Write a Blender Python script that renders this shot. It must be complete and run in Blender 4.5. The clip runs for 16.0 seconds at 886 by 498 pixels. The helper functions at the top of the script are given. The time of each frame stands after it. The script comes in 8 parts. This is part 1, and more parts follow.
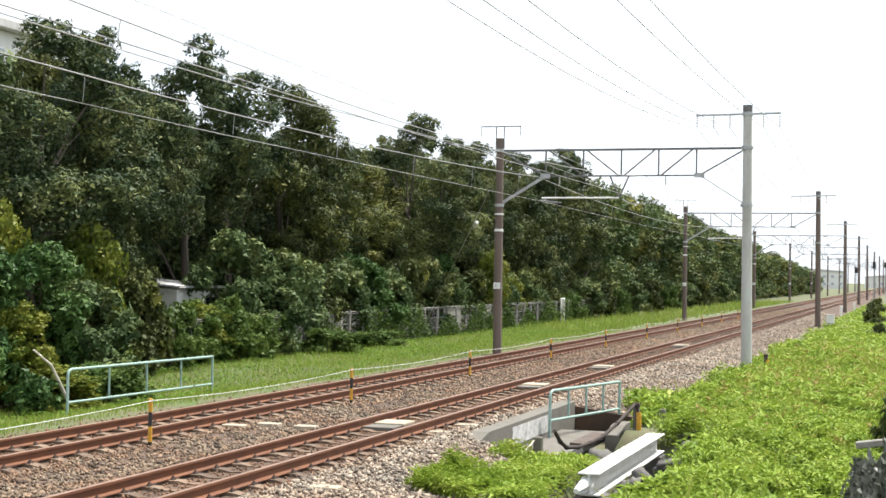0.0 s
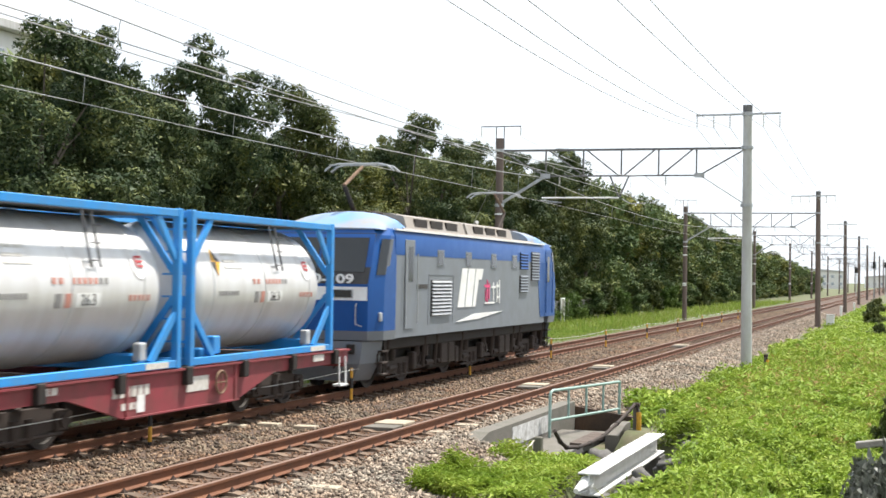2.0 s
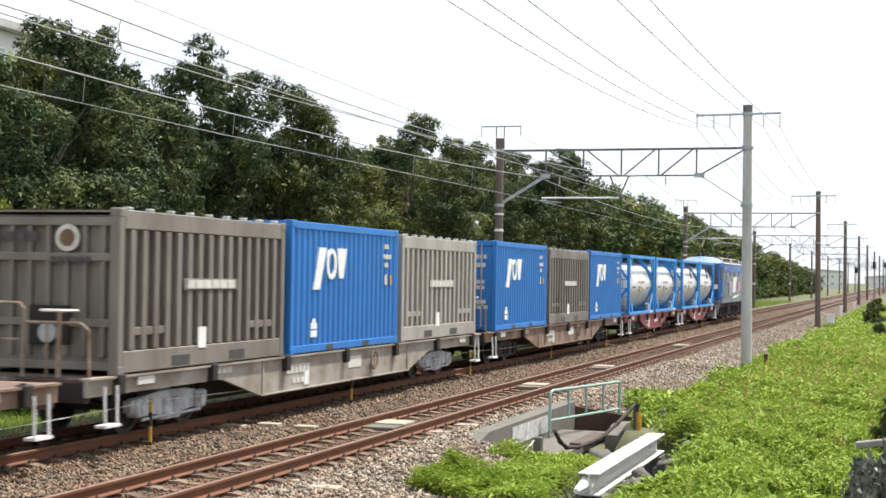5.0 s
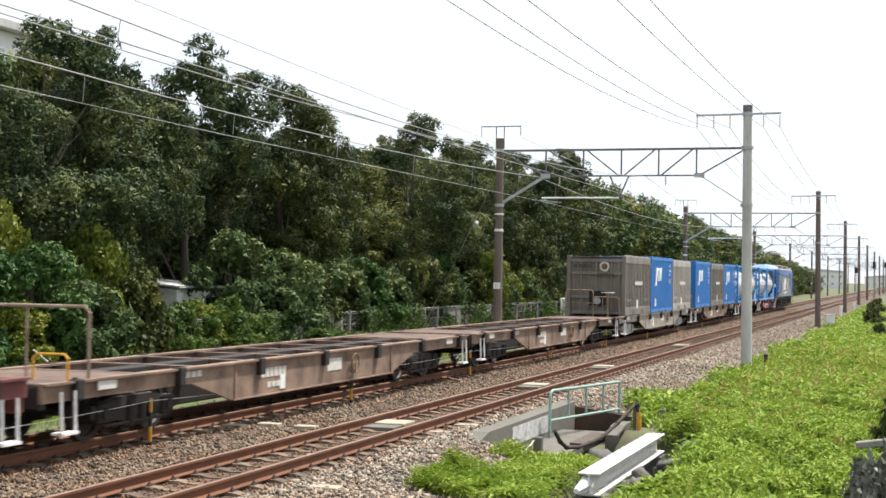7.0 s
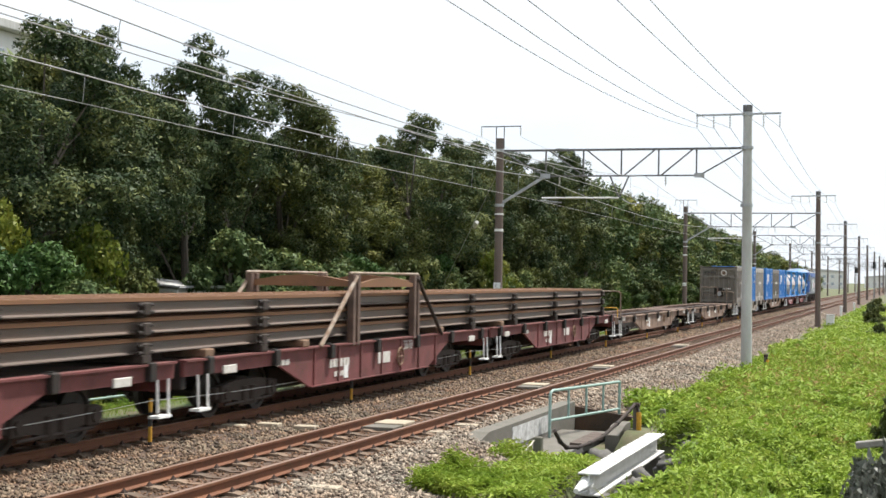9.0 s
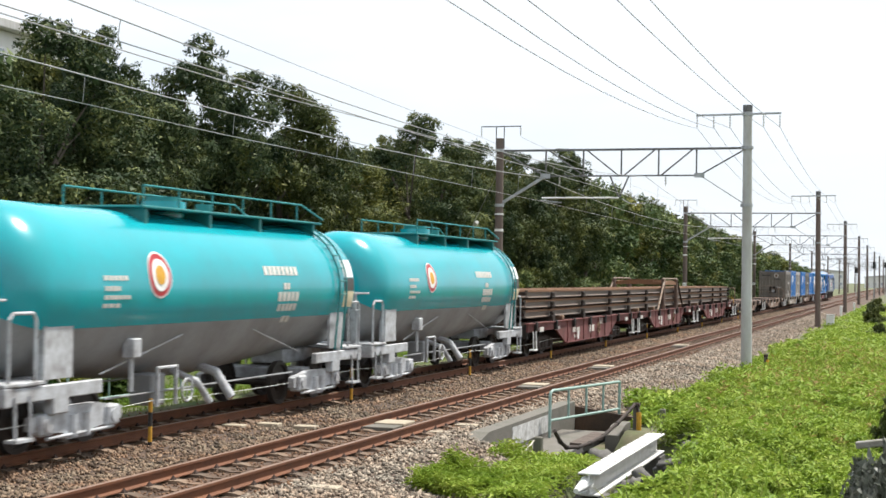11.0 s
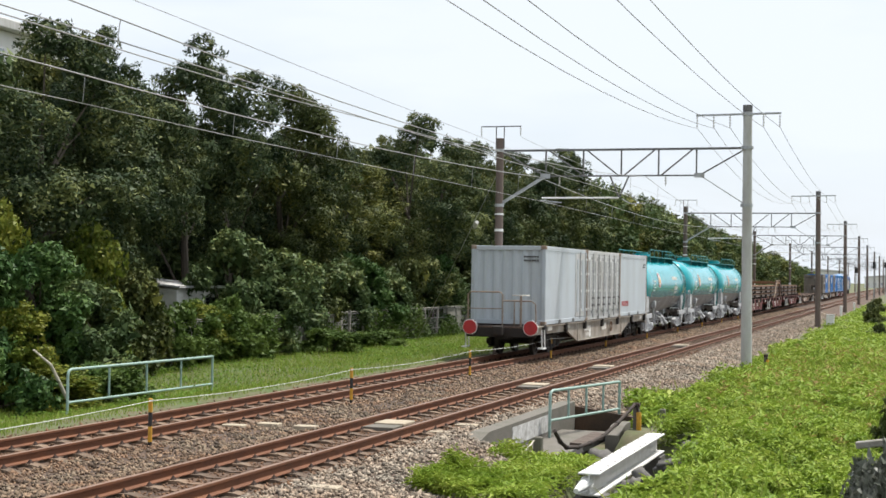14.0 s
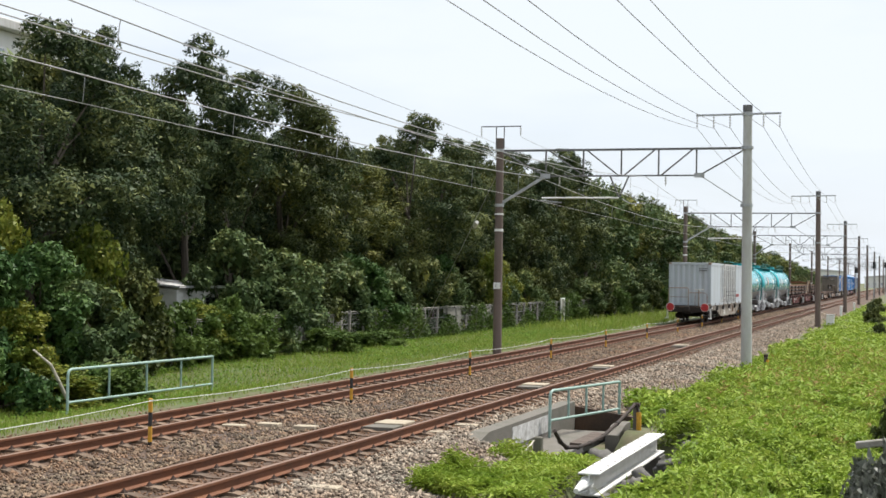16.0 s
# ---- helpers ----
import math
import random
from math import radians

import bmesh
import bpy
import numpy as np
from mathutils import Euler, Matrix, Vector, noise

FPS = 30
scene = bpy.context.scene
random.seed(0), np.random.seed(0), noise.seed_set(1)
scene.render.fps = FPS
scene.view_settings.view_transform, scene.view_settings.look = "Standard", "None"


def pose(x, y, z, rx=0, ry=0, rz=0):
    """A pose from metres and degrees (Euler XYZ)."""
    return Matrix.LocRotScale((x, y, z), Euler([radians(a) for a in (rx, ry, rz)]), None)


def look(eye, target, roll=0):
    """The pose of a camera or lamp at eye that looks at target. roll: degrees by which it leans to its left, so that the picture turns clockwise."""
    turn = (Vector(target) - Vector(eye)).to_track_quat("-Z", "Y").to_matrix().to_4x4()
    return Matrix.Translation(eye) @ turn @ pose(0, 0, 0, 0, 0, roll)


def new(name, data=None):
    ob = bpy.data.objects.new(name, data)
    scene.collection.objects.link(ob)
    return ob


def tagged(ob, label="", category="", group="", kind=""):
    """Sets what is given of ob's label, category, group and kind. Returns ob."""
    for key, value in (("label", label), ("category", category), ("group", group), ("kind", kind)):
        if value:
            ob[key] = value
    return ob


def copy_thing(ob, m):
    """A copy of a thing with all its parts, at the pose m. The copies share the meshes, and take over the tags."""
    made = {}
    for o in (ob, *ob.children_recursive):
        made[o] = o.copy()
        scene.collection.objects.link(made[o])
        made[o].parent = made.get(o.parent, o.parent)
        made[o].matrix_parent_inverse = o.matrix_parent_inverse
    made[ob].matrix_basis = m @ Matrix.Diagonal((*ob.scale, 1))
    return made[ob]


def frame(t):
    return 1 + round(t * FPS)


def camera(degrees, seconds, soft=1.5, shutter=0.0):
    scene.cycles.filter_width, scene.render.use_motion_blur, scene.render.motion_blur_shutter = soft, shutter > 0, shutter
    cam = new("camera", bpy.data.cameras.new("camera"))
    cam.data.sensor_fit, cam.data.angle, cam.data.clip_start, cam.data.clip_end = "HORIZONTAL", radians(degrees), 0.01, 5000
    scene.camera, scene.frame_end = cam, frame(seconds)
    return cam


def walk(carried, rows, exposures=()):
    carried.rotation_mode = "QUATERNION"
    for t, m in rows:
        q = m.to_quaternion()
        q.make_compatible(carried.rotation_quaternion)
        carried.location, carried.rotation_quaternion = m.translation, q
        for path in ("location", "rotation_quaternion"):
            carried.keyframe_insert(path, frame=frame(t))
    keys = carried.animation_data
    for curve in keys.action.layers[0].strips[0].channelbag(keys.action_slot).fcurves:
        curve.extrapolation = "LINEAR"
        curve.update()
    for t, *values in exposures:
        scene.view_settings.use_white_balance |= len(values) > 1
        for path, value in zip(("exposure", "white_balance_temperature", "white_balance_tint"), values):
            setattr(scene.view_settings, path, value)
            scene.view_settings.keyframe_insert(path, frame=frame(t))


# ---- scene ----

# camera: stands still beside the line, 2.5 m over the rail tops
cam = camera(34.0, 16.0, soft=1.6, shutter=0.15)
EYE = (0.0, 0.0, 2.51)
YAW, PITCH = 0.3123, 0.0183
AIM = (EYE[0] - math.sin(YAW) * math.cos(PITCH), EYE[1] + math.cos(YAW) * math.cos(PITCH), EYE[2] + math.sin(PITCH))
walk(cam, [(0, look(EYE, AIM, 0.905)), (16, look(EYE, AIM, 0.905))],
     exposures=[(0, 1.02), (2, 0.93), (4.2, 0.83), (6.5, 0.78), (9, 0.70), (11.5, 0.63), (13, 0.52), (16, 0.50)])

# light: bright thin overcast with a soft high sun from ahead on the right
SUN_EL, SUN_AZ = radians(66), radians(36)     # azimuth from the line's direction, clockwise
world = bpy.data.worlds.new("sky")
scene.world = world
world.use_nodes = True
wn, wl = world.node_tree.nodes, world.node_tree.links
wn.clear()
sky = wn.new("ShaderNodeTexSky")
sky.sky_type = "NISHITA"
sky.sun_disc = False
sky.sun_elevation, sky.sun_rotation = SUN_EL, SUN_AZ
sky.air_density, sky.dust_density = 1.0, 2.0
sky_bg = wn.new("ShaderNodeBackground")
sky_bg.inputs["Strength"].default_value = 0.10
wl.new(sky.outputs[0], sky_bg.inputs["Color"])
cloud_bg = wn.new("ShaderNodeBackground")
cloud_bg.inputs["Color"].default_value = (0.92, 0.985, 1.065, 1)
cloud_bg.inputs["Strength"].default_value = 0.71
wtc = wn.new("ShaderNodeTexCoord")
wmap = wn.new("ShaderNodeMapping")
wmap.inputs["Scale"].default_value = (1.5, 1.5, 6.0)
wl.new(wtc.outputs["Generated"], wmap.inputs["Vector"])
wno = wn.new("ShaderNodeTexNoise")
wno.inputs["Scale"].default_value = 2.2
wno.inputs["Detail"].default_value = 5
wl.new(wmap.outputs[0], wno.inputs["Vector"])
wra = wn.new("ShaderNodeMapRange")
wra.inputs["From Min"].default_value, wra.inputs["From Max"].default_value = 0.32, 0.56
wra.inputs["To Min"].default_value, wra.inputs["To Max"].default_value = 0.72, 0.97
wl.new(wno.outputs[0], wra.inputs["Value"])
wmix = wn.new("ShaderNodeMixShader")
wl.new(wra.outputs[0], wmix.inputs[0])
wl.new(sky_bg.outputs[0], wmix.inputs[1])
wl.new(cloud_bg.outputs[0], wmix.inputs[2])
wout = wn.new("ShaderNodeOutputWorld")
wl.new(wmix.outputs[0], wout.inputs["Surface"])

sun = new("sun", bpy.data.lights.new("sun", "SUN"))
sun.data.energy, sun.data.angle, sun.data.color = 4.9, radians(3), (1.0, 0.96, 0.90)
sun_dir = Vector((math.sin(SUN_AZ) * math.cos(SUN_EL), math.cos(SUN_AZ) * math.cos(SUN_EL), math.sin(SUN_EL)))
sun.matrix_world = look(sun_dir * 60, (0, 0, 0))

# plan: the line runs along y, rail tops at z = 0
XF, XN = -12.14, -8.48          # centres of the far and the near track
GAUGE = 1.067
BED = -0.20                     # top of the ballast


# ---- materials ----
def material(name, color, rough=0.7, metal=0.0, dark=0.25, scale=6.0, fine=60.0, bump=0.15, stain=None, stain_amount=0.35,
             spread=0.0, stretch=(1, 1, 1), spec=0.5, gloss_var=0.12, coat=0.0):
    """A surface with large stains, fine grain, relief and a spread from piece to piece."""
    m = bpy.data.materials.new(name)
    m.use_nodes = True
    n, l = m.node_tree.nodes, m.node_tree.links
    b = n["Principled BSDF"]
    tc, mp = n.new("ShaderNodeTexCoord"), n.new("ShaderNodeMapping")
    mp.inputs["Scale"].default_value = stretch
    l.new(tc.outputs["Object"], mp.inputs["Vector"])
    big, small = n.new("ShaderNodeTexNoise"), n.new("ShaderNodeTexNoise")
    big.inputs["Scale"].default_value, big.inputs["Detail"].default_value, big.inputs["Roughness"].default_value = scale, 6, 0.65
    small.inputs["Scale"].default_value, small.inputs["Detail"].default_value = fine, 4
    for t in (big, small):
        l.new(mp.outputs[0], t.inputs["Vector"])
    c = Vector(color)
    s = Vector(stain) if stain else c * (1 - dark) * 0.7
    r1 = n.new("ShaderNodeValToRGB")
    r1.color_ramp.elements[0].position, r1.color_ramp.elements[1].position = 0.35, 0.68
    r1.color_ramp.elements[0].color = (0, 0, 0, 1)
    r1.color_ramp.elements[1].color = (stain_amount * 2,) * 3 + (1,)
    l.new(big.outputs[0], r1.inputs[0])
    mx = n.new("ShaderNodeMix")
    mx.data_type = "RGBA"
    mx.inputs[6].default_value, mx.inputs[7].default_value = (*c, 1), (*s, 1)
    l.new(r1.outputs[0], mx.inputs[0])
    hsv = n.new("ShaderNodeHueSaturation")
    l.new(mx.outputs[2], hsv.inputs["Color"])
    val = n.new("ShaderNodeMapRange")
    val.inputs["To Min"].default_value, val.inputs["To Max"].default_value = 1 - dark, 1 + dark
    l.new(small.outputs[0], val.inputs["Value"])
    out = val.outputs[0]
    if spread:
        oi, add = n.new("ShaderNodeObjectInfo"), n.new("ShaderNodeMapRange")
        add.inputs["To Min"].default_value, add.inputs["To Max"].default_value = 1 - spread, 1 + spread
        geo, sm = n.new("ShaderNodeNewGeometry"), n.new("ShaderNodeMath")
        l.new(oi.outputs["Random"], sm.inputs[0])
        l.new(geo.outputs["Random Per Island"], sm.inputs[1])
        fr = n.new("ShaderNodeMath")
        fr.operation = "FRACT"
        l.new(sm.outputs[0], fr.inputs[0])
        l.new(fr.outputs[0], add.inputs["Value"])
        mul = n.new("ShaderNodeMath")
        mul.operation = "MULTIPLY"
        l.new(out, mul.inputs[0])
        l.new(add.outputs[0], mul.inputs[1])
        out = mul.outputs[0]
    l.new(out, hsv.inputs["Value"])
    l.new(hsv.outputs[0], b.inputs["Base Color"])
    ro = n.new("ShaderNodeMapRange")
    ro.inputs["To Min"].default_value, ro.inputs["To Max"].default_value = max(0.03, rough - gloss_var), min(1, rough + gloss_var)
    l.new(big.outputs[0], ro.inputs["Value"])
    l.new(ro.outputs[0], b.inputs["Roughness"])
    b.inputs["Metallic"].default_value = metal
    b.inputs["Specular IOR Level"].default_value = spec
    b.inputs["Coat Weight"].default_value = coat
    if bump:
        bp = n.new("ShaderNodeBump")
        bp.inputs["Strength"].default_value, bp.inputs["Distance"].default_value = bump, 0.01
        l.new(small.outputs[0], bp.inputs["Height"])
        l.new(bp.outputs[0], b.inputs["Normal"])
    return m


def leaf_material(name, colors, rough=0.5, through_light=0.25, leafy=0.28, patch=0.8):
    """Leaves: hue drawn leaf by leaf and in broad patches, some light passing through."""
    m = bpy.data.materials.new(name)
    m.use_nodes = True
    n, l = m.node_tree.nodes, m.node_tree.links
    b = n["Principled BSDF"]
    geo, oi, sm = n.new("ShaderNodeNewGeometry"), n.new("ShaderNodeObjectInfo"), n.new("ShaderNodeMath")
    # broad patches: in tree crowns their dark end stands for shaded hollows
    tc, no = n.new("ShaderNodeTexCoord"), n.new("ShaderNodeTexNoise")
    no.inputs["Scale"].default_value = patch
    no.inputs["Detail"].default_value = 2
    l.new(tc.outputs["Object"], no.inputs["Vector"])
    w1 = n.new("ShaderNodeMath")
    w1.operation = "MULTIPLY"
    w1.inputs[1].default_value = leafy
    l.new(geo.outputs["Random Per Island"], w1.inputs[0])
    w2 = n.new("ShaderNodeMath")
    w2.operation = "MULTIPLY_ADD"
    w2.inputs[1].default_value = 0.14
    l.new(oi.outputs["Random"], w2.inputs[0])
    l.new(w1.outputs[0], w2.inputs[2])
    w3 = n.new("ShaderNodeMath")
    w3.operation = "MULTIPLY_ADD"
    w3.inputs[1].default_value = 1.15 - leafy
    l.new(no.outputs[0], w3.inputs[0])
    l.new(w2.outputs[0], w3.inputs[2])
    r = n.new("ShaderNodeValToRGB")
    e = r.color_ramp.elements
    while len(e) < len(colors):
        e.new(0.5)
    for i, c in enumerate(colors):
        e[i].position = 0.08 + 0.9 * i / (len(colors) - 1)
        e[i].color = (*c, 1)
    l.new(w3.outputs[0], r.inputs[0])
    l.new(r.outputs[0], b.inputs["Base Color"])
    b.inputs["Roughness"].default_value = rough
    b.inputs["Specular IOR Level"].default_value = 0.1
    tr, mix = n.new("ShaderNodeBsdfTranslucent"), n.new("ShaderNodeMixShader")
    l.new(r.outputs[0], tr.inputs["Color"])
    mix.inputs[0].default_value = through_light
    l.new(b.outputs[0], mix.inputs[1])
    l.new(tr.outputs[0], mix.inputs[2])
    l.new(mix.outputs[0], n["Material Output"].inputs["Surface"])
    return m


# ---- shapes ----
class Shape:
    """Vertices and faces gathered piece by piece, made into one mesh."""

    def __init__(self):
        self.v, self.f = [], []

    def add(self, verts, faces):
        o = len(self.v)
        self.v += [tuple(p) for p in verts]
        self.f += [tuple(i + o for i in f) for f in faces]
        return self

    def box(self, x0, x1, y0, y1, z0, z1, m=None):
        p = [(x0, y0, z0), (x1, y0, z0), (x1, y1, z0), (x0, y1, z0), (x0, y0, z1), (x1, y0, z1), (x1, y1, z1), (x0, y1, z1)]
        if m:
            p = [m @ Vector(q) for q in p]
        return self.add(p, [(0, 3, 2, 1), (4, 5, 6, 7), (0, 1, 5, 4), (1, 2, 6, 5), (2, 3, 7, 6), (3, 0, 4, 7)])

    def cbox(self, x0, x1, y0, y1, z0, z1, c=0.01, m=None):
        """A box with chamfered edges."""
        pts = []
        for x, sx in ((x0, 1), (x1, -1)):
            for y, sy in ((y0, 1), (y1, -1)):
                for z, sz in ((z0, 1), (z1, -1)):
                    pts.append([(x, y + sy * c, z + sz * c), (x + sx * c, y, z + sz * c), (x + sx * c, y + sy * c, z)])
        flat = [m @ Vector(q) if m else Vector(q) for t in pts for q in t]
        i = lambda a, b, d, k: (a * 4 + b * 2 + d) * 3 + k
        f = []
        f += [(i(0, 0, 0, 0), i(0, 0, 1, 0), i(0, 1, 1, 0), i(0, 1, 0, 0)), (i(1, 0, 0, 0), i(1, 1, 0, 0), i(1, 1, 1, 0), i(1, 0, 1, 0))]
        f += [(i(0, 0, 0, 1), i(1, 0, 0, 1), i(1, 0, 1, 1), i(0, 0, 1, 1)), (i(0, 1, 0, 1), i(0, 1, 1, 1), i(1, 1, 1, 1), i(1, 1, 0, 1))]
        f += [(i(0, 0, 0, 2), i(0, 1, 0, 2), i(1, 1, 0, 2), i(1, 0, 0, 2)), (i(0, 0, 1, 2), i(1, 0, 1, 2), i(1, 1, 1, 2), i(0, 1, 1, 2))]
        for b in (0, 1):
            for d in (0, 1):
                f.append((i(0, b, d, 1), i(1, b, d, 1), i(1, b, d, 2), i(0, b, d, 2)))
                f.append((i(b, 0, d, 0), i(b, 1, d, 0), i(b, 1, d, 2), i(b, 0, d, 2)))
                f.append((i(b, d, 0, 0), i(b, d, 1, 0), i(b, d, 1, 1), i(b, d, 0, 1)))
        for a in (0, 1):
            for b in (0, 1):
                for d in (0, 1):
                    f.append((i(a, b, d, 0), i(a, b, d, 1), i(a, b, d, 2)))
        return self.add(flat, f)

    def tube(self, points, r, n=8, caps=True, r1=None):
        """A round bar along points."""
        pts = [Vector(p) for p in points]
        rings = []
        up = None
        for i, p in enumerate(pts):
            d = (pts[min(i + 1, len(pts) - 1)] - pts[max(i - 1, 0)]).normalized()
            if up is None:
                up = Vector((0, 0, 1)) if abs(d.z) < 0.9 else Vector((1, 0, 0))
            a = d.cross(up).normalized()
            b = a.cross(d).normalized()
            up = b
            rr = r if r1 is None else r + (r1 - r) * i / (len(pts) - 1)
            rings.append([p + a * (rr * math.cos(2 * math.pi * k / n)) + b * (rr * math.sin(2 * math.pi * k / n)) for k in range(n)])
        f = []
        for i in range(len(pts) - 1):
            for k in range(n):
                f.append((i * n + k, i * n + (k + 1) % n, (i + 1) * n + (k + 1) % n, (i + 1) * n + k))
        if caps:
            f.append(tuple(range(n - 1, -1, -1)))
            f.append(tuple((len(pts) - 1) * n + k for k in range(n)))
        return self.add([q for ring in rings for q in ring], f)

    def loft(self, sections, closed=True, caps=True):
        """Skins sections of equal count."""
        n = len(sections[0])
        f = []
        for i in range(len(sections) - 1):
            for k in range(n if closed else n - 1):
                f.append((i * n + k, i * n + (k + 1) % n, (i + 1) * n + (k + 1) % n, (i + 1) * n + k))
        if caps and closed:
            f.append(tuple(range(n - 1, -1, -1)))
            f.append(tuple((len(sections) - 1) * n + k for k in range(n)))
        return self.add([q for s in sections for q in s], f)

    def along_y(self, profile, y0, y1):
        """Extrudes an (x, z) profile along y."""
        return self.loft([[(x, y0, z) for x, z in profile], [(x, y1, z) for x, z in profile]])

    def along_x(self, profile, x0, x1):
        """Extrudes a (y, z) profile along x."""
        return self.loft([[(x0, y, z) for y, z in profile], [(x1, y, z) for y, z in profile]])

    def strip(self, a, b, w, h):
        """A flat bar from a to b, w by h."""
        a, b = Vector(a), Vector(b)
        d = b - a
        m = Matrix.Translation((a + b) / 2) @ d.to_track_quat("Y", "Z").to_matrix().to_4x4()
        ln = d.length / 2
        return self.box(-w / 2, w / 2, -ln, ln, -h / 2, h / 2, m)

    def wheel(self, x, y, z, r, w, n=24):
        """A disc across x with a dished face."""
        secs = []
        for dx, rr in ((-w / 2, r * 0.35), (-w / 2, r * 0.4), (-w / 2 + w * 0.3, r * 0.45), (-w / 2 + w * 0.3, r * 0.8), (-w / 2, r * 0.84), (-w / 2, r), (w / 2, r * 1.03), (w / 2, r * 0.84),
                       (w / 2 - w * 0.3, r * 0.8), (w / 2 - w * 0.3, r * 0.45), (w / 2, r * 0.4), (w / 2, r * 0.3)):
            secs.append([(x + dx, y + rr * math.cos(2 * math.pi * k / n), z + rr * math.sin(2 * math.pi * k / n)) for k in range(n)])
        return self.loft(secs)

    def mesh(self, name, mat, smooth=None):
        me = bpy.data.meshes.new(name)
        me.from_pydata(self.v, [], self.f)
        me.materials.append(mat)
        bm = bmesh.new()
        bm.from_mesh(me)
        bmesh.ops.recalc_face_normals(bm, faces=bm.faces)
        bm.to_mesh(me)
        bm.free()
        if smooth:
            me.shade_smooth()
            me.set_sharp_from_angle(angle=radians(smooth))
        me.update()
        return me


def part(name, shape, mat, parent, label="", smooth=None, at=None):
    """One mesh object under a thing or a part."""
    ob = new(name, shape.mesh(name, mat, smooth) if isinstance(shape, Shape) else shape)
    ob.parent = parent
    if at is not None:
        ob.location = at
    return tagged(ob, label)


def thing(name, label, category, group="", kind="", at=(0, 0, 0), rz=0):
    ob = new(name)
    ob.matrix_basis = pose(*at, 0, 0, rz)
    return tagged(ob, label, category, group, kind)


def solid(name, shape, mat, label, category, group="", kind="", smooth=None):
    return tagged(new(name, shape.mesh(name, mat, smooth)), label, category, group, kind)


def writing(name, text, size, mat, parent, m, label="", width=None, bold=0.0):
    """Raised letters from the built-in font, turned into a mesh."""
    cu = bpy.data.curves.new(name, "FONT")
    cu.body, cu.size, cu.extrude, cu.offset = text, size, 0.004, bold
    cu.align_x, cu.align_y, cu.resolution_u = "CENTER", "CENTER", 3
    tmp = bpy.data.objects.new(name, cu)
    scene.collection.objects.link(tmp)
    bpy.context.view_layer.update()
    me = bpy.data.meshes.new_from_object(tmp.evaluated_get(bpy.context.evaluated_depsgraph_get()))
    bpy.data.objects.remove(tmp)
    bpy.data.curves.remove(cu)
    me.name = name
    if width:
        xs = [v.co.x for v in me.vertices]
        k = width / (max(xs) - min(xs))
        for v in me.vertices:
            v.co.x *= k
    me.transform(m)
    me.materials.clear()
    me.materials.append(mat)
    return part(name, me, mat, parent, label)


# faces the near side (+x) / the rear end (-y) of a vehicle
def on_side(x, y, z):
    return Matrix.Translation((x, y, z)) @ Euler((radians(90), 0, radians(90))).to_matrix().to_4x4()


def on_rear(x, y, z):
    return Matrix.Translation((x, y, z)) @ Euler((radians(90), 0, 0)).to_matrix().to_4x4()


# ---- surfaces of the place ----
# green kept dark so the shade in gaps among the weeds is in the colour
M_SOIL = material("soil_and_moss", (0.060, 0.095, 0.020), 0.95, dark=0.4, scale=0.7, fine=25, bump=0.6, stain=(0.11, 0.085, 0.055), stain_amount=0.5)
# base darkened to give the gaps between stones their shade; the stain is rust
M_BED = material("ballast_dust", (0.046, 0.030, 0.021), 0.95, dark=0.45, scale=1.2, fine=35, bump=1.0, stain=(0.105, 0.06, 0.036), stain_amount=0.5)
M_PALE_STONE = material("pale_ballast_stone", (0.23, 0.198, 0.155), 0.9, dark=0.2, scale=0.9, fine=30, bump=0.2, stain=(0.20, 0.135, 0.09), stain_amount=0.42, spread=0.7)
M_STONE = material("ballast_stone", (0.155, 0.123, 0.085), 0.9, dark=0.2, scale=0.9, fine=30, bump=0.2, stain=(0.165, 0.09, 0.05), stain_amount=0.48, spread=0.7)
M_RUSTY_STONE = material("rust_dusted_stone", (0.105, 0.060, 0.032), 0.9, dark=0.25, scale=1.5, fine=30, bump=0.2, stain=(0.155, 0.078, 0.04), stain_amount=0.5, spread=0.5)
M_RAIL = material("rusty_rail", (0.15, 0.054, 0.019), 0.8, 0.1, dark=0.25, scale=2, fine=40, bump=0.3, stain=(0.085, 0.036, 0.02))
M_RAILTOP = material("polished_rail_head", (0.20, 0.115, 0.075), 0.45, 0.4, dark=0.12, scale=3, fine=80, bump=0.03, stain=(0.26, 0.17, 0.13))
M_SLEEPER = material("concrete_sleeper", (0.145, 0.105, 0.072), 0.92, dark=0.2, scale=4, fine=60, bump=0.4, stain=(0.11, 0.062, 0.036), stain_amount=0.5, spread=0.35)
M_CLIP = material("rusty_clip", (0.04, 0.021, 0.014), 0.85, 0.2, dark=0.3)
M_CONCRETE = material("weathered_concrete", (0.135, 0.12, 0.102), 0.93, dark=0.2, scale=3, fine=50, bump=0.4, stain=(0.10, 0.095, 0.075), stain_amount=0.5)
M_PALE_CONCRETE = material("pale_concrete", (0.50, 0.50, 0.495), 0.9, dark=0.12, scale=2.2, fine=70, bump=0.25, stain=(0.33, 0.31, 0.28), stain_amount=0.4, stretch=(1, 1, 0.3))
M_LID = material("cream_concrete_lid", (0.38, 0.32, 0.235), 0.9, dark=0.12, scale=4, fine=60, bump=0.25)
M_BROWN_POLE = material("brown_painted_pole", (0.115, 0.082, 0.068), 0.75, dark=0.18, scale=2, fine=50, bump=0.15, stain=(0.17, 0.13, 0.11), stretch=(1, 1, 0.25))
M_GALV = material("galvanised_steel", (0.44, 0.45, 0.46), 0.55, 0.35, dark=0.12, scale=5, fine=80, bump=0.08)
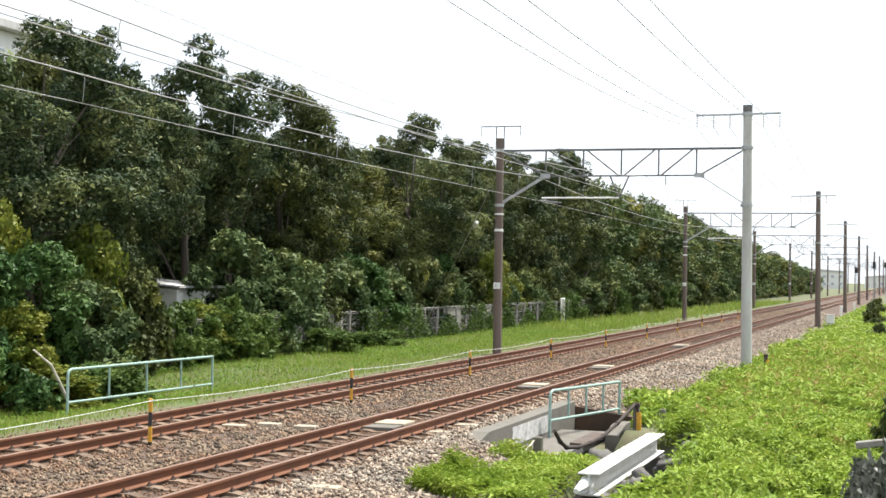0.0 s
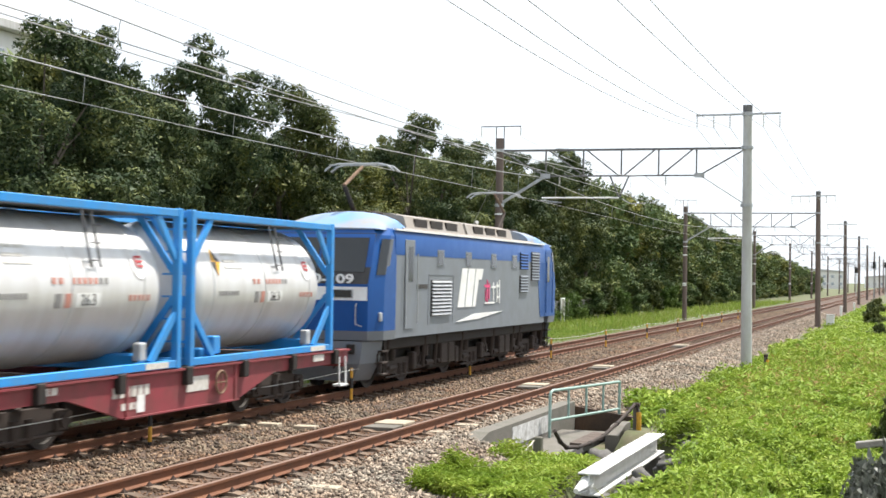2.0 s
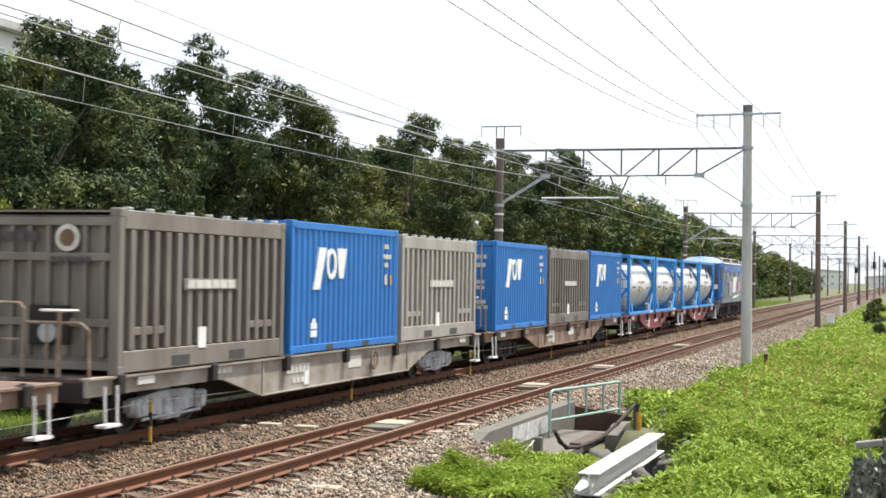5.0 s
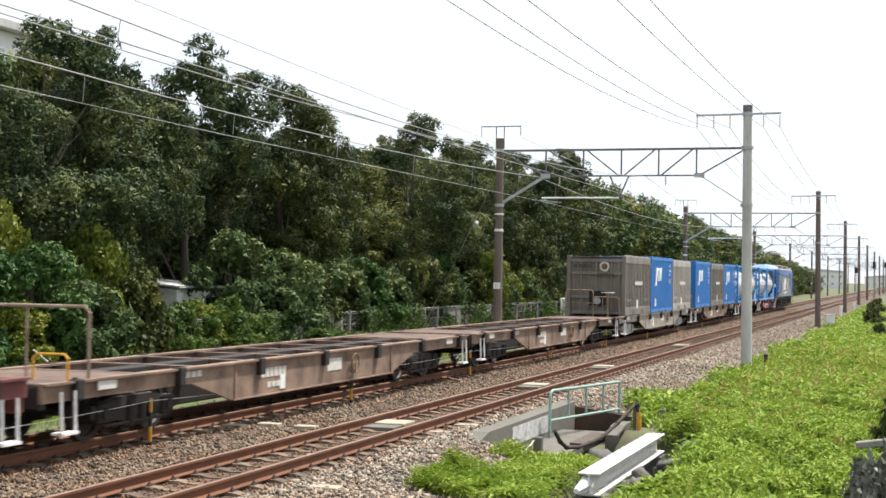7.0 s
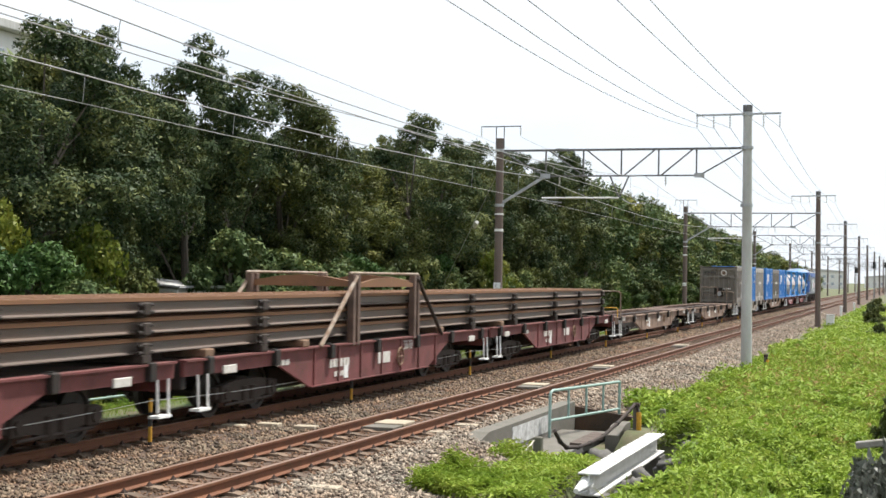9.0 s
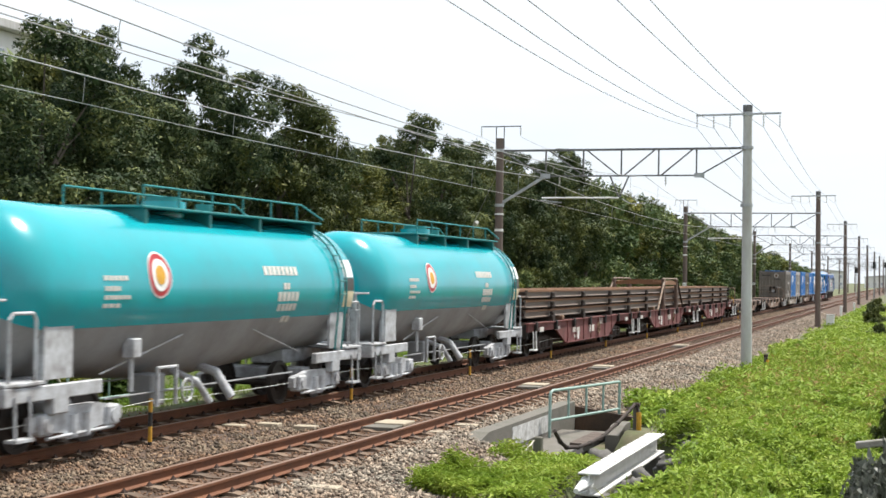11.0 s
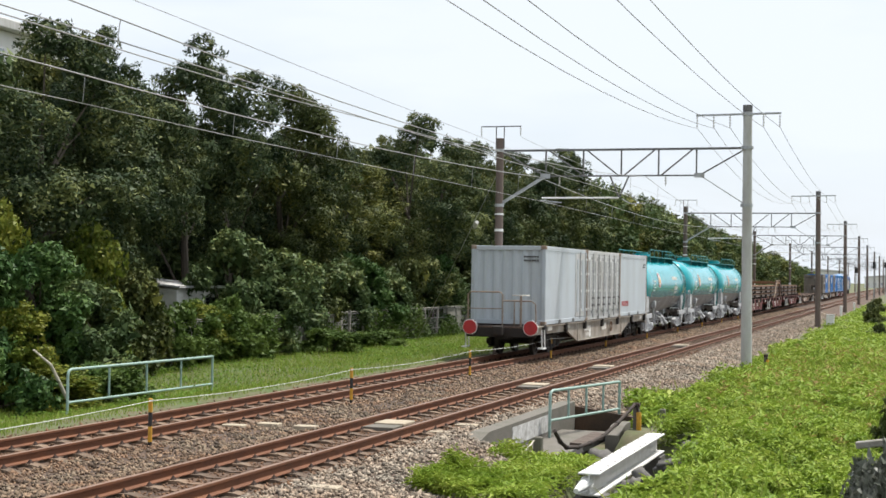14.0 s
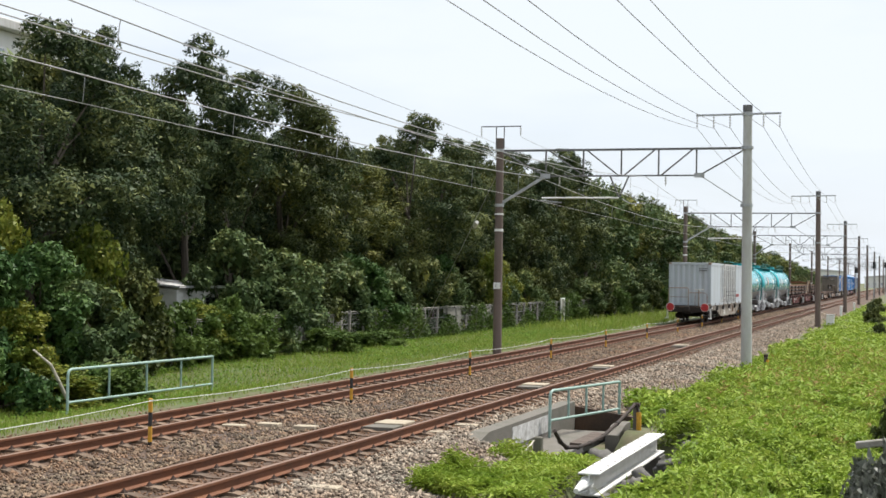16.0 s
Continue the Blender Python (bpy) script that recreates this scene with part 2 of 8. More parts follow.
M_DARK_STEEL = material("weathered_steel", (0.17, 0.165, 0.165), 0.65, 0.4, dark=0.2, scale=4, fine=80, bump=0.1)
M_WIRE = material("stranded_wire", (0.36, 0.355, 0.35), 0.5, 0.3, dark=0.1, bump=0)
M_WHITE = material("white_paint", (0.78, 0.78, 0.76), 0.5, dark=0.06, scale=4, fine=60, bump=0.05, stain=(0.55, 0.53, 0.5), stain_amount=0.25)
M_INSUL = material("brown_white_porcelain", (0.55, 0.53, 0.50), 0.25, dark=0.1, bump=0)
M_YELLOW = material("yellow_post_paint", (0.62, 0.33, 0.02), 0.6, dark=0.15, scale=10, fine=70, bump=0.1, stain=(0.4, 0.2, 0.03))
M_BLACK = material("black_post_paint", (0.025, 0.023, 0.022), 0.6, dark=0.2, bump=0.1)
M_GREEN_RAIL = material("grey_green_rail_paint", (0.19, 0.295, 0.255), 0.5, dark=0.12, scale=8, fine=70, bump=0.08, stain=(0.34, 0.42, 0.38))
M_ROPE = material("white_rope", (0.72, 0.73, 0.68), 0.85, dark=0.1, bump=0.2)


def sm(a, b, x):
    t = np.clip((x - a) / (b - a), 0, 1)
    return t * t * (3 - 2 * t)


def ditch_at(x, y):
    """Depth of the drainage ditch, 0 to 1: under the slab's edge and, further out, under the steel beam."""
    a = sm(-5.62, -5.40, x) * sm(-3.25, -3.65, x) * sm(23.5, 24.1, y) * sm(27.5, 26.9, y)
    return np.maximum(a, sm(-4.75, -4.45, x) * sm(-3.2, -3.6, x) * sm(18.4, 19.2, y) * sm(27.5, 26.9, y))


def ground_z(x, y):
    """Height of the bare ground, for numbers or arrays."""
    x, y = np.asarray(x, float), np.asarray(y, float)
    z = np.full(np.broadcast(x, y).shape, -0.30)
    z = z + 0.14 * sm(-18.0, -14.6, x) * sm(-13.2, -13.8, x)          # strip beside the far track
    z = z - 0.26 * sm(-14.4, -15.3, x) * sm(40, 33, y)                 # dips towards the near hedge
    z = z - 0.12 * sm(-6.6, -5.2, x)                                   # foot of the near shoulder
    z = z + 0.10 * sm(-4.5, -1.5, x)
    z = z + 0.05 * np.sin(x * 0.9 + y * 0.31) * sm(-6, -4, x) + 0.03 * np.sin(y * 0.8) * sm(-5, -3, x)
    ditch = np.maximum(ditch_at(x, y), 0.62 * sm(-6.95, -6.75, x) * sm(-5.2, -5.5, x) * sm(23.0, 23.4, y) * sm(30.6, 30.3, y))
    z = z - 1.0 * ditch
    return z


def merged(name, base_v, base_f, pos, turn, size, mat, smooth=False):
    """Many copies of one small form in one mesh. pos (n,3); turn (n,3,3); size (n,) or (n,3)."""
    bv = np.asarray(base_v, float)
    n, k = len(pos), len(bv)
    size = np.asarray(size, float)
    if size.ndim == 1:
        size = np.repeat(size[:, None], 3, 1)
    v = np.einsum("nij,nkj->nki", turn, bv[None] * size[:, None, :]) + pos[:, None, :]
    per = len(base_f[0])
    f = np.asarray(base_f, int)
    fi = (f[None] + (np.arange(n) * k)[:, None, None]).reshape(-1)
    me = bpy.data.meshes.new(name)
    me.vertices.add(n * k)
    me.vertices.foreach_set("co", v.reshape(-1).astype(np.float32))
    me.loops.add(len(fi))
    me.loops.foreach_set("vertex_index", fi.astype(np.int32))
    me.polygons.add(len(fi) // per)
    me.polygons.foreach_set("loop_start", np.arange(0, len(fi), per, dtype=np.int32))
    me.update(calc_edges=True)
    me.materials.append(mat)
    if smooth:
        me.shade_smooth()
    return me


def turns(rng, n, tilt=math.pi):
    """Random turns: any heading, tilted from upright by up to tilt."""
    a, b, c = rng.uniform(0, 2 * np.pi, n), rng.uniform(-tilt, tilt, n), rng.uniform(0, 2 * np.pi, n)
    ca, sa, cb, sb, cc, sc = np.cos(a), np.sin(a), np.cos(b), np.sin(b), np.cos(c), np.sin(c)
    z = np.zeros(n)
    o = np.ones(n)
    rz = np.stack([np.stack([ca, -sa, z], -1), np.stack([sa, ca, z], -1), np.stack([z, z, o], -1)], 1)
    rx = np.stack([np.stack([o, z, z], -1), np.stack([z, cb, -sb], -1), np.stack([z, sb, cb], -1)], 1)
    rw = np.stack([np.stack([cc, -sc, z], -1), np.stack([sc, cc, z], -1), np.stack([z, z, o], -1)], 1)
    return rz @ rx @ rw


# the ground: one sheet, finer near the line
gx = np.unique(np.concatenate([np.linspace(-1500, -60, 12), np.linspace(-60, -20, 21), np.linspace(-20, 4, 121), np.linspace(4, 40, 10), np.linspace(40, 900, 8)]))
gy = np.unique(np.concatenate([np.linspace(-600, -20, 15), np.linspace(-20, 10, 11), np.linspace(10, 60, 151), np.linspace(60, 200, 71), np.linspace(200, 3000, 20)]))
X, Y = np.meshgrid(gx, gy)
Z = ground_z(X, Y)
nx = len(gx)
gs = Shape()
gs.v = [tuple(q) for q in np.stack([X, Y, Z], -1).reshape(-1, 3)]
gs.f = [(j * nx + i, j * nx + i + 1, (j + 1) * nx + i + 1, (j + 1) * nx + i) for j in range(len(gy) - 1) for i in range(nx - 1)]
solid("ground", gs, M_SOIL, "grassy ground with bare soil along the railway", "ground", kind="structure", smooth=180)

# the ballast bed: a low bank with a crown under each track
bs = Shape()
prof = [(-14.3, -0.34), (-13.75, -0.19), (-13.3, BED + 0.01), (XF - 0.6, BED), (XF + 0.6, BED), (-10.9, BED - 0.02), (-10.3, BED - 0.06), (-9.8, BED - 0.02),
        (XN - 0.6, BED), (XN + 0.6, BED), (-7.0, BED), (-6.45, -0.27), (-5.2, -0.46), (-5.2, -0.8), (-14.3, -0.8)]
ys = [-320, -20] + list(range(-10, 130, 2)) + list(range(140, 420, 20)) + [500, 900, 1600]
cut = {-7.0: (-6.95, BED - 0.02), -6.45: (-6.92, -0.9), -5.2: (-6.92, -1.2)}      # where the culvert interrupts the shoulder
ys = sorted(set(ys + [18.6, 19.2, 23.15, 23.2, 30.25, 30.3]))


def bed_point(x, z, y):
    if 23.18 < y < 30.28 and x in cut:
        return (cut[x][0], y, min(z, cut[x][1]))
    return (x, y, z)


bs.loft([[bed_point(x, z, y) for x, z in prof] for y in ys])
bed = solid("ballast_bed", bs, M_BED, "rust-stained crushed-stone bed under the two tracks", "ballast", kind="structure", smooth=30)

rng = np.random.default_rng(4)
octa_v, octa_f = [(1, 0, 0), (-0.55, 0.85, 0.1), (-0.5, -0.8, -0.1), (0.1, 0.05, 0.75), (-0.1, 0.0, -0.75)], [(0, 1, 3), (1, 2, 3), (2, 0, 3), (1, 0, 4), (2, 1, 4), (0, 2, 4)]


def stones(name, n, x0, x1, y0, y1, size, mat, label, power=1.0):
    x = rng.uniform(x0, x1, n)
    y = y0 + (y1 - y0) * rng.uniform(0, 1, n) ** power
    px, pz = zip(*sorted((a, b) for a, b in prof if b > -0.7))
    z = np.interp(x, px, pz) + rng.uniform(-0.01, 0.025, n)
    s = size * rng.lognormal(0, 0.3, n)
    sz = np.stack([s, s * rng.uniform(0.6, 1, n), s * rng.uniform(0.5, 0.9, n)], -1)
    keep = ~((x > -6.8) & (y > 23.0) & (y < 30.4)) & (ditch_at(x, y) < 0.1) & (np.abs(np.abs(x - XF) - GAUGE / 2 - 0.03) > 0.1) & (np.abs(np.abs(x - XN) - GAUGE / 2 - 0.03) > 0.1)
    me = merged(name, octa_v, octa_f, np.stack([x, y, z], -1)[keep], turns(rng, n)[keep], sz[keep], mat)
    return tagged(new(name, me), label, "ballast", kind="stuff")


stones("ballast_stones", 20000, -7.6, -5.3, 15, 48, 0.042, M_PALE_STONE, "loose grey crushed stones on the near shoulder", 1.3)
stones("ballast_stones", 14000, -7.4, -5.0, 48, 130, 0.05, M_PALE_STONE, "loose grey crushed stones on the far stretch of shoulder", 1.5)
stones("ballast_stones", 16000, -11.3, -9.3, 15, 60, 0.038, M_STONE, "loose grey crushed stones between the two tracks", 1.3)
stones("ballast_stones", 9000, -11.2, -9.4, 60, 150, 0.05, M_STONE, "loose grey crushed stones between the distant tracks", 1.5)
stones("ballast_stones", 14000, XN - 1.1, XN + 1.1, 14, 55, 0.027, M_RUSTY_STONE, "rust-dusted crushed stones within the near track", 1.3)
stones("ballast_stones", 14000, XF - 1.2, XF + 1.1, 16, 65, 0.028, M_RUSTY_STONE, "rust-dusted crushed stones within the far track", 1.3)
stones("ballast_stones", 6000, -14.1, -13.2, 18, 90, 0.032, M_RUSTY_STONE, "brown crushed stones along the grass verge", 1.3)


# tracks: sleepers, rails, clips
def rail_profile(c):
    h = 0.153
    return [(c - 0.0635, -h), (c + 0.0635, -h), (c + 0.0635, -h + 0.011), (c + 0.012, -h + 0.028), (c + 0.008, -0.045), (c + 0.0325, -0.034), (c + 0.0325, -0.004),
            (c - 0.0325, -0.004), (c - 0.0325, -0.034), (c - 0.008, -0.045), (c - 0.012, -h + 0.028), (c - 0.0635, -h + 0.011)]


def track(xc, label):
    t = thing("railway_track", label, "railway track", group="two tracks of the line", kind="structure", at=(xc, 0, 0))
    for sgn in (-1, 1):
        c = sgn * (GAUGE / 2 + 0.0325)
        r = part("rail", Shape().along_y(rail_profile(c), -320, 1600), M_RAIL, t, "rust-brown flat-bottomed steel rail")
        part("rail_head", Shape().along_y([(c - 0.030, -0.004), (c + 0.030, -0.004), (c + 0.024, 0.001), (c - 0.024, 0.001)], -320, 1600), M_RAILTOP, r, "worn bright running surface")
    sl = Shape()
    secs = []
    for x, w, top in ((-1.0, 0.12, -0.215), (-0.78, 0.12, -0.175), (-0.70, 0.12, -0.158), (-0.35, 0.12, -0.158), (-0.25, 0.10, -0.185), (0.25, 0.10, -0.185), (0.35, 0.12, -0.158), (0.70, 0.12, -0.158), (0.78, 0.12, -0.175), (1.0, 0.12, -0.215)):
        secs.append([(x, -w, -0.33), (x, w, -0.33), (x, w * 0.8, top), (x, -w * 0.8, top)])
    sl.loft(secs)
    me = sl.mesh("sleeper", M_SLEEPER)
    cl = Shape()
    pitch = 0.61
    y = 13.0
    k = 0
    while y < 400:
        if k < 200:
            part("sleeper", me, M_SLEEPER, t, at=(0, y, 0))
        for sgn in (-1, 1):
            c = sgn * (GAUGE / 2 + 0.0325)
            if y < 170:
                for d in (-1, 1):
                    xx = c + d * 0.085
                    cl.add([(xx - 0.03, y - 0.05, -0.158), (xx + 0.03, y - 0.05, -0.158), (xx + 0.03, y + 0.05, -0.158), (xx - 0.03, y + 0.05, -0.158), (xx, y, -0.095)],
                           [(0, 1, 4), (1, 2, 4), (2, 3, 4), (3, 0, 4)])
        y += pitch
        k += 1
    tagged(part("rail_clips", cl, M_CLIP, t, "dark rusty spring clips"), kind="stuff")
    rest = Shape()
    while k < 1200:
        yy = 13.0 + k * pitch
        k += 1
        if k > 199:
            rest.box(-1, 1, yy - 0.1, yy + 0.1, -0.3, -0.16)
    tagged(part("distant_sleepers", rest, M_SLEEPER, t, "far-off concrete sleepers"), kind="stuff")
    return t


track(XF, "far track of rusty rails on concrete sleepers")
track(XN, "near track of rusty rails on concrete sleepers")


# ---- overhead line ----
GANTRY_Y = [47.9 + 46.6 * i for i in range(9)]
PX_R, PX_L = -5.10, -13.46


def drift(y):
    """How far the masts stand towards the trees as the line bends slightly far away."""
    t = min(4.0, max(0.0, (y - GANTRY_Y[0]) / 46.6))
    return -0.5 * t if t < 1 else -0.5 - 0.27 * (t - 1)


def insulator(s, x, y, z, n=4, r=0.045):
    """A string of bells hanging from (x, y, z)."""
    s.tube([(x, y, z), (x, y, z - 0.09 * n - 0.05)], 0.012, 6)
    for i in range(n):
        zz = z - 0.05 - 0.09 * i
        s.tube([(x, y, zz), (x, y, zz - 0.03)], r, 8, r1=r * 0.55)


def overhead_gantry(y, first):
    g = thing("catenary_gantry", "steel truss gantry on two tall poles over both tracks", "catenary gantry", "gantries of the overhead line", at=(drift(y), y, 0))
    grey = M_PALE_CONCRETE if first else M_BROWN_POLE
    part("pole", Shape().tube([(PX_R + 0.05, 0, -0.7), (PX_R, 0, 8.2)], 0.185, 20, r1=0.14), grey, g, "round tapering concrete pole" if first else "brown round pole", smooth=40)
    part("pole", Shape().tube([(PX_L, 0, -0.6), (PX_L, 0, 7.25)], 0.155, 20, r1=0.125), M_BROWN_POLE, g, "brown round pole with white bands", smooth=40)
    part("pole_cap", Shape().tube([(PX_R, 0, 8.0), (PX_R, 0, 8.22)], 0.155, 20), M_DARK_STEEL, g, "dark cap", smooth=40)
    for z in (4.95, 6.83):
        part("clamp_band", Shape().tube([(PX_R, 0, z - 0.05), (PX_R, 0, z + 0.05)], 0.2, 20), M_GALV, g, smooth=40)
        part("clamp_band", Shape().tube([(PX_L, 0, z - 0.05), (PX_L, 0, z + 0.05)], 0.16, 20), M_GALV, g, smooth=40)
    part("clamp_band", Shape().tube([(PX_R, 0, 7.86), (PX_R, 0, 7.98)], 0.165, 20), M_GALV, g, smooth=40)
    for z, h in ((4.05, 0.09), (4.62, 0.05)):
        part("band", Shape().tube([(PX_L, 0, z), (PX_L, 0, z + h)], 0.152, 20), M_WHITE, g, "white painted band", smooth=40)
    sign = part("number_plate", Shape().cbox(PX_L - 0.12, PX_L + 0.12, -0.165, -0.15, 2.08, 2.30, 0.004), M_WHITE, g, "small white plate with a dark bar")
    part("bar", Shape().box(PX_L - 0.05, PX_L - 0.02, -0.17, -0.166, 2.17, 2.24), M_BLACK, sign)
    # truss
    top, bot = 6.82, 5.94
    part("top_chord", Shape().strip((PX_L, 0, top), (PX_R, 0, top), 0.08, 0.07), M_DARK_STEEL, g)
    part("bottom_chord", Shape().strip((-11.85, 0, bot), (-6.6, 0, bot), 0.06, 0.05), M_DARK_STEEL, g)
    xs = [-11.83, -10.53, -9.24, -7.99, -6.74]
    for x in xs:
        part("upright", Shape().strip((x, 0, bot), (x, 0, top), 0.05, 0.05), M_DARK_STEEL, g)
    for a, b in (((PX_L, top), (xs[0], bot)), ((xs[0] + 0.1, top), (xs[1] + 0.03, bot)), ((xs[1] + 0.1, top), (xs[2] - 0.08, bot)), ((xs[3] - 0.1, top), (xs[2] + 0.08, bot)),
                 ((xs[4] - 0.1, top), (xs[3] + 0.08, bot)), ((PX_R, top), (xs[4] + 0.1, bot))):
        part("diagonal", Shape().strip((a[0], 0, a[1]), (b[0], 0, b[1]), 0.045, 0.045), M_DARK_STEEL, g)
    part("strut", Shape().strip((PX_L, 0, 4.97), (-11.85, 0, bot), 0.09, 0.09), M_GALV, g, "pale grey steel brace")
    part("strut", Shape().tube([(PX_R, 0, 4.95), (-6.62, 0, bot)], 0.02, 6), M_GALV, g, "thin grey tie rod")
    for x in (-11.85, -6.64):
        part("gusset", Shape().box(x - 0.16, x + 0.16, -0.05, 0.05, bot - 0.07, bot + 0.08), M_GALV, g)
    # hanging bracket and steady arms
    br = Shape().strip((-9.62, 0, bot), (-9.3, 0, 5.2), 0.05, 0.05).strip((-8.98, 0, bot), (-9.3, 0, 5.2), 0.05, 0.05)
    part("drop_bracket", br, M_DARK_STEEL, g)
    part("steady_arm", Shape().tube([(-9.3, -0.05, 5.2), (-11.95, -0.05, 5.2)], 0.028, 8), M_WHITE, g, "white steady arm tube")
    part("registration_arm", Shape().tube([(-11.85, -0.05, 5.2), (-11.75, -0.05, 5.02), (XF + 0.9, -0.1, 5.04), (XF + 0.15, -0.1, 5.12)], 0.018, 6), M_GALV, g)
    part("registration_arm", Shape().tube([(-9.2, -0.05, 5.16), (-8.9, -0.05, 5.0), (XN + 0.1, -0.1, 5.02)], 0.018, 6), M_GALV, g)
    for x, z in ((-11.35, 5.94), (-7.75, 5.94)):
        s = Shape()
        insulator(s, x, 0, z - 0.02, 3, 0.05)
        part("insulator", s, M_INSUL, g, smooth=40)
    # crossarms with feeder insulators
    part("crossarm", Shape().strip((-6.75, -0.1, 7.9), (-4.02, -0.1, 7.93), 0.06, 0.06), M_GALV, g)
    for x in (-6.72, -6.18, -5.65, -4.58, -4.06):
        s = Shape()
        insulator(s, x, -0.1, 7.88, 4, 0.04)
        part("insulator", s, M_INSUL, g, smooth=40)
    fr = Shape().strip((-14.15, 0, 7.66), (-12.72, 0, 7.66), 0.035, 0.035)
    for x in (-13.6, -13.32):
        fr.strip((x, 0, 6.9), (x, 0, 7.66), 0.03, 0.03)
    part("crossarm", fr, M_DARK_STEEL, g, "thin square crossarm frame")
    for x in (-14.13, -12.74):
        s = Shape()
        insulator(s, x, 0, 7.64, 3, 0.035)
        part("insulator", s, M_INSUL, g, smooth=40)
    return g


overhead_gantry(GANTRY_Y[0], True)
g2 = overhead_gantry(GANTRY_Y[1], False)
for yy in GANTRY_Y[2:]:
    copy_thing(g2, pose(drift(yy), yy, 0))


def span_wire(name, x, z, sag, r, label, y0=GANTRY_Y[0] - 2 * 46.6, y1=GANTRY_Y[-1], dx=0.0, group="overhead wires", bend=0.0):
    pts = []
    y = y0
    while y < y1 - 1:
        for k in range(12):
            u = k / 12
            pts.append((x + bend * drift(y + 46.6 * u) + dx * (0.5 - abs(0.5 - u)) * 2, y + 46.6 * u, z - sag * 4 * u * (1 - u)))
        y += 46.6
    pts.append((x + bend * drift(y), y, z))
    return solid(name, Shape().tube(pts, r, 6), M_WIRE, label, "overhead wire", group)


for xc, side in ((XF, "far"), (XN, "near")):
    span_wire("contact_wire", xc + 0.1, 5.1, 0.02, 0.0075, f"thin grey contact wire over the {side} track", dx=-0.2)
    span_wire("messenger_wire", xc + 0.05, 5.92, 0.45 if side == "far" else 0.76, 0.0115 if side == "far" else 0.0085, f"sagging grey messenger wire over the {side} track")
    s = Shape()
    y = GANTRY_Y[0] - 46.6 * 2
    while y < GANTRY_Y[3]:
        for k in range(9):
            u = (k + 0.5) / 9
            s.tube([(xc + 0.02, y + 46.6 * u, 5.09), (xc + 0.05, y + 46.6 * u, 5.92 - (0.45 if side == "far" else 0.76) * 4 * u * (1 - u))], 0.006, 4)
        y += 46.6
    solid("dropper_wires", s, M_WIRE, f"short dropper wires over the {side} track", "overhead wire", "overhead wires", kind="stuff")
for x, dip in ((-6.72, 0.82), (-6.18, 0.82), (-5.65, 0.72), (-4.58, 0.45), (-4.06, 0.45)):
    span_wire("feeder_wire", x, 7.48, dip, 0.0085, "thin high feeder wire strung between pole crossarms", bend=1.0)
span_wire("feeder_wire", -12.74, 7.3, 0.25, 0.006, "thin feeder wire beside the brown poles", y0=GANTRY_Y[0], bend=1.0)
span_wire("feeder_wire", -14.13, 7.3, 0.25, 0.007, "thin feeder wire beside the brown poles", y0=GANTRY_Y[0], bend=1.0)
solid("feeder_wire", Shape().tube([(-14.13, -45.3, 9.1), (-14.13, 1.3, 8.1), (-14.13, 24.8, 7.66), (-14.13, 38, 7.42), (-14.13, GANTRY_Y[0], 7.3)], 0.0075, 6), M_WIRE, "thin feeder wire rising from the brown pole", "overhead wire", "overhead wires")
solid("contact_wire", Shape().tube([(-8.75, -30, 5.1), (-8.78, 8, 5.1), (-8.80, 12.5, 5.1), (-8.88, 16.3, 5.1), (-8.88, 19, 5.1), (-8.66, 22.5, 5.1), (-8.46, 30, 5.12)], 0.0075, 6), M_WIRE, "second contact wire merging over the near track", "overhead wire", "overhead wires")


# ---- the train: every vehicle and load is placed by the distance of its front along the line at the start ----
V0, ACC = 19.467, 0.0298
TRAIN = []

M_LOCO_BLUE = material("glossy_blue_paint", (0.002, 0.064, 0.25), 0.42, dark=0.08, scale=2, fine=40, bump=0.02, stain=(0.004, 0.05, 0.20), stain_amount=0.25, spec=0.35)
M_LOCO_GREY = material("satin_grey_paint", (0.16, 0.18, 0.205), 0.5, dark=0.07, scale=1.5, fine=40, bump=0.02, stain=(0.15, 0.155, 0.16), stain_amount=0.3)
M_LIGHT_BLUE = material("light_blue_roof_paint", (0.10, 0.24, 0.47), 0.5, dark=0.12, scale=0.9, fine=40, bump=0.04, stain=(0.22, 0.215, 0.21), stain_amount=0.5)
M_ROOF = material("dusty_roof", (0.25, 0.235, 0.215), 0.8, dark=0.18, scale=2, fine=40, bump=0.1, stain=(0.22, 0.17, 0.13))
M_GLASS = material("dark_window_glass", (0.012, 0.015, 0.017), 0.1, dark=0.1, scale=1, fine=20, bump=0, spec=0.6, gloss_var=0.03)
M_DARK = material("black_underframe", (0.013, 0.011, 0.010), 0.8, 0.1, dark=0.3, scale=5, fine=50, bump=0.2, stain=(0.03, 0.02, 0.014), stain_amount=0.4)
M_RUSTY_GEAR = material("dusty_brown_running_gear", (0.042, 0.028, 0.021), 0.85, 0.15, dark=0.3, scale=5, fine=50, bump=0.25, stain=(0.03, 0.024, 0.02))
M_TYRE = material("steel_wheel", (0.05, 0.042, 0.036), 0.6, 0.5, dark=0.2, bump=0.1)
M_PINK = material("pink_paint", (0.75, 0.06, 0.20), 0.5, dark=0.05, bump=0)
M_RED = material("red_paint", (0.42, 0.022, 0.025), 0.5, dark=0.08, bump=0.02)
M_INK = material("dark_lettering", (0.06, 0.055, 0.05), 0.6, dark=0.05, bump=0)
M_RED_INK = material("faded_red_lettering", (0.52, 0.24, 0.19), 0.6, dark=0.05, bump=0)
M_GREY_INK = material("faded_grey_lettering", (0.26, 0.25, 0.24), 0.6, dark=0.05, bump=0)
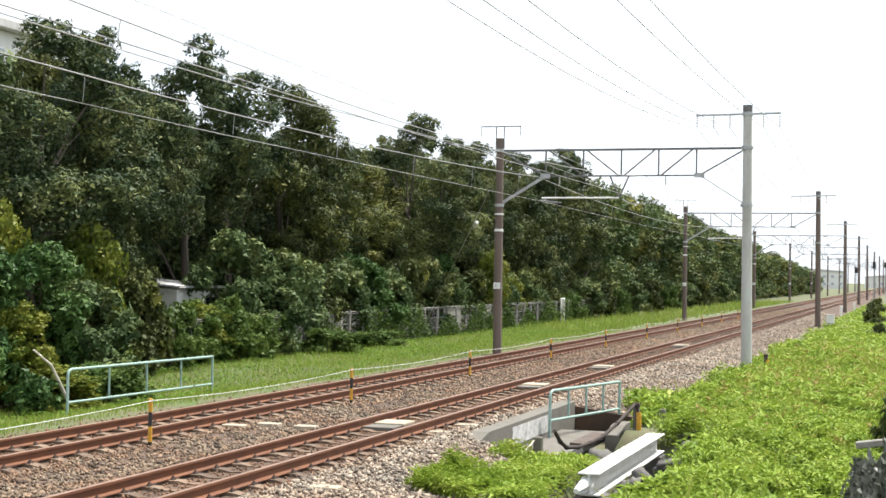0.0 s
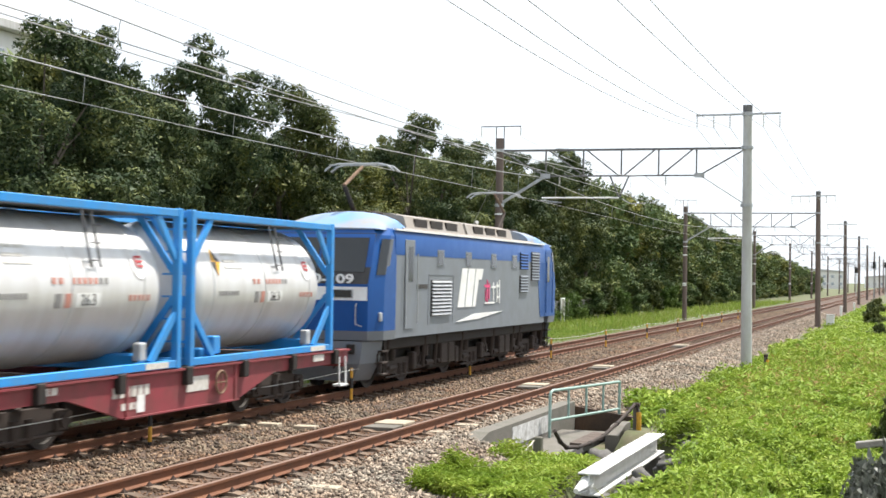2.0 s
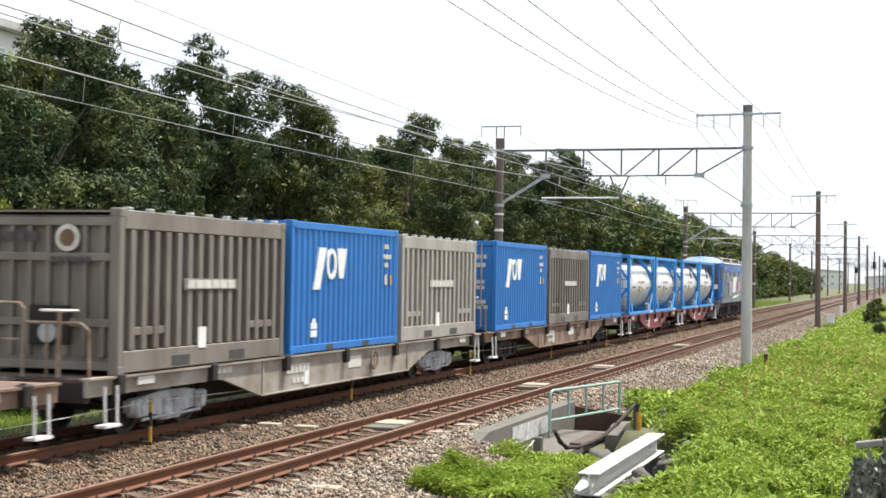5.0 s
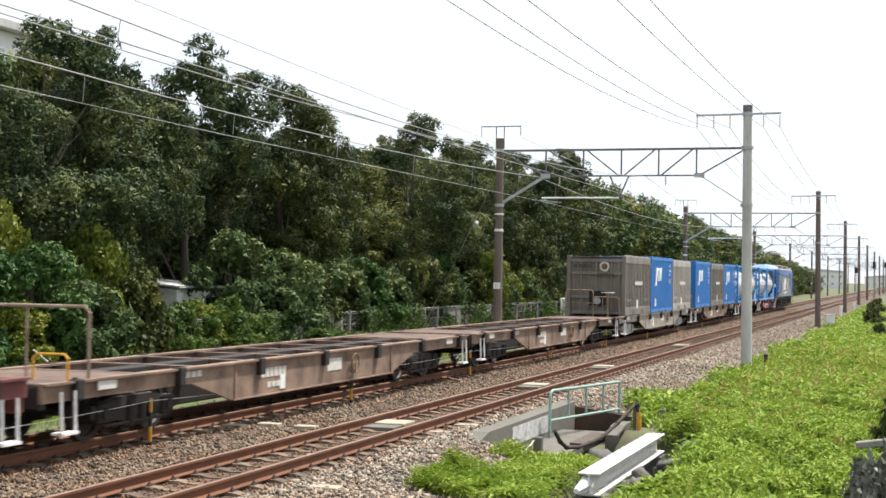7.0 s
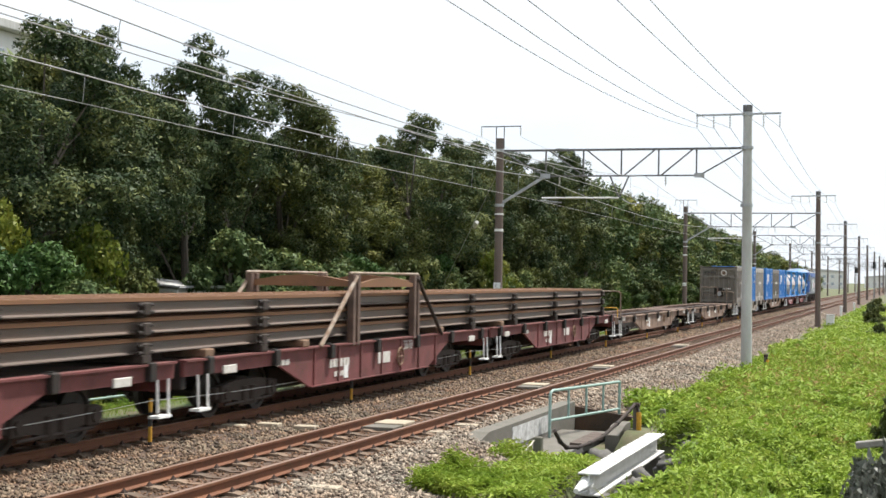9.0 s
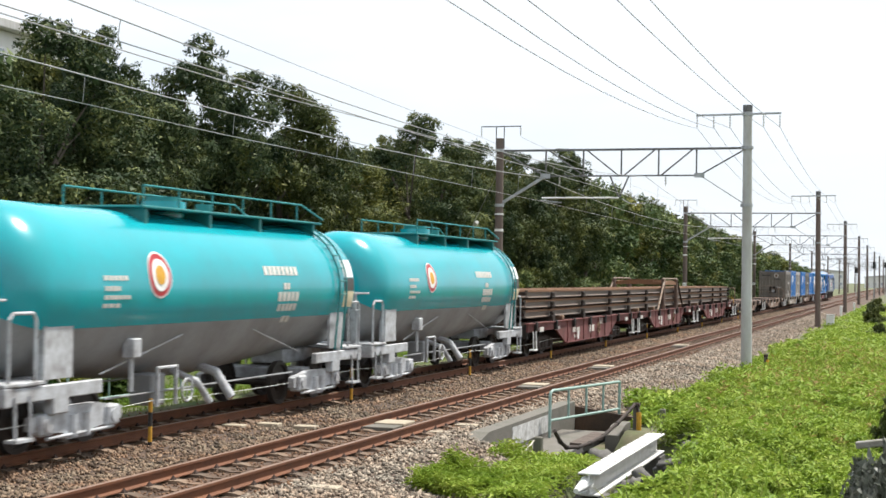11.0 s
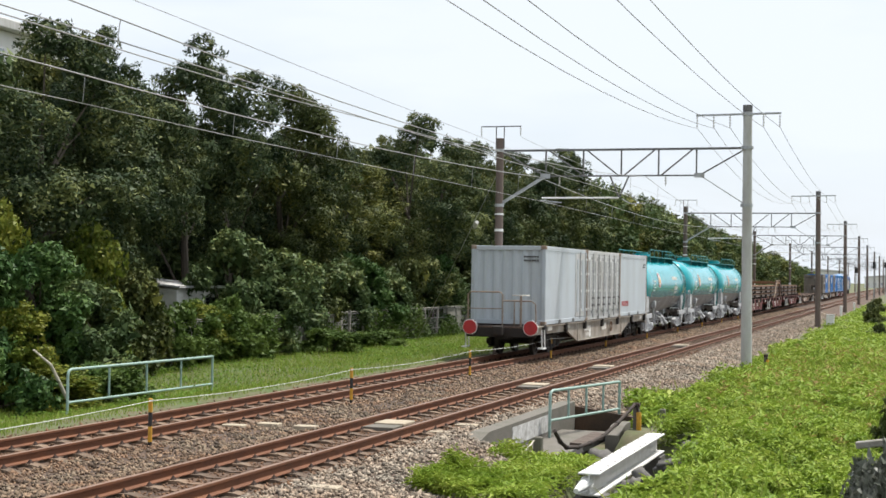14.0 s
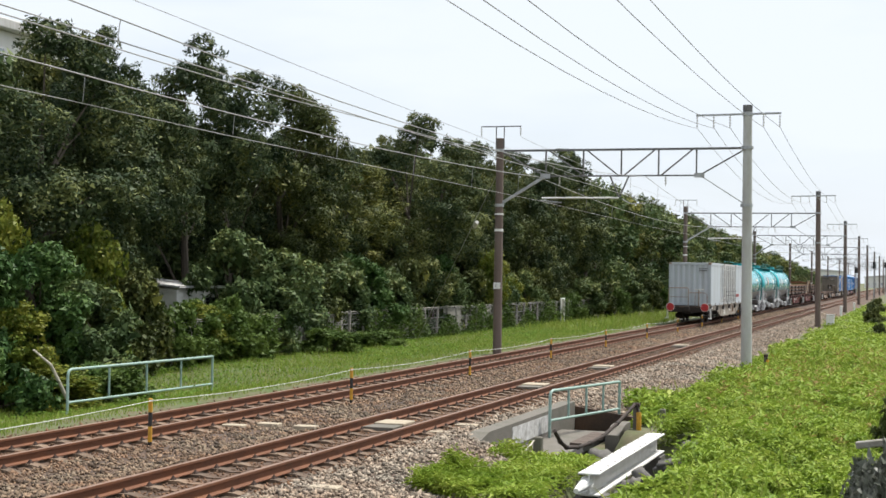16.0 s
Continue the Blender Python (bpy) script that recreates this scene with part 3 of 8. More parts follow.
M_PALE_MARK = material("faded_white_marking", (0.62, 0.60, 0.56), 0.7, dark=0.12, scale=10, fine=60, bump=0, stain=(0.4, 0.36, 0.3))
M_FRAME_BLUE = material("sky_blue_frame_paint", (0.012, 0.24, 0.62), 0.5, dark=0.1, scale=3, fine=50, bump=0.04, stain=(0.06, 0.20, 0.40), stain_amount=0.35, spread=0.06)
M_TANK = material("brushed_silver_tank", (0.66, 0.655, 0.645), 0.38, 0.3, dark=0.06, scale=0.9, fine=30, bump=0.03, stain=(0.50, 0.47, 0.44), stain_amount=0.35, stretch=(1, 2.2, 0.5))
M_BOX_BLUE = material("blue_container_paint", (0.012, 0.165, 0.50), 0.55, dark=0.08, scale=1.6, fine=40, bump=0.03, stain=(0.02, 0.13, 0.38), stain_amount=0.3, spread=0.06)
M_BOX_GREY = material("grey_brown_container_paint", (0.20, 0.18, 0.155), 0.75, dark=0.14, scale=1.2, fine=40, bump=0.06, stain=(0.13, 0.11, 0.09), stain_amount=0.5, stretch=(1, 1, 0.35), spread=0.08)
M_BOX_PALE = material("pale_grey_container_paint", (0.36, 0.34, 0.305), 0.7, dark=0.1, scale=1.2, fine=40, bump=0.05, stain=(0.25, 0.22, 0.19), stain_amount=0.45, stretch=(1, 1, 0.35))
M_BOX_WHITE = material("off_white_container_paint", (0.43, 0.475, 0.515), 0.6, dark=0.06, scale=1.3, fine=40, bump=0.03, stain=(0.35, 0.37, 0.385), stain_amount=0.35, stretch=(1, 1, 0.35), spread=0.05)
M_BOX_DIRTY = material("stained_white_container_paint", (0.53, 0.55, 0.56), 0.65, dark=0.1, scale=2.5, fine=40, bump=0.04, stain=(0.27, 0.24, 0.21), stain_amount=0.4, stretch=(1, 1.5, 0.2))
M_RUST_POST = material("rust_streaked_post", (0.30, 0.25, 0.20), 0.8, dark=0.2, scale=4, fine=50, bump=0.1, stain=(0.16, 0.09, 0.05), stain_amount=0.5)
M_KOKI_BROWN = material("dusty_brown_wagon_paint", (0.27, 0.18, 0.125), 0.85, dark=0.18, scale=1.6, fine=40, bump=0.12, stain=(0.10, 0.062, 0.045), stain_amount=0.5)
M_KOKI_RED = material("dark_red_wagon_paint", (0.23, 0.030, 0.040), 0.65, dark=0.15, scale=1.6, fine=40, bump=0.06, stain=(0.13, 0.04, 0.035), stain_amount=0.4)
M_CHIKI = material("faded_maroon_wagon_paint", (0.165, 0.045, 0.042), 0.8, dark=0.18, scale=1.6, fine=40, bump=0.12, stain=(0.085, 0.03, 0.024), stain_amount=0.45)
M_KOKI_PALE = material("pale_grey_wagon_paint", (0.34, 0.315, 0.27), 0.8, dark=0.15, scale=1.6, fine=40, bump=0.1, stain=(0.18, 0.13, 0.09), stain_amount=0.45)
M_DECK = material("rusty_deck_plate", (0.15, 0.095, 0.07), 0.9, dark=0.25, scale=2, fine=40, bump=0.2, stain=(0.07, 0.045, 0.035), stain_amount=0.5)
M_LOAD_RUST = material("new_rail_rust", (0.21, 0.10, 0.045), 0.8, 0.1, dark=0.2, scale=2, fine=40, bump=0.15, stain=(0.13, 0.07, 0.04), stretch=(1, 0.2, 1))
M_LOAD_GREY = material("new_rail_scale", (0.10, 0.078, 0.066), 0.6, 0.3, dark=0.15, scale=2, fine=40, bump=0.08, stain=(0.13, 0.085, 0.06), stretch=(1, 0.2, 1))
M_TIMBER = material("old_timber_block", (0.19, 0.115, 0.07), 0.9, dark=0.3, scale=6, fine=50, bump=0.3, stretch=(1, 0.2, 1))
M_TEAL = material("glossy_teal_tank_paint", (0.0, 0.33, 0.385), 0.2, spec=0.5, dark=0.05, scale=0.8, fine=30, bump=0.015, stain=(0.02, 0.24, 0.26), stain_amount=0.3, coat=0.2)
M_TANK_GREY = material("grey_tank_underside_paint", (0.27, 0.28, 0.29), 0.5, dark=0.08, scale=1.2, fine=30, bump=0.03, stain=(0.17, 0.165, 0.16), stain_amount=0.4)
M_CAR_GREY = material("light_grey_running_gear_paint", (0.50, 0.52, 0.54), 0.6, dark=0.15, scale=4, fine=50, bump=0.08, stain=(0.17, 0.15, 0.14), stain_amount=0.4)
M_TEAL_DARK = material("teal_walkway_paint", (0.012, 0.20, 0.20), 0.5, dark=0.1, bump=0.03)
M_CREAM = material("cream_hazard_panel", (0.72, 0.62, 0.42), 0.6, dark=0.06, bump=0)


def vehicle(name, label, category, s, group=""):
    ob = thing(name, label, category, group)
    TRAIN.append((ob, s))
    return ob


def bars(parent, rows, x, mat, name="lettering", end=False, label=""):
    """Unreadable writing as raised bars. rows: (y, z, length, height) of the centre; on an end face y counts across."""
    s = Shape()
    for y, z, ln, h in rows:
        if end:
            s.box(y - ln / 2, y + ln / 2, x - 0.006, x + 0.004, z - h / 2, z + h / 2)
        else:
            s.box(x - 0.004, x + 0.006, y - ln / 2, y + ln / 2, z - h / 2, z + h / 2)
    return part(name, s, mat, parent, label)


def dashes(y, z, ln, h, n, gap=0.25):
    """n glyph-like bars in a line, reading from the rear."""
    w = ln / n
    return [(y - ln / 2 + w * (i + 0.5), z, w * (1 - gap), h) for i in range(n)]


def bogie(parent, y, wheelbase, mat, r=0.41, n=2, out=0.83):
    """Side frames, springs and boxes, with a wheel pair under each box."""
    b = Shape()
    for sx in (-1, 1):
        x = sx * out
        half = wheelbase / 2 * (n - 1)
        b.along_x([(y - half - 0.3, 0.34), (y - half - 0.3, 0.52), (y - 0.45, 0.62), (y + 0.45, 0.62), (y + half + 0.3, 0.52), (y + half + 0.3, 0.34),
                   (y + 0.4, 0.26), (y + 0.3, 0.16), (y - 0.3, 0.16), (y - 0.4, 0.26)], x - 0.05, x + 0.07 * (1 if sx > 0 else 1))
        for k in range(n):
            yy = y - half + wheelbase * k
            b.cbox(x - 0.09, x + 0.13 * sx if sx > 0 else x + 0.09, yy - 0.17, yy + 0.17, r - 0.15, r + 0.15, 0.03)
            b.tube([(x, yy, r), (x + 0.16 * sx, yy, r)], 0.1, 12)
        for dy in (-0.17, 0.17):
            b.tube([(x + 0.06 * sx, y + dy, 0.2), (x + 0.06 * sx, y + dy, 0.5)], 0.085, 10)
        b.tube([(x + 0.1 * sx, y - half, 0.22), (x + 0.1 * sx, y + half, 0.24)], 0.025, 6)
    b.cbox(-0.8, 0.8, y - 0.22, y + 0.22, 0.36, 0.66, 0.03)
    bo = part("bogie", b, mat, parent, smooth=35)
    for k in range(n):
        yy = y - wheelbase / 2 * (n - 1) + wheelbase * k
        w = Shape()
        w.tube([(-0.75, yy, r), (0.75, yy, r)], 0.07, 10)
        w.wheel(-0.57, yy, r, r, 0.12)
        w.wheel(0.57, yy, r, r, 0.12)
        part("wheelset", w, M_TYRE, bo, smooth=35)
    return bo


def coupler(parent, y, sgn, mat=M_DARK):
    c = Shape().cbox(-0.12, 0.12, min(y, y + 0.45 * sgn), max(y, y + 0.45 * sgn), 0.72, 0.95, 0.03)
    c.cbox(-0.17, 0.17, min(y + 0.28 * sgn, y + 0.5 * sgn), max(y + 0.28 * sgn, y + 0.5 * sgn), 0.68, 0.99, 0.04)
    part("coupler", c, mat, parent)


def step(parent, y, x, mat, z0=0.28, z1=0.85):
    s = Shape().tube([(x, y - 0.17, z1), (x + 0.02, y - 0.17, z0)], 0.02, 6).tube([(x, y + 0.17, z1), (x + 0.02, y + 0.17, z0)], 0.02, 6)
    s.box(x - 0.12, x + 0.06, y - 0.2, y + 0.2, z0 - 0.02, z0 + 0.02)
    part("step", s, mat, parent, "white painted step iron")


def handwheel(x, y, z, axis="z", r=0.22):
    s = Shape()
    ring = []
    for k in range(17):
        a = 2 * math.pi * k / 16
        ring.append((x + r * math.cos(a), y + r * math.sin(a), z) if axis == "z" else (x, y + r * math.cos(a), z + r * math.sin(a)))
    s.tube(ring, 0.02, 6, caps=False)
    for k in range(0, 16, 4):
        s.tube([(x, y, z), ring[k]], 0.012, 5)
    return s


# locomotive -----------------------------------------------------------------
def locomotive(s):
    """Six-axle electric locomotive; y = 0 is the middle of its length."""
    t = vehicle("locomotive", "blue and grey electric freight locomotive with two raised pantographs", "locomotive", s)
    H = 8.3

    def slice_at(z, w, y0, y1, c0, c1):
        """Plan outline at a height, with cut corners c0 at the rear and c1 at the front."""
        return [(-w, y0 + c0, z), (-w + c0 * 0.35, y0, z), (w - c0 * 0.35, y0, z), (w, y0 + c0, z), (w, y1 - c1, z), (w - c1 * 0.35, y1, z), (-w + c1 * 0.35, y1, z), (-w, y1 - c1, z)]

    def face_y(z):
        """Distance of the end face from the middle at a height."""
        return float(np.interp(z, [1.1, 1.3, 2.3, 3.35, 3.52], [H - 0.06, H, H, H - 0.42, H - 0.55]))

    body = Shape().loft([slice_at(z, w, -7.15, 6.5, 0.001, 0.001) for z, w in ((1.12, 1.39), (2.95, 1.40))])
    b = part("body", body, M_LOCO_GREY, t, "smooth grey steel body side")
    part("upper_band", Shape().loft([slice_at(z, w, -7.15, 6.5, 0.001, 0.001) for z, w in ((2.95, 1.405), (3.36, 1.40), (3.50, 1.33))]), M_LOCO_BLUE, b, "blue band under the roof", smooth=30)
    for sg in (-1, 1):
        lv = []
        for z, w in ((1.3, 1.40), (2.3, 1.41), (2.95, 1.405), (3.36, 1.38), (3.52, 1.30)):
            e = face_y(z)
            if sg < 0:
                lv.append([(-w, -7.1, z), (-w, -e + 0.45, z), (-w * 0.86, -e, z), (w * 0.86, -e, z), (w, -e + 0.45, z), (w, -7.1, z)])
            else:
                lv.append([(-w, 6.45, z), (-w, e - 0.45, z), (-w * 0.86, e, z), (w * 0.86, e, z), (w, e - 0.45, z), (w, 6.45, z)])
        cab = part("cab", Shape().loft(lv), M_LOCO_BLUE, t, "blue driver's cab with a sloped windscreen", smooth=20)
        sk = []
        for z, w in ((1.1, 1.38), (1.3, 1.402)):
            e = face_y(z) + 0.004
            sk.append([(-w, sg * 7.0, z), (-w, sg * (e - 0.45), z), (-w * 0.86, sg * e, z), (w * 0.86, sg * e, z), (w, sg * (e - 0.45), z), (w, sg * 7.0, z)])
        part("cab_sill", Shape().loft(sk), M_LOCO_GREY, cab, "grey sill below the cab")
        yy = lambda z, d=0.0: sg * (face_y(z) + d)
        # end face: windscreen mask, glass, white panel, lamp
        part("windscreen_mask", Shape().loft([[(-1.2, yy(z, 0.006), z), (1.2, yy(z, 0.006), z), (1.2, yy(z, -0.03), z), (-1.2, yy(z, -0.03), z)] for z in (2.3, 3.4)]), M_BLACK, cab, "black windscreen surround")
        for x0, x1 in ((-1.08, -0.03), (0.03, 1.08)):
            part("windscreen", Shape().loft([[(x0, yy(z, 0.014), z), (x1, yy(z, 0.014), z), (x1, yy(z, -0.0), z), (x0, yy(z, -0.0), z)] for z in (2.56, 3.3)]), M_GLASS, cab, "dark sloped windscreen")
        part("front_panel", Shape().box(-1.19, 1.19, min(yy(2, 0.012), yy(2, -0.05)), max(yy(2, 0.012), yy(2, -0.05)), 1.95, 2.24), M_WHITE, cab, "white band across the cab face")
        for x in (-0.62, 0.62):
            lamp = part("lamp_box", Shape().cbox(x - 0.28, x + 0.28, min(yy(2, 0.02), yy(2, -0.02)), max(yy(2, 0.035), yy(2, -0.02)), 1.98, 2.21, 0.03), M_GALV, cab, "lamp housing")
            part("lens", Shape().cbox(x - 0.22, x + 0.22, min(yy(2, 0.03), yy(2, 0.045)), max(yy(2, 0.03), yy(2, 0.045)), 2.02, 2.17, 0.006), M_GLASS, lamp)
        part("grab_rail", Shape().tube([(0.95, yy(1.9, 0.0), 1.88), (0.95, yy(1.9, 0.06), 1.84), (0.95, yy(1.9, 0.06), 1.45), (1.1, yy(1.9, 0.06), 1.40)], 0.016, 6), M_GALV, cab)
        part("wiper", Shape().tube([(0.3, yy(2.5, 0.03), 2.5), (0.05, yy(3.0, 0.04), 3.0)], 0.012, 5), M_INK, cab)
        # plough skirt
        pl = []
        for z, w, d in ((0.22, 0.95, -0.18), (0.6, 1.2, -0.03), (1.08, 1.3, 0.0)):
            e = H + d
            pl.append([(-w, sg * (e - 0.7), z), (-w * 0.85, sg * e, z), (w * 0.85, sg * e, z), (w, sg * (e - 0.7), z), (w * 0.92, sg * (e - 0.7), z), (w * 0.8, sg * (e - 0.08), z), (-w * 0.8, sg * (e - 0.08), z), (-w * 0.92, sg * (e - 0.7), z)])
        part("skirt", Shape().loft(pl), M_LOCO_GREY, t, "grey snow-plough skirt")
        coupler(t, sg * (H - 0.1), sg)
        part("buffer_hose", Shape().tube([(0.55, sg * (H + 0.02), 0.92), (0.55, sg * (H + 0.12), 0.8), (0.5, sg * (H + 0.1), 0.5)], 0.025, 6), M_DARK, t)
        part("jumper_socket", Shape().cbox(0.75, 0.92, sg * H - 0.06, sg * H + 0.06, 0.82, 1.02, 0.02), M_DARK, t)
        # corner side window and marker
        for sx in (-1, 1):
            part("side_window", Shape().loft([[(sx * 1.30, yy(z, -0.16), z), (sx * 1.407, yy(z, -0.42), z), (sx * 1.407, yy(z, -0.62), z), (sx * 1.35, yy(z, -0.62), z)] for z in (2.5, 3.28)]), M_GLASS, cab, "narrow dark side window")
            part("marker_lamp", Shape().cbox(sx * 1.36 - 0.03, sx * 1.36 + 0.03, sg * (H - 0.36) - 0.07, sg * (H - 0.36) + 0.07, 1.5, 1.7, 0.02), M_GALV, cab)
        writing("number", "EF210-109", 0.27, M_WHITE, cab, (on_rear(0.0, -(face_y(2.4) + 0.05), 2.40) if sg < 0 else Matrix.Rotation(math.pi, 4, "Z") @ on_rear(0.0, -(face_y(2.4) + 0.05), 2.40)), "white class number", width=1.75, bold=0.008)
    # cab dome roofs
    for sg, l0, mat, lab in ((-1, 2.1, M_LIGHT_BLUE, "rounded light-blue roof hood over the cab"), (1, 2.6, M_LIGHT_BLUE, "tapering light-blue roof hood")):
        secs = []
        for u in np.linspace(0, 1, 10):
            yy2 = sg * (H - 0.5 - l0 * u)
            h = 0.04 + 0.42 * math.sin(min(1, u * 1.35) * math.pi / 2) * (1 if u < 0.75 or sg > 0 else 1 - (u - 0.75) * 2.6)
            w = 1.3 - 0.10 * u
            secs.append([(w * math.cos(a), yy2, 3.48 + h * math.sin(a) ** 0.7) for a in np.linspace(0, math.pi, 13)])
        part("roof_hood", Shape().loft(secs), mat, t, lab, smooth=50)
    # roof with equipment
    part("roof", Shape().along_y([(-1.33, 3.48), (1.33, 3.48), (1.22, 3.58), (-1.22, 3.58)], -6.2, 5.6), M_ROOF, t, "dusty flat roof")
    part("gutter", Shape().box(1.335, 1.40, -7.1, 6.4, 3.49, 3.53), M_WHITE, t, "pale roof gutter")
    part("gutter", Shape().box(-1.40, -1.335, -7.1, 6.4, 3.49, 3.53), M_WHITE, t, "pale roof gutter")
    for y0, y1 in ((-5.7, -1.1), (-0.9, 3.6)):
        hd = part("roof_housing", Shape().along_y([(-1.15, 3.56), (1.15, 3.56), (1.05, 3.86), (0.7, 3.93), (-0.7, 3.93), (-1.05, 3.86)], y0, y1), M_ROOF, t, "long dusty grey equipment housing")
        step_y = (y1 - y0 - 1.0) / 3
        for k in range(3):
            for sx in (-1, 1):
                a = y0 + 0.5 + step_y * k + 0.12
                lv = part("grille", Shape().box(min(sx * 1.08, sx * 1.128), max(sx * 1.08, sx * 1.128), a, a + step_y - 0.3, 3.63, 3.82), M_DARK, hd, "dark ventilation grille")
    for y in (-6.4, -6.1, 4.0, 4.4, 4.8):
        part("roof_insulator", Shape().tube([(0.4, y, 3.56), (0.4, y, 3.8)], 0.07, 8, r1=0.04), M_INSUL, t, smooth=40)
    part("roof_box", Shape().cbox(-0.5, 0.7, -6.35, -5.8, 3.56, 3.78, 0.04), M_ROOF, t)
    # pantographs
    for sg in (-1, 1):
        y0 = sg * 6.0
        pa = part("pantograph", Shape().cbox(-0.55, 0.55, y0 - 0.35, y0 + 0.35, 3.86, 3.95, 0.02), M_RUSTY_GEAR, t, "single-arm pantograph raised to the wire")
        part("lower_arm", Shape().tube([(0, y0 + 0.1 * sg, 3.95), (0, y0 + 0.75 * sg, 4.5)], 0.055, 8), M_RUSTY_GEAR, pa)
        part("upper_arm", Shape().tube([(0, y0 + 0.75 * sg, 4.5), (0, y0 - 0.35 * sg, 5.0)], 0.04, 8), M_TIMBER, pa)
        hd = Shape()
        for dy in (-0.2, 0.2):
            hd.tube([(-0.85, y0 - 0.35 * sg + dy, 4.90), (-0.7, y0 - 0.35 * sg + dy, 5.02), (-0.5, y0 - 0.35 * sg + dy, 5.06), (0.5, y0 - 0.35 * sg + dy, 5.06), (0.7, y0 - 0.35 * sg + dy, 5.02), (0.85, y0 - 0.35 * sg + dy, 4.90)], 0.025, 6)
        part("collector_head", hd, M_GALV, pa, "pale curved collector strips")
    # sides
    for sx in (-1, 1):
        X = sx * 1.402
        for y in (-3.95, -1.65, 0.7, 2.85):
            w = part("window_frame", Shape().cbox(min(X, X + sx * 0.012), max(X, X + sx * 0.012), y - 0.26, y + 0.26, 2.72, 3.12, 0.006), M_LOCO_GREY, t)
            part("pane", Shape().cbox(min(X, X + sx * 0.018), max(X, X + sx * 0.018), y - 0.20, y + 0.20, 2.76, 3.08, 0.008), M_GLASS, w, "small rounded dark window")
        for y0, y1, z0, z1, mat in ((-4.65, -3.1, 1.55, 2.40, M_GALV), (3.45, 4.4, 2.72, 3.22, M_LOCO_BLUE), (3.45, 4.4, 2.05, 2.55, M_LOCO_GREY), (4.75, 5.75, 2.40, 3.25, M_LOCO_GREY)):
            lo = part("louvre", Shape().cbox(min(X, X + sx * 0.008), max(X, X + sx * 0.008), y0, y1, z0, z1, 0.003), M_DARK, t, "slatted air intake")
            k = 0
            z = z0 + 0.03
            while z < z1 - 0.04:
                part("slat", Shape().add([(X + sx * 0.008, y0 + 0.04, z), (X + sx * 0.008, y1 - 0.04, z), (X + sx * 0.045, y1 - 0.04, z - 0.012), (X + sx * 0.045, y0 + 0.04, z - 0.012),
                                          (X + sx * 0.008, y0 + 0.04, z + 0.042), (X + sx * 0.008, y1 - 0.04, z + 0.042), (X + sx * 0.02, y1 - 0.04, z + 0.04), (X + sx * 0.02, y0 + 0.04, z + 0.04)],
                                         [(0, 1, 2, 3), (3, 2, 6, 7), (4, 5, 6, 7), (0, 3, 7, 4), (1, 2, 6, 5)]), mat, lo)
                z += 0.085
        for y in (-6.2, 6.85):
            d = part("cab_door", Shape().cbox(min(X, X + sx * 0.014), max(X, X + sx * 0.014), y - 0.33, y + 0.33, 1.3, 3.3, 0.006), M_LOCO_GREY if y < 0 else M_LOCO_BLUE, t, "narrow crew door")
            part("door_window", Shape().cbox(min(X, X + sx * 0.02), max(X, X + sx * 0.02), y - 0.12, y + 0.2, 2.35, 3.15, 0.01), M_GLASS, d)
            for dy in (-0.40, 0.40):
                part("handrail", Shape().tube([(X + sx * 0.06, y + dy, 1.4), (X + sx * 0.06, y + dy, 3.0)], 0.016, 6), M_GALV if y < 0 else M_LOCO_BLUE, d)
        # blue corner slants over the grey side
        part("blue_slant", Shape().add([(X + sx * 0.004, 6.55, 1.3), (X + sx * 0.004, 5.95, 1.3), (X + sx * 0.004, 5.65, 2.4), (X + sx * 0.004, 5.65, 2.95), (X + sx * 0.004, 6.55, 2.95),
                                        (X - sx * 0.02, 6.55, 1.3), (X - sx * 0.02, 5.95, 1.3), (X - sx * 0.02, 5.65, 2.4), (X - sx * 0.02, 5.65, 2.95), (X - sx * 0.02, 6.55, 2.95)],
                                       [(0, 1, 2, 3, 4), (9, 8, 7, 6, 5), (0, 5, 6, 1), (1, 6, 7, 2), (2, 7, 8, 3), (3, 8, 9, 4), (4, 9, 5, 0)]), M_LOCO_BLUE, b, "blue slanted panel beside the cab")
        # emblem of plain slanted blocks
        em = Shape()
        sl = lambda y, z: (X + sx * 0.008, y, z)
        k0 = -2.05 if sx > 0 else 2.05

        def block(pts):
            p = [sl(k0 + sx * y, z) for y, z in pts] + [(X - sx * 0.004, k0 + sx * y, z) for y, z in pts]
            n = len(pts)
            em.add(p, [tuple(range(n)), tuple(range(2 * n - 1, n - 1, -1))] + [(i, (i + 1) % n, n + (i + 1) % n, n + i) for i in range(n)])
        block([(-0.12, 2.70), (0.35, 2.70), (0.05, 1.72), (-0.50, 1.72)])
        block([(0.42, 2.70), (1.02, 2.70), (0.72, 1.72), (0.14, 1.72)])
        block([(1.09, 2.70), (1.75, 2.70), (1.60, 2.42), (1.34, 2.42), (1.05, 1.72), (0.8, 1.72)])
        part("emblem", em, M_WHITE, b, "white slanted block emblem")
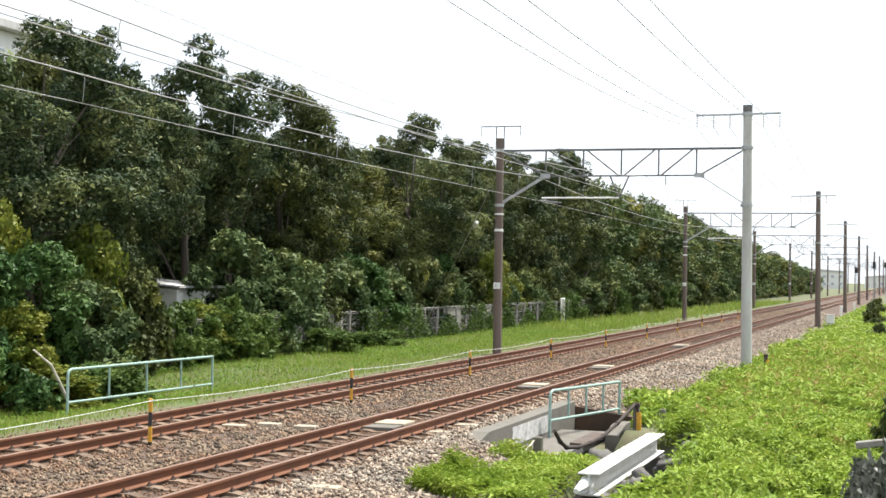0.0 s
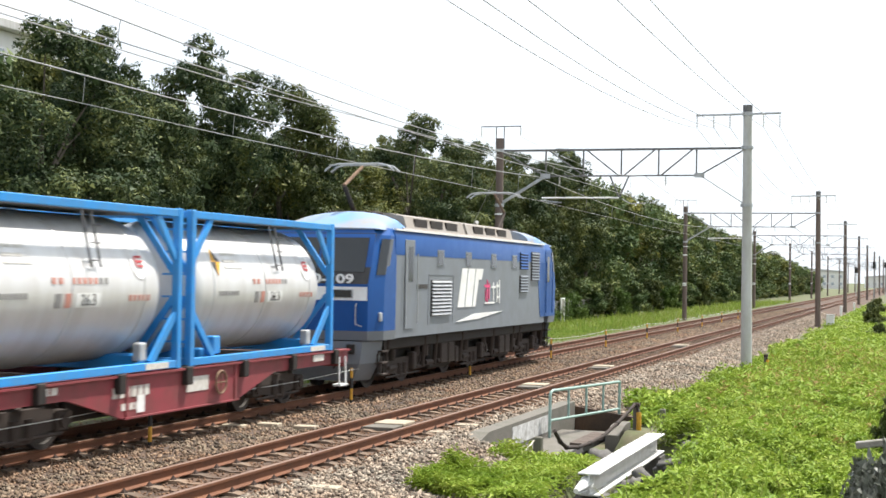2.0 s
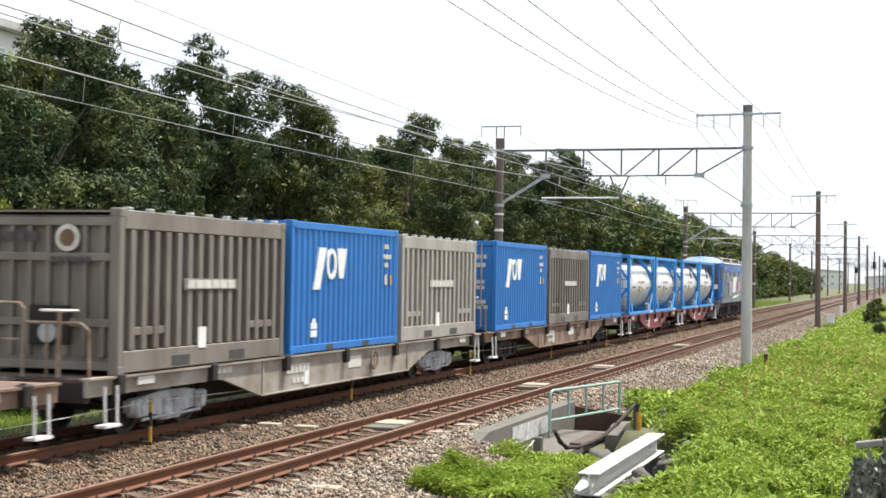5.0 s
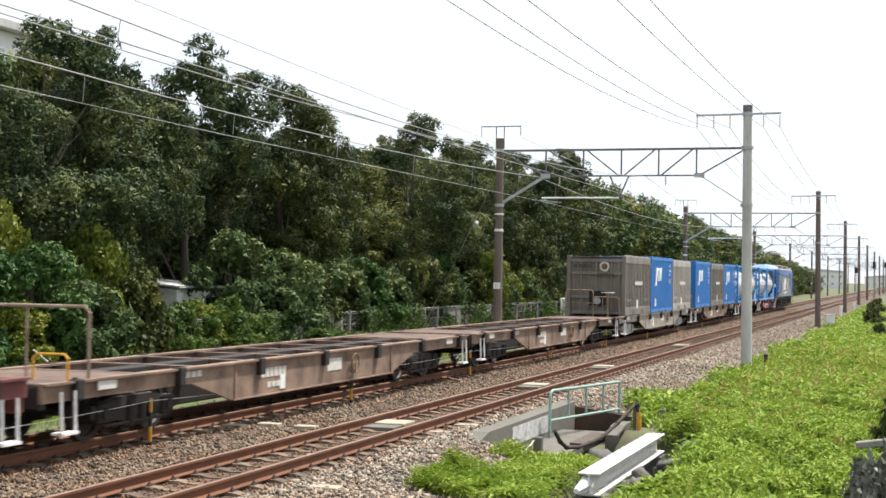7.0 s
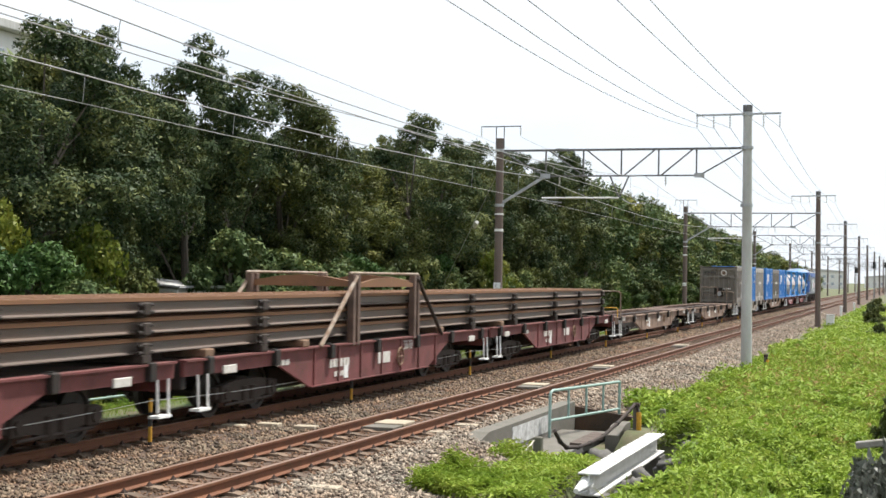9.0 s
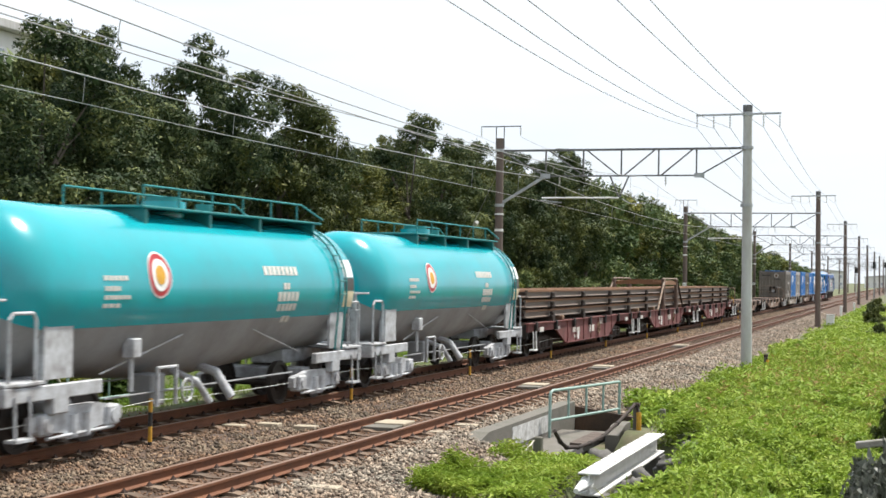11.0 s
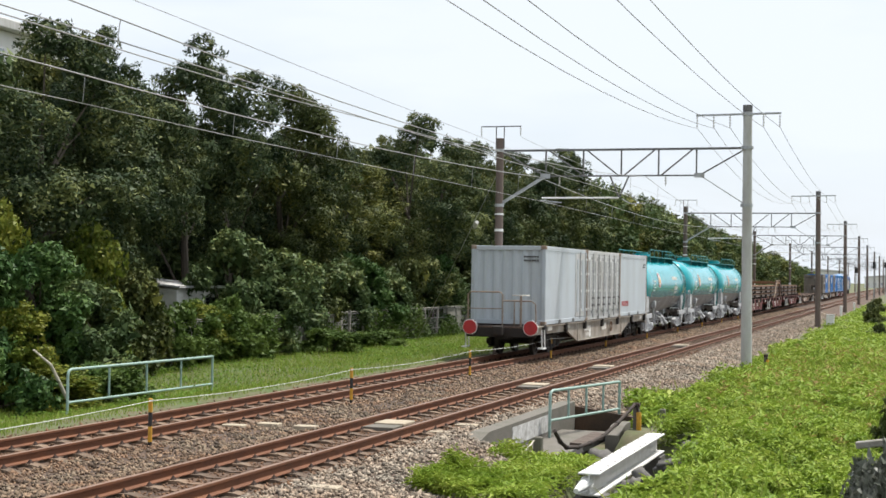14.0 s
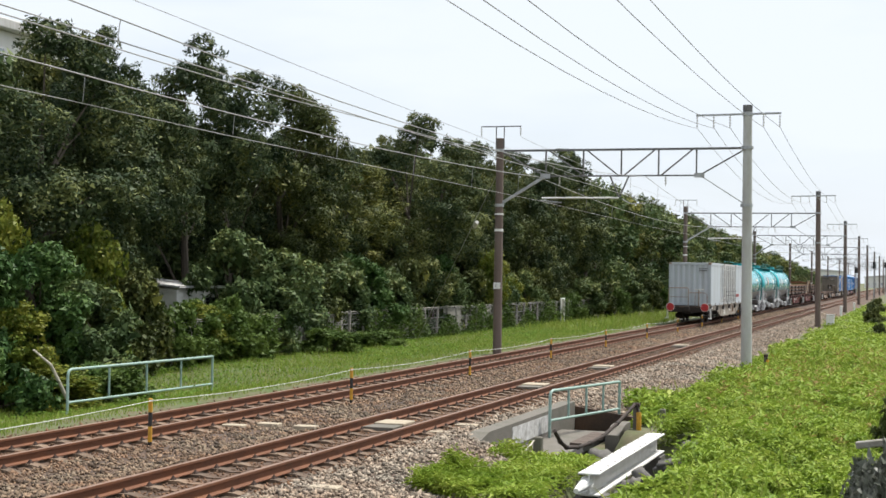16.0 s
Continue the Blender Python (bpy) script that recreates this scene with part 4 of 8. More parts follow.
        part("stroke", Shape().add([(X + sx * 0.008, k0 - sx * 0.55, 1.36), (X + sx * 0.008, k0 + sx * 1.4, 1.40), (X + sx * 0.008, k0 + sx * 3.7, 1.56), (X + sx * 0.008, k0 + sx * 1.0, 1.54),
                                     (X - sx * 0.004, k0 - sx * 0.55, 1.36), (X - sx * 0.004, k0 + sx * 1.4, 1.40), (X - sx * 0.004, k0 + sx * 3.7, 1.56), (X - sx * 0.004, k0 + sx * 1.0, 1.54)],
                                    [(0, 1, 2, 3), (7, 6, 5, 4), (0, 4, 5, 1), (1, 5, 6, 2), (2, 6, 7, 3), (3, 7, 4, 0)]), M_WHITE, b, "white pointed stroke")
        kz = [(2.15, 2.25, 0.5, 0.07), (2.15, 2.1, 0.07, 0.62), (2.32, 2.12, 0.07, 0.45), (2.0, 2.0, 0.05, 0.3)]
        bars(b, [(k0 + sx * y, z, l, h) for y, z, l, h in kz], X + sx * 0.004, M_PINK, "nickname_mark", label="pink bars of an unread sign")
        kw = [(2.75, 2.22, 0.4, 0.06), (2.75, 2.1, 0.07, 0.5), (3.15, 2.25, 0.3, 0.06), (3.1, 2.08, 0.07, 0.55), (3.35, 2.1, 0.07, 0.65), (2.4, 1.8, 0.95, 0.05), (3.2, 1.95, 0.25, 0.06)]
        bars(b, [(k0 + sx * y, z, l, h) for y, z, l, h in kw], X + sx * 0.004, M_WHITE, "nickname_mark", label="white bars of an unread sign")
        bars(b, dashes(-5.3, 2.25, 0.8, 0.1, 6), X + sx * 0.002, M_INK)
        part("panel_seam", Shape().box(min(X, X + sx * 0.006), max(X, X + sx * 0.006), -4.85, -2.9, 2.52, 2.54).box(min(X, X + sx * 0.006), max(X, X + sx * 0.006), -4.85, -4.83, 1.35, 2.54).box(min(X, X + sx * 0.006), max(X, X + sx * 0.006), -2.92, -2.9, 1.35, 2.54), M_LOCO_GREY, b)
    # underframe and running gear
    part("underframe", Shape().cbox(-1.2, 1.2, -7.6, 7.6, 0.85, 1.11, 0.03), M_DARK, t)
    for y in (-5.6, 0.0, 5.6):
        bogie(t, y, 2.3, M_RUSTY_GEAR, 0.54, out=0.95)
        for dy in (-1.15, 1.15):
            part("traction_motor", Shape().tube([(-0.45, y + dy, 0.56), (0.45, y + dy, 0.56)], 0.33, 14), M_DARK, t, smooth=40)
            part("brake_unit", Shape().cbox(0.96, 1.14, y + dy - 0.62, y + dy - 0.36, 0.30, 0.72, 0.03).tube([(1.08, y + dy - 0.3, 0.36), (1.08, y + dy + 0.3, 0.36)], 0.05, 8), M_RUSTY_GEAR, t)
            part("coil_spring", Shape().tube([(1.04, y + dy + 0.42, 0.58), (1.04, y + dy + 0.42, 0.98)], 0.10, 10).tube([(1.04, y + dy - 0.2, 0.66), (1.04, y + dy - 0.2, 0.98)], 0.10, 10), M_RUSTY_GEAR, t, smooth=40)
        # added dark mass closes see-through gaps and darkens the space under the body
        part("bogie_frame", Shape().cbox(-0.8, 0.8, y - 1.75, y + 1.75, 0.40, 0.84, 0.04), M_DARK, t, "dark block filling the gaps of the bogie")
    # further dark fillers between the bogies, added for the darkness beneath
    for y in (-2.8, 2.8):
        part("equipment_chest", Shape().cbox(-1.05, 1.05, y - 0.85, y + 0.85, 0.24, 0.86, 0.05), M_DARK, t, "dark block filling the space between the bogies")
    for y in (-2.9, -2.3, 2.4, 3.0):
        part("equipment_box", Shape().cbox(0.75, 1.2, y - 0.25, y + 0.25, 0.35, 0.86, 0.03), M_RUSTY_GEAR, t)
        part("equipment_box", Shape().cbox(-1.2, -0.75, y - 0.25, y + 0.25, 0.35, 0.86, 0.03), M_RUSTY_GEAR, t)
    for y in (-7.0, -4.4, -3.5, -1.4, 1.5, 3.6, 4.3, 7.1):
        part("damper", Shape().tube([(1.12, y, 0.35), (1.18, y, 1.08)], 0.06, 8), M_RUSTY_GEAR, t)
        part("damper", Shape().tube([(1.1, y + 0.25, 0.42), (1.1, y + 0.75, 0.42)], 0.07, 8), M_RUSTY_GEAR, t)
    for y in (-7.5, 7.5):
        for z in (0.35, 0.6, 0.85):
            part("step", Shape().cbox(1.15, 1.33, y - 0.2, y + 0.2, z - 0.02, z + 0.02, 0.005), M_RUSTY_GEAR, t)
        part("step_post", Shape().box(1.2, 1.23, y - 0.19, y - 0.16, 0.3, 1.1).box(1.2, 1.23, y + 0.16, y + 0.19, 0.3, 1.1), M_DARK, t)
    return t


# flat container wagon ---------------------------------------------------------
def side_sill(length, top, end_h, deep, x, thick, inset):
    """Fish-bellied side beam, y from 0 back to -length."""
    a, b = inset, inset + 1.5
    pr = [(0, top), (0, top - end_h), (-a, top - end_h), (-b, deep), (-length + b, deep), (-length + a, top - end_h), (-length, top - end_h), (-length, top)]
    return Shape().along_x(pr, x - thick, x + thick)


def flat_wagon(s, length, mat, gear, label, rear_rail=True, marker=False, ribs=0.0, hazard=False, open_deck=True, inset=4.2, top=0.97):
    t = vehicle("container_wagon" if not ribs else "rail_wagon", label, "freight wagon", s, "wagons of the train")
    deep = 0.33
    for x in (-1.13, 1.13):
        side = part("side_sill", side_sill(length, top, 0.26, deep, x, 0.03, inset), mat, t, "deep fish-bellied side beam")
        fl = Shape().box(x - 0.09, x + 0.09, -length, 0, top - 0.025, top + 0.008)
        part("flange", fl, mat, side)
        part("flange", Shape().box(x - 0.07, x + 0.07, -length + inset + 1.5, -inset - 1.5, deep - 0.012, deep + 0.014), mat, side)
        if ribs:
            y = -inset - 1.0
            while y > -length + inset + 0.9:
                part("rib", Shape().box(x - 0.06, x + 0.06, y - 0.035, y + 0.035, deep + 0.014, top - 0.026), mat, side)
                y -= ribs
        else:
            for y in (-inset - 1.6, -length + inset + 1.6):
                part("rib", Shape().box(x - 0.05, x + 0.05, y - 0.04, y + 0.04, deep + 0.014, top - 0.026), mat, side)
    part("centre_sill", Shape().box(-0.2, 0.2, -length + 0.05, -0.05, 0.55, top - 0.03), M_DARK, t)
    if open_deck:
        for y0, y1 in ((-2.6, 0.0), (-length, -length + 2.6)):
            part("deck_plate", Shape().box(-1.04, 1.04, y0, y1, top - 0.06, top - 0.01), M_DECK, t, "rusty steel end deck plate")
        n = int((length - 5.4) / 1.9)
        for k in range(n + 1):
            y = -2.9 - (length - 5.8) * k / n
            part("cross_beam", Shape().box(-1.1, 1.1, y - 0.11, y + 0.11, top - 0.22, top - 0.02), M_DECK, t)
    else:
        part("deck_plate", Shape().box(-1.04, 1.04, -length, 0, top - 0.06, top - 0.01), M_DECK, t, "worn maroon steel deck")
    # added dark block in place of brake gear, blocks light beneath the deck
    part("underfloor_gear", Shape().cbox(-0.62, 0.62, -length + 4.4, -4.4, 0.30, 0.74, 0.03), M_DARK, t, "dark block standing for brake gear, keeping light from under the wagon")
    for k in range(7):
        y = -0.8 - (length - 1.6) * k / 6
        for x in (-1.16, 1.16):
            part("twist_lock", Shape().cbox(x - 0.06, x + 0.1 * (1 if x > 0 else 0.6), y - 0.1, y + 0.1, top - 0.26, top + 0.03, 0.015).tube([(x, y, top), (x, y, top + 0.05)], 0.04, 8), M_DARK, t)
    for y in (-2.9, -length + 2.9):
        bogie(t, y, 1.9, gear)
    coupler(t, -0.05, 1)
    coupler(t, -length + 0.05, -1)
    part("end_beam", Shape().cbox(-1.12, 1.12, -0.16, 0, 0.62, top, 0.02), mat, t)
    part("end_beam", Shape().cbox(-1.12, 1.12, -length, -length + 0.16, 0.62, top, 0.02), M_DARK, t)
    for y in (-0.5, -length + 0.5):
        step(t, y, 1.24, M_WHITE)
        step(t, y, -1.24, M_WHITE)
    hw = handwheel(1.24, -length * 0.42, 0.68, "x", 0.19)
    part("brake_wheel", hw, M_TIMBER, t, "brown hand brake wheel")
    part("brake_cylinder", Shape().tube([(0.5, -length * 0.55, 0.55), (0.5, -length * 0.48, 0.55)], 0.16, 12).cbox(-0.6, 0.1, -length * 0.62, -length * 0.56, 0.4, 0.75, 0.03), M_DARK, t)
    bars(t, [(-length * 0.47, 0.70, 0.75, 0.24)], 1.163, M_PALE_MARK, "stencil_patch", label="faded pale stencil patch")
    bars(t, dashes(-length * 0.62, 0.72, 1.1, 0.16, 6) + dashes(-length * 0.62, 0.5, 0.6, 0.1, 3), 1.163, M_PALE_MARK)
    bars(t, [(-length * 0.60, 0.52, 0.22, 0.26)], 1.166, M_WHITE, "card_holder", label="white card in a holder")
    bars(t, dashes(-length * 0.78, 0.86, 0.6, 0.1, 3), 1.163, M_PALE_MARK)
    for y in (-1.6, -length + 1.6):
        part("gusset", Shape().cbox(1.16, 1.2, y - 0.25, y + 0.25, 0.80, 0.94, 0.01), M_PALE_MARK, t)
    if rear_rail == "wide":
        y = -length + 1.2
        r = part("end_railing", Shape().tube([(-1.12, y, top), (-1.12, y, 1.90), (-1.04, y, 1.99), (1.04, y, 1.99), (1.12, y, 1.90), (1.12, y, top)], 0.026, 8), M_RUST_POST, t, "wide bent tube end railing")
        part("railing_post", Shape().tube([(0.1, y, top), (0.1, y, 1.99)], 0.018, 6), M_RUST_POST, r)
        part("railing_hoop", Shape().tube([(0.55, y - 0.5, top), (0.55, y - 0.5, 1.28), (0.62, y - 0.5, 1.34), (1.05, y - 0.5, 1.34), (1.1, y - 0.5, 1.28), (1.1, y - 0.5, top)], 0.02, 6), M_YELLOW, r, "low yellow hoop")
    elif rear_rail:
        y = -length + 0.12
        r = part("end_railing", Shape().tube([(-1.1, y, top), (-1.1, y, 1.95), (-1.02, y, 2.02), (-0.05, y, 2.02), (0.02, y, 1.95), (0.02, y, top)], 0.025, 8)
                 .tube([(-1.1, y, 1.5), (0.02, y, 1.5)], 0.018, 6), M_RUST_POST, t, "bent tube end railing")
        part("railing_hoop", Shape().tube([(0.05, y + 0.02, 1.75), (0.95, y + 0.02, 1.75), (1.08, y + 0.02, 1.66), (1.1, y + 0.02, top)], 0.022, 8), M_RUST_POST, r)
        part("railing_post", Shape().tube([(0.4, y + 0.02, top), (0.4, y + 0.02, 1.75)], 0.02, 6), M_RUST_POST, r)
        bw = part("brake_column", Shape().tube([(0.62, y - 0.02, 0.7), (0.62, y - 0.02, 1.92)], 0.035, 8), M_RUST_POST, t)
        part("brake_wheel", handwheel(0.62, y - 0.02, 1.93, "z", 0.26), M_PALE_MARK, bw)
    return t


# containers ---------------------------------------------------------------------
Z0, Z1, CW, CL = 0.985, 3.50, 1.219, 6.0


def box_frame(t, mat, length=CL, z1=Z1, post=0.12):
    for x in (-1, 1):
        for y0 in (0, -length + post):
            part("corner_post", Shape().cbox(min(x * CW, x * (CW - post)), max(x * CW, x * (CW - post)), y0 - post if y0 == 0 else y0 - post, y0, Z0, z1, 0.012), mat, t)
    return t


def casting(t, mat, length=CL, z1=Z1):
    for x in (-1, 1):
        for y in (-0.09, -length + 0.09):
            for z in (Z0 + 0.06, z1 - 0.06):
                part("corner_casting", Shape().cbox(x * (CW - 0.08) - 0.086, x * (CW - 0.08) + 0.086, y - 0.094, y + 0.094, z - 0.064, z + 0.064, 0.012), mat, t)


def rails(t, mat, length=CL, z1=Z1, h=0.14, d=0.09):
    for x in (-1, 1):
        for z in (Z0 + 0.02, z1 - h - 0.01):
            part("side_rail", Shape().cbox(min(x * (CW - 0.004), x * (CW - d)), max(x * (CW - 0.004), x * (CW - d)), -length + 0.13, -0.13, z, z + h, 0.008), mat, t)
    for y in (-0.08, -length + 0.01):
        for z in (Z0 + 0.02, z1 - h - 0.01):
            part("end_rail", Shape().cbox(-CW + 0.13, CW - 0.13, y, y + 0.07, z, z + h, 0.008), mat, t)


def tank_container(s, tail=False, ladder=True, label="silver tank container in a sky-blue steel frame"):
    t = vehicle("tank_container", label, "tank container", s, "tank containers")
    L = CL
    for x in (-1, 1):
        for y in (-0.07, -L + 0.07):
            part("corner_post", Shape().cbox(x * (CW - 0.06) - 0.06, x * (CW - 0.06) + 0.06, y - 0.07, y + 0.07, Z0, Z1, 0.012), M_FRAME_BLUE, t)
        for z in (Z0 + 0.075, Z1 - 0.075):
            part("side_rail", Shape().cbox(x * (CW - 0.06) - 0.05, x * (CW - 0.06) + 0.05, -L + 0.142, -0.142, z - 0.06, z + 0.06, 0.01), M_FRAME_BLUE, t)
        for y, d in ((-0.14, -0.75), (-L + 0.14, 0.75)):
            part("knee_brace", Shape().strip((x * (CW - 0.06), y, Z0 + 0.85), (x * (CW - 0.06), y + d, Z0 + 0.12), 0.06, 0.12), M_FRAME_BLUE, t)
            part("knee_brace", Shape().strip((x * (CW - 0.06), y, Z1 - 0.78), (x * (CW - 0.06), y + d * 0.8, Z1 - 0.12), 0.06, 0.12), M_FRAME_BLUE, t)
    for y in (-0.07, -L + 0.07):
        for z in (Z0 + 0.075, Z1 - 0.075):
            part("end_rail", Shape().cbox(-CW + 0.121, CW - 0.121, y - 0.05, y + 0.05, z - 0.06, z + 0.06, 0.01), M_FRAME_BLUE, t)
        for a in ((-1, 1), (1, -1)):
            part("end_brace", Shape().strip((a[0] * (CW - 0.12), y, Z0 + 1.1), (a[0] * 0.35, y, Z0 + 0.1), 0.06, 0.1), M_FRAME_BLUE, t)
            part("end_brace", Shape().strip((a[0] * (CW - 0.12), y, Z1 - 1.0), (a[0] * 0.45, y, Z1 - 0.1), 0.06, 0.1), M_FRAME_BLUE, t)
    for k in range(6):
        z = Z0 + 0.4 + 0.36 * k
        part("end_rung", Shape().strip((CW - 0.12, -L + 0.05, z), (CW - 0.55, -L + 0.05, z), 0.03, 0.03), M_FRAME_BLUE, t)
    R, zc = 1.12, 2.23
    secs = []
    for y, r in ((-0.16, 0.15), (-0.18, 0.5), (-0.26, 0.82), (-0.38, 1.0), (-0.52, 1.09), (-0.66, R), (-1.2, R), (-2.2, R), (-3.0, R), (-3.8, R), (-4.8, R), (-L + 0.66, R), (-L + 0.52, 1.09), (-L + 0.38, 1.0), (-L + 0.26, 0.82), (-L + 0.18, 0.5), (-L + 0.16, 0.15)):
        secs.append([(r * math.cos(2 * math.pi * k / 48), y, zc + r * math.sin(2 * math.pi * k / 48)) for k in range(48)])
    tk = part("tank", Shape().loft(secs), M_TANK, t, "weathered silver cylindrical tank", smooth=40)
    for y in (-1.0, -L / 2, -L + 1.0):
        ring = [((R + 0.004) * math.cos(2 * math.pi * k / 48), y, zc + (R + 0.004) * math.sin(2 * math.pi * k / 48)) for k in range(49)]
        part("weld_seam", Shape().tube(ring, 0.008, 5, caps=False), M_TANK, tk)
    for y in (-0.9, -L + 0.9):
        part("saddle", Shape().cbox(-1.0, 1.0, y - 0.15, y + 0.15, Z0 + 0.02, Z0 + 0.26, 0.02), M_FRAME_BLUE, t)
    part("walkway", Shape().cbox(-0.25, 0.85, -L + 0.2, -0.2, Z1 - 0.12, Z1 - 0.08, 0.01), M_DARK_STEEL, t, "dark grating walkway on top")
    part("valve_box", Shape().cbox(1.0, 1.14, -1.15, -0.95, Z0 + 0.16, Z0 + 0.44, 0.02), M_GALV, t)
    part("valve_box", Shape().cbox(0.98, 1.15, -L + 0.95, -L + 1.2, Z0 + 0.16, Z0 + 0.46, 0.02), M_FRAME_BLUE, t, "small blue box")
    if ladder:
        ld = Shape()
        for y in (-2.55, -2.3):
            ld.tube([(R + 0.02, y, 2.55), (R * 0.85, y, 3.35)], 0.018, 6)
        for z in (2.65, 2.9, 3.15):
            ld.tube([(R + 0.0, -2.55, z), (R + 0.0, -2.3, z)], 0.012, 5)
        part("ladder", ld, M_DARK_STEEL, t)

    def curved(name, y0, y1, z0, z1, mat, lab=""):
        f = lambda z: math.sqrt(max(0.0, (R + 0.008) ** 2 - (z - zc) ** 2))
        n = 5
        zs = [z0 + (z1 - z0) * k / n for k in range(n + 1)]
        sec = [[(f(z), y0, z), (f(z), y1, z), (f(z) - 0.02, y1, z), (f(z) - 0.02, y0, z)] for z in zs]
        return part(name, Shape().loft(sec), mat, tk, lab)
    ya = -L + 1.0
    f2 = lambda z: math.sqrt(max(0.0, (R + 0.01) ** 2 - (z - zc) ** 2))
    dm = Shape()
    for pts in ([(0.0, 2.68), (0.17, 2.68), (0.34, 2.68), (0.17, 2.92), (0.17, 2.44)],):
        c = [(f2(z) if i != 9 else 0, ya + y, z) for i, (y, z) in enumerate(pts)]
        dm.add(c, [(0, 1, 3), (1, 2, 4), (0, 4, 1), (1, 2, 3)])
    dmp = part("hazard_diamond", Shape().add([c[0], c[4], c[1]], [(0, 1, 2)]).add([c[1], c[2], c[3]], [(0, 1, 2)]), M_INK, tk, "black and yellow hazard diamond")
    part("diamond_half", Shape().add([c[0], c[1], c[3]], [(0, 1, 2)]).add([c[1], c[4], c[2]], [(0, 1, 2)]), M_YELLOW, dmp)
    for y, z, ln in ((ya + 0.75, 2.82, 0.55), (ya + 0.7, 2.7, 0.45), (ya + 0.8, 2.6, 0.65)):
        curved("lettering", y - ln / 2, y + ln / 2, z - 0.02, z + 0.02, M_PALE_MARK)
    for a, b in ((0, 0.35), (0.5, 1.5)):
        n = max(2, int((b - a) / 0.13))
        for k in range(n):
            curved("lettering", ya + 1.5 + a + (b - a) * k / n, ya + 1.5 + a + (b - a) * (k + 0.55) / n, 2.31, 2.40, M_RED_INK if a == 0 or k < n - 2 else M_GREY_INK)
    for k in range(7):
        curved("lettering", ya + 0.2 + 0.11 * k, ya + 0.26 + 0.11 * k, 2.11, 2.19, M_GREY_INK)
    for k, mt in enumerate((M_GREY_INK, M_RED_INK)):
        curved("lettering", ya + 1.6 + 0.24 * k, ya + 1.74 + 0.24 * k, 1.98, 2.18, mt)
    curved("number_patch", ya + 2.1, ya + 2.75, 1.98, 2.18, M_WHITE)
    writing("number", "26.3", 0.24, M_INK, tk, on_side(R + 0.004, ya + 2.42, 2.08), "dark load figure")
    for k in range(5):
        curved("lettering", ya + 3.55 + 0.13 * k, ya + 3.62 + 0.13 * k, 2.06, 2.15, M_RED_INK)
    em = Shape()
    rr = []
    for k in range(20):
        a = 2 * math.pi * k / 20
        z = 2.66 + 0.28 * math.sin(a)
        rr.append((f2(z), -1.12 + 0.22 * math.cos(a), z))
    em.add(rr, [tuple(range(20))])
    e = part("emblem", em, M_WHITE, tk, "white oval emblem with red bars")
    for dy, dz, ln, h in ((-0.06, 0.0, 0.04, 0.16), (0.05, 0.06, 0.16, 0.035), (0.05, -0.01, 0.16, 0.035), (0.05, -0.08, 0.16, 0.035)):
        z0, z1 = 2.66 + dz - h / 2, 2.66 + dz + h / 2
        part("bar", Shape().add([(f2(z0) + 0.004, -1.12 + dy - ln / 2, z0), (f2(z0) + 0.004, -1.12 + dy + ln / 2, z0), (f2(z1) + 0.004, -1.12 + dy + ln / 2, z1), (f2(z1) + 0.004, -1.12 + dy - ln / 2, z1)], [(0, 1, 2, 3)]), M_RED, e)
    bars(t, [(-0.75, Z0 + 0.075, 0.7, 0.09)], CW - 0.006, M_PALE_MARK, "plate", label="pale label strip")
    # blue end bulkhead with white lettering
    if tail:
        bk = part("end_panel", Shape().cbox(-CW + 0.13, CW - 0.6, -L + 0.08, -L + 0.10, Z0 + 0.14, Z1 - 0.14, 0.004), M_FRAME_BLUE, t, "solid blue rear bulkhead")
        writing("lettering", "REAR", 0.2, M_PALE_MARK, bk, on_rear(0.05, -L + 0.076, Z1 - 0.45), "white lettering", bold=0.004)
        writing("lettering", "UT17C-8080", 0.16, M_PALE_MARK, bk, on_rear(0.0, -L + 0.076, Z1 - 0.8), "white lettering", bold=0.003)
        bars(bk, dashes(-0.1, 2.2, 1.3, 0.1, 9, 0.4) + dashes(-0.3, 1.85, 0.4, 0.14, 2), -L + 0.078, M_RED_INK, end=True)
        bars(bk, [(-0.3, 1.35, 0.6, 0.32)], -L + 0.078, M_PALE_MARK, "data_plate", end=True, label="pale data plate")
    return t


def corrugation(x, y0, y1, pitch=0.275, depth=0.036):
    """Plan line of a trapezoid corrugated wall."""
    pts, y = [], y0
    d = -1 if y1 < y0 else 1
    n = max(1, round(abs(y1 - y0) / pitch))
    st = (y1 - y0) / n
    for k in range(n):
        for u, inn in ((0.0, 0), (0.26, 0), (0.5, 1), (0.76, 1)):
            pts.append((y0 + st * (k + u), x - (depth * (1 if x > 0 else -1)) * inn))
    pts.append((y1, x))
    return pts


def wall_y(line, z0, z1, thick, sx):
    s = Shape()
    secs = [[(x, y, z0), (x, y, z1), (x - sx * thick, y, z1), (x - sx * thick, y, z0)] for y, x in line]
    return s.loft(secs)


def wall_x(line, z0, z1, thick, sy):
    secs = [[(x, y, z0), (x, y, z1), (x, y - sy * thick, z1), (x, y - sy * thick, z0)] for x, y in line]
    return Shape().loft(secs)


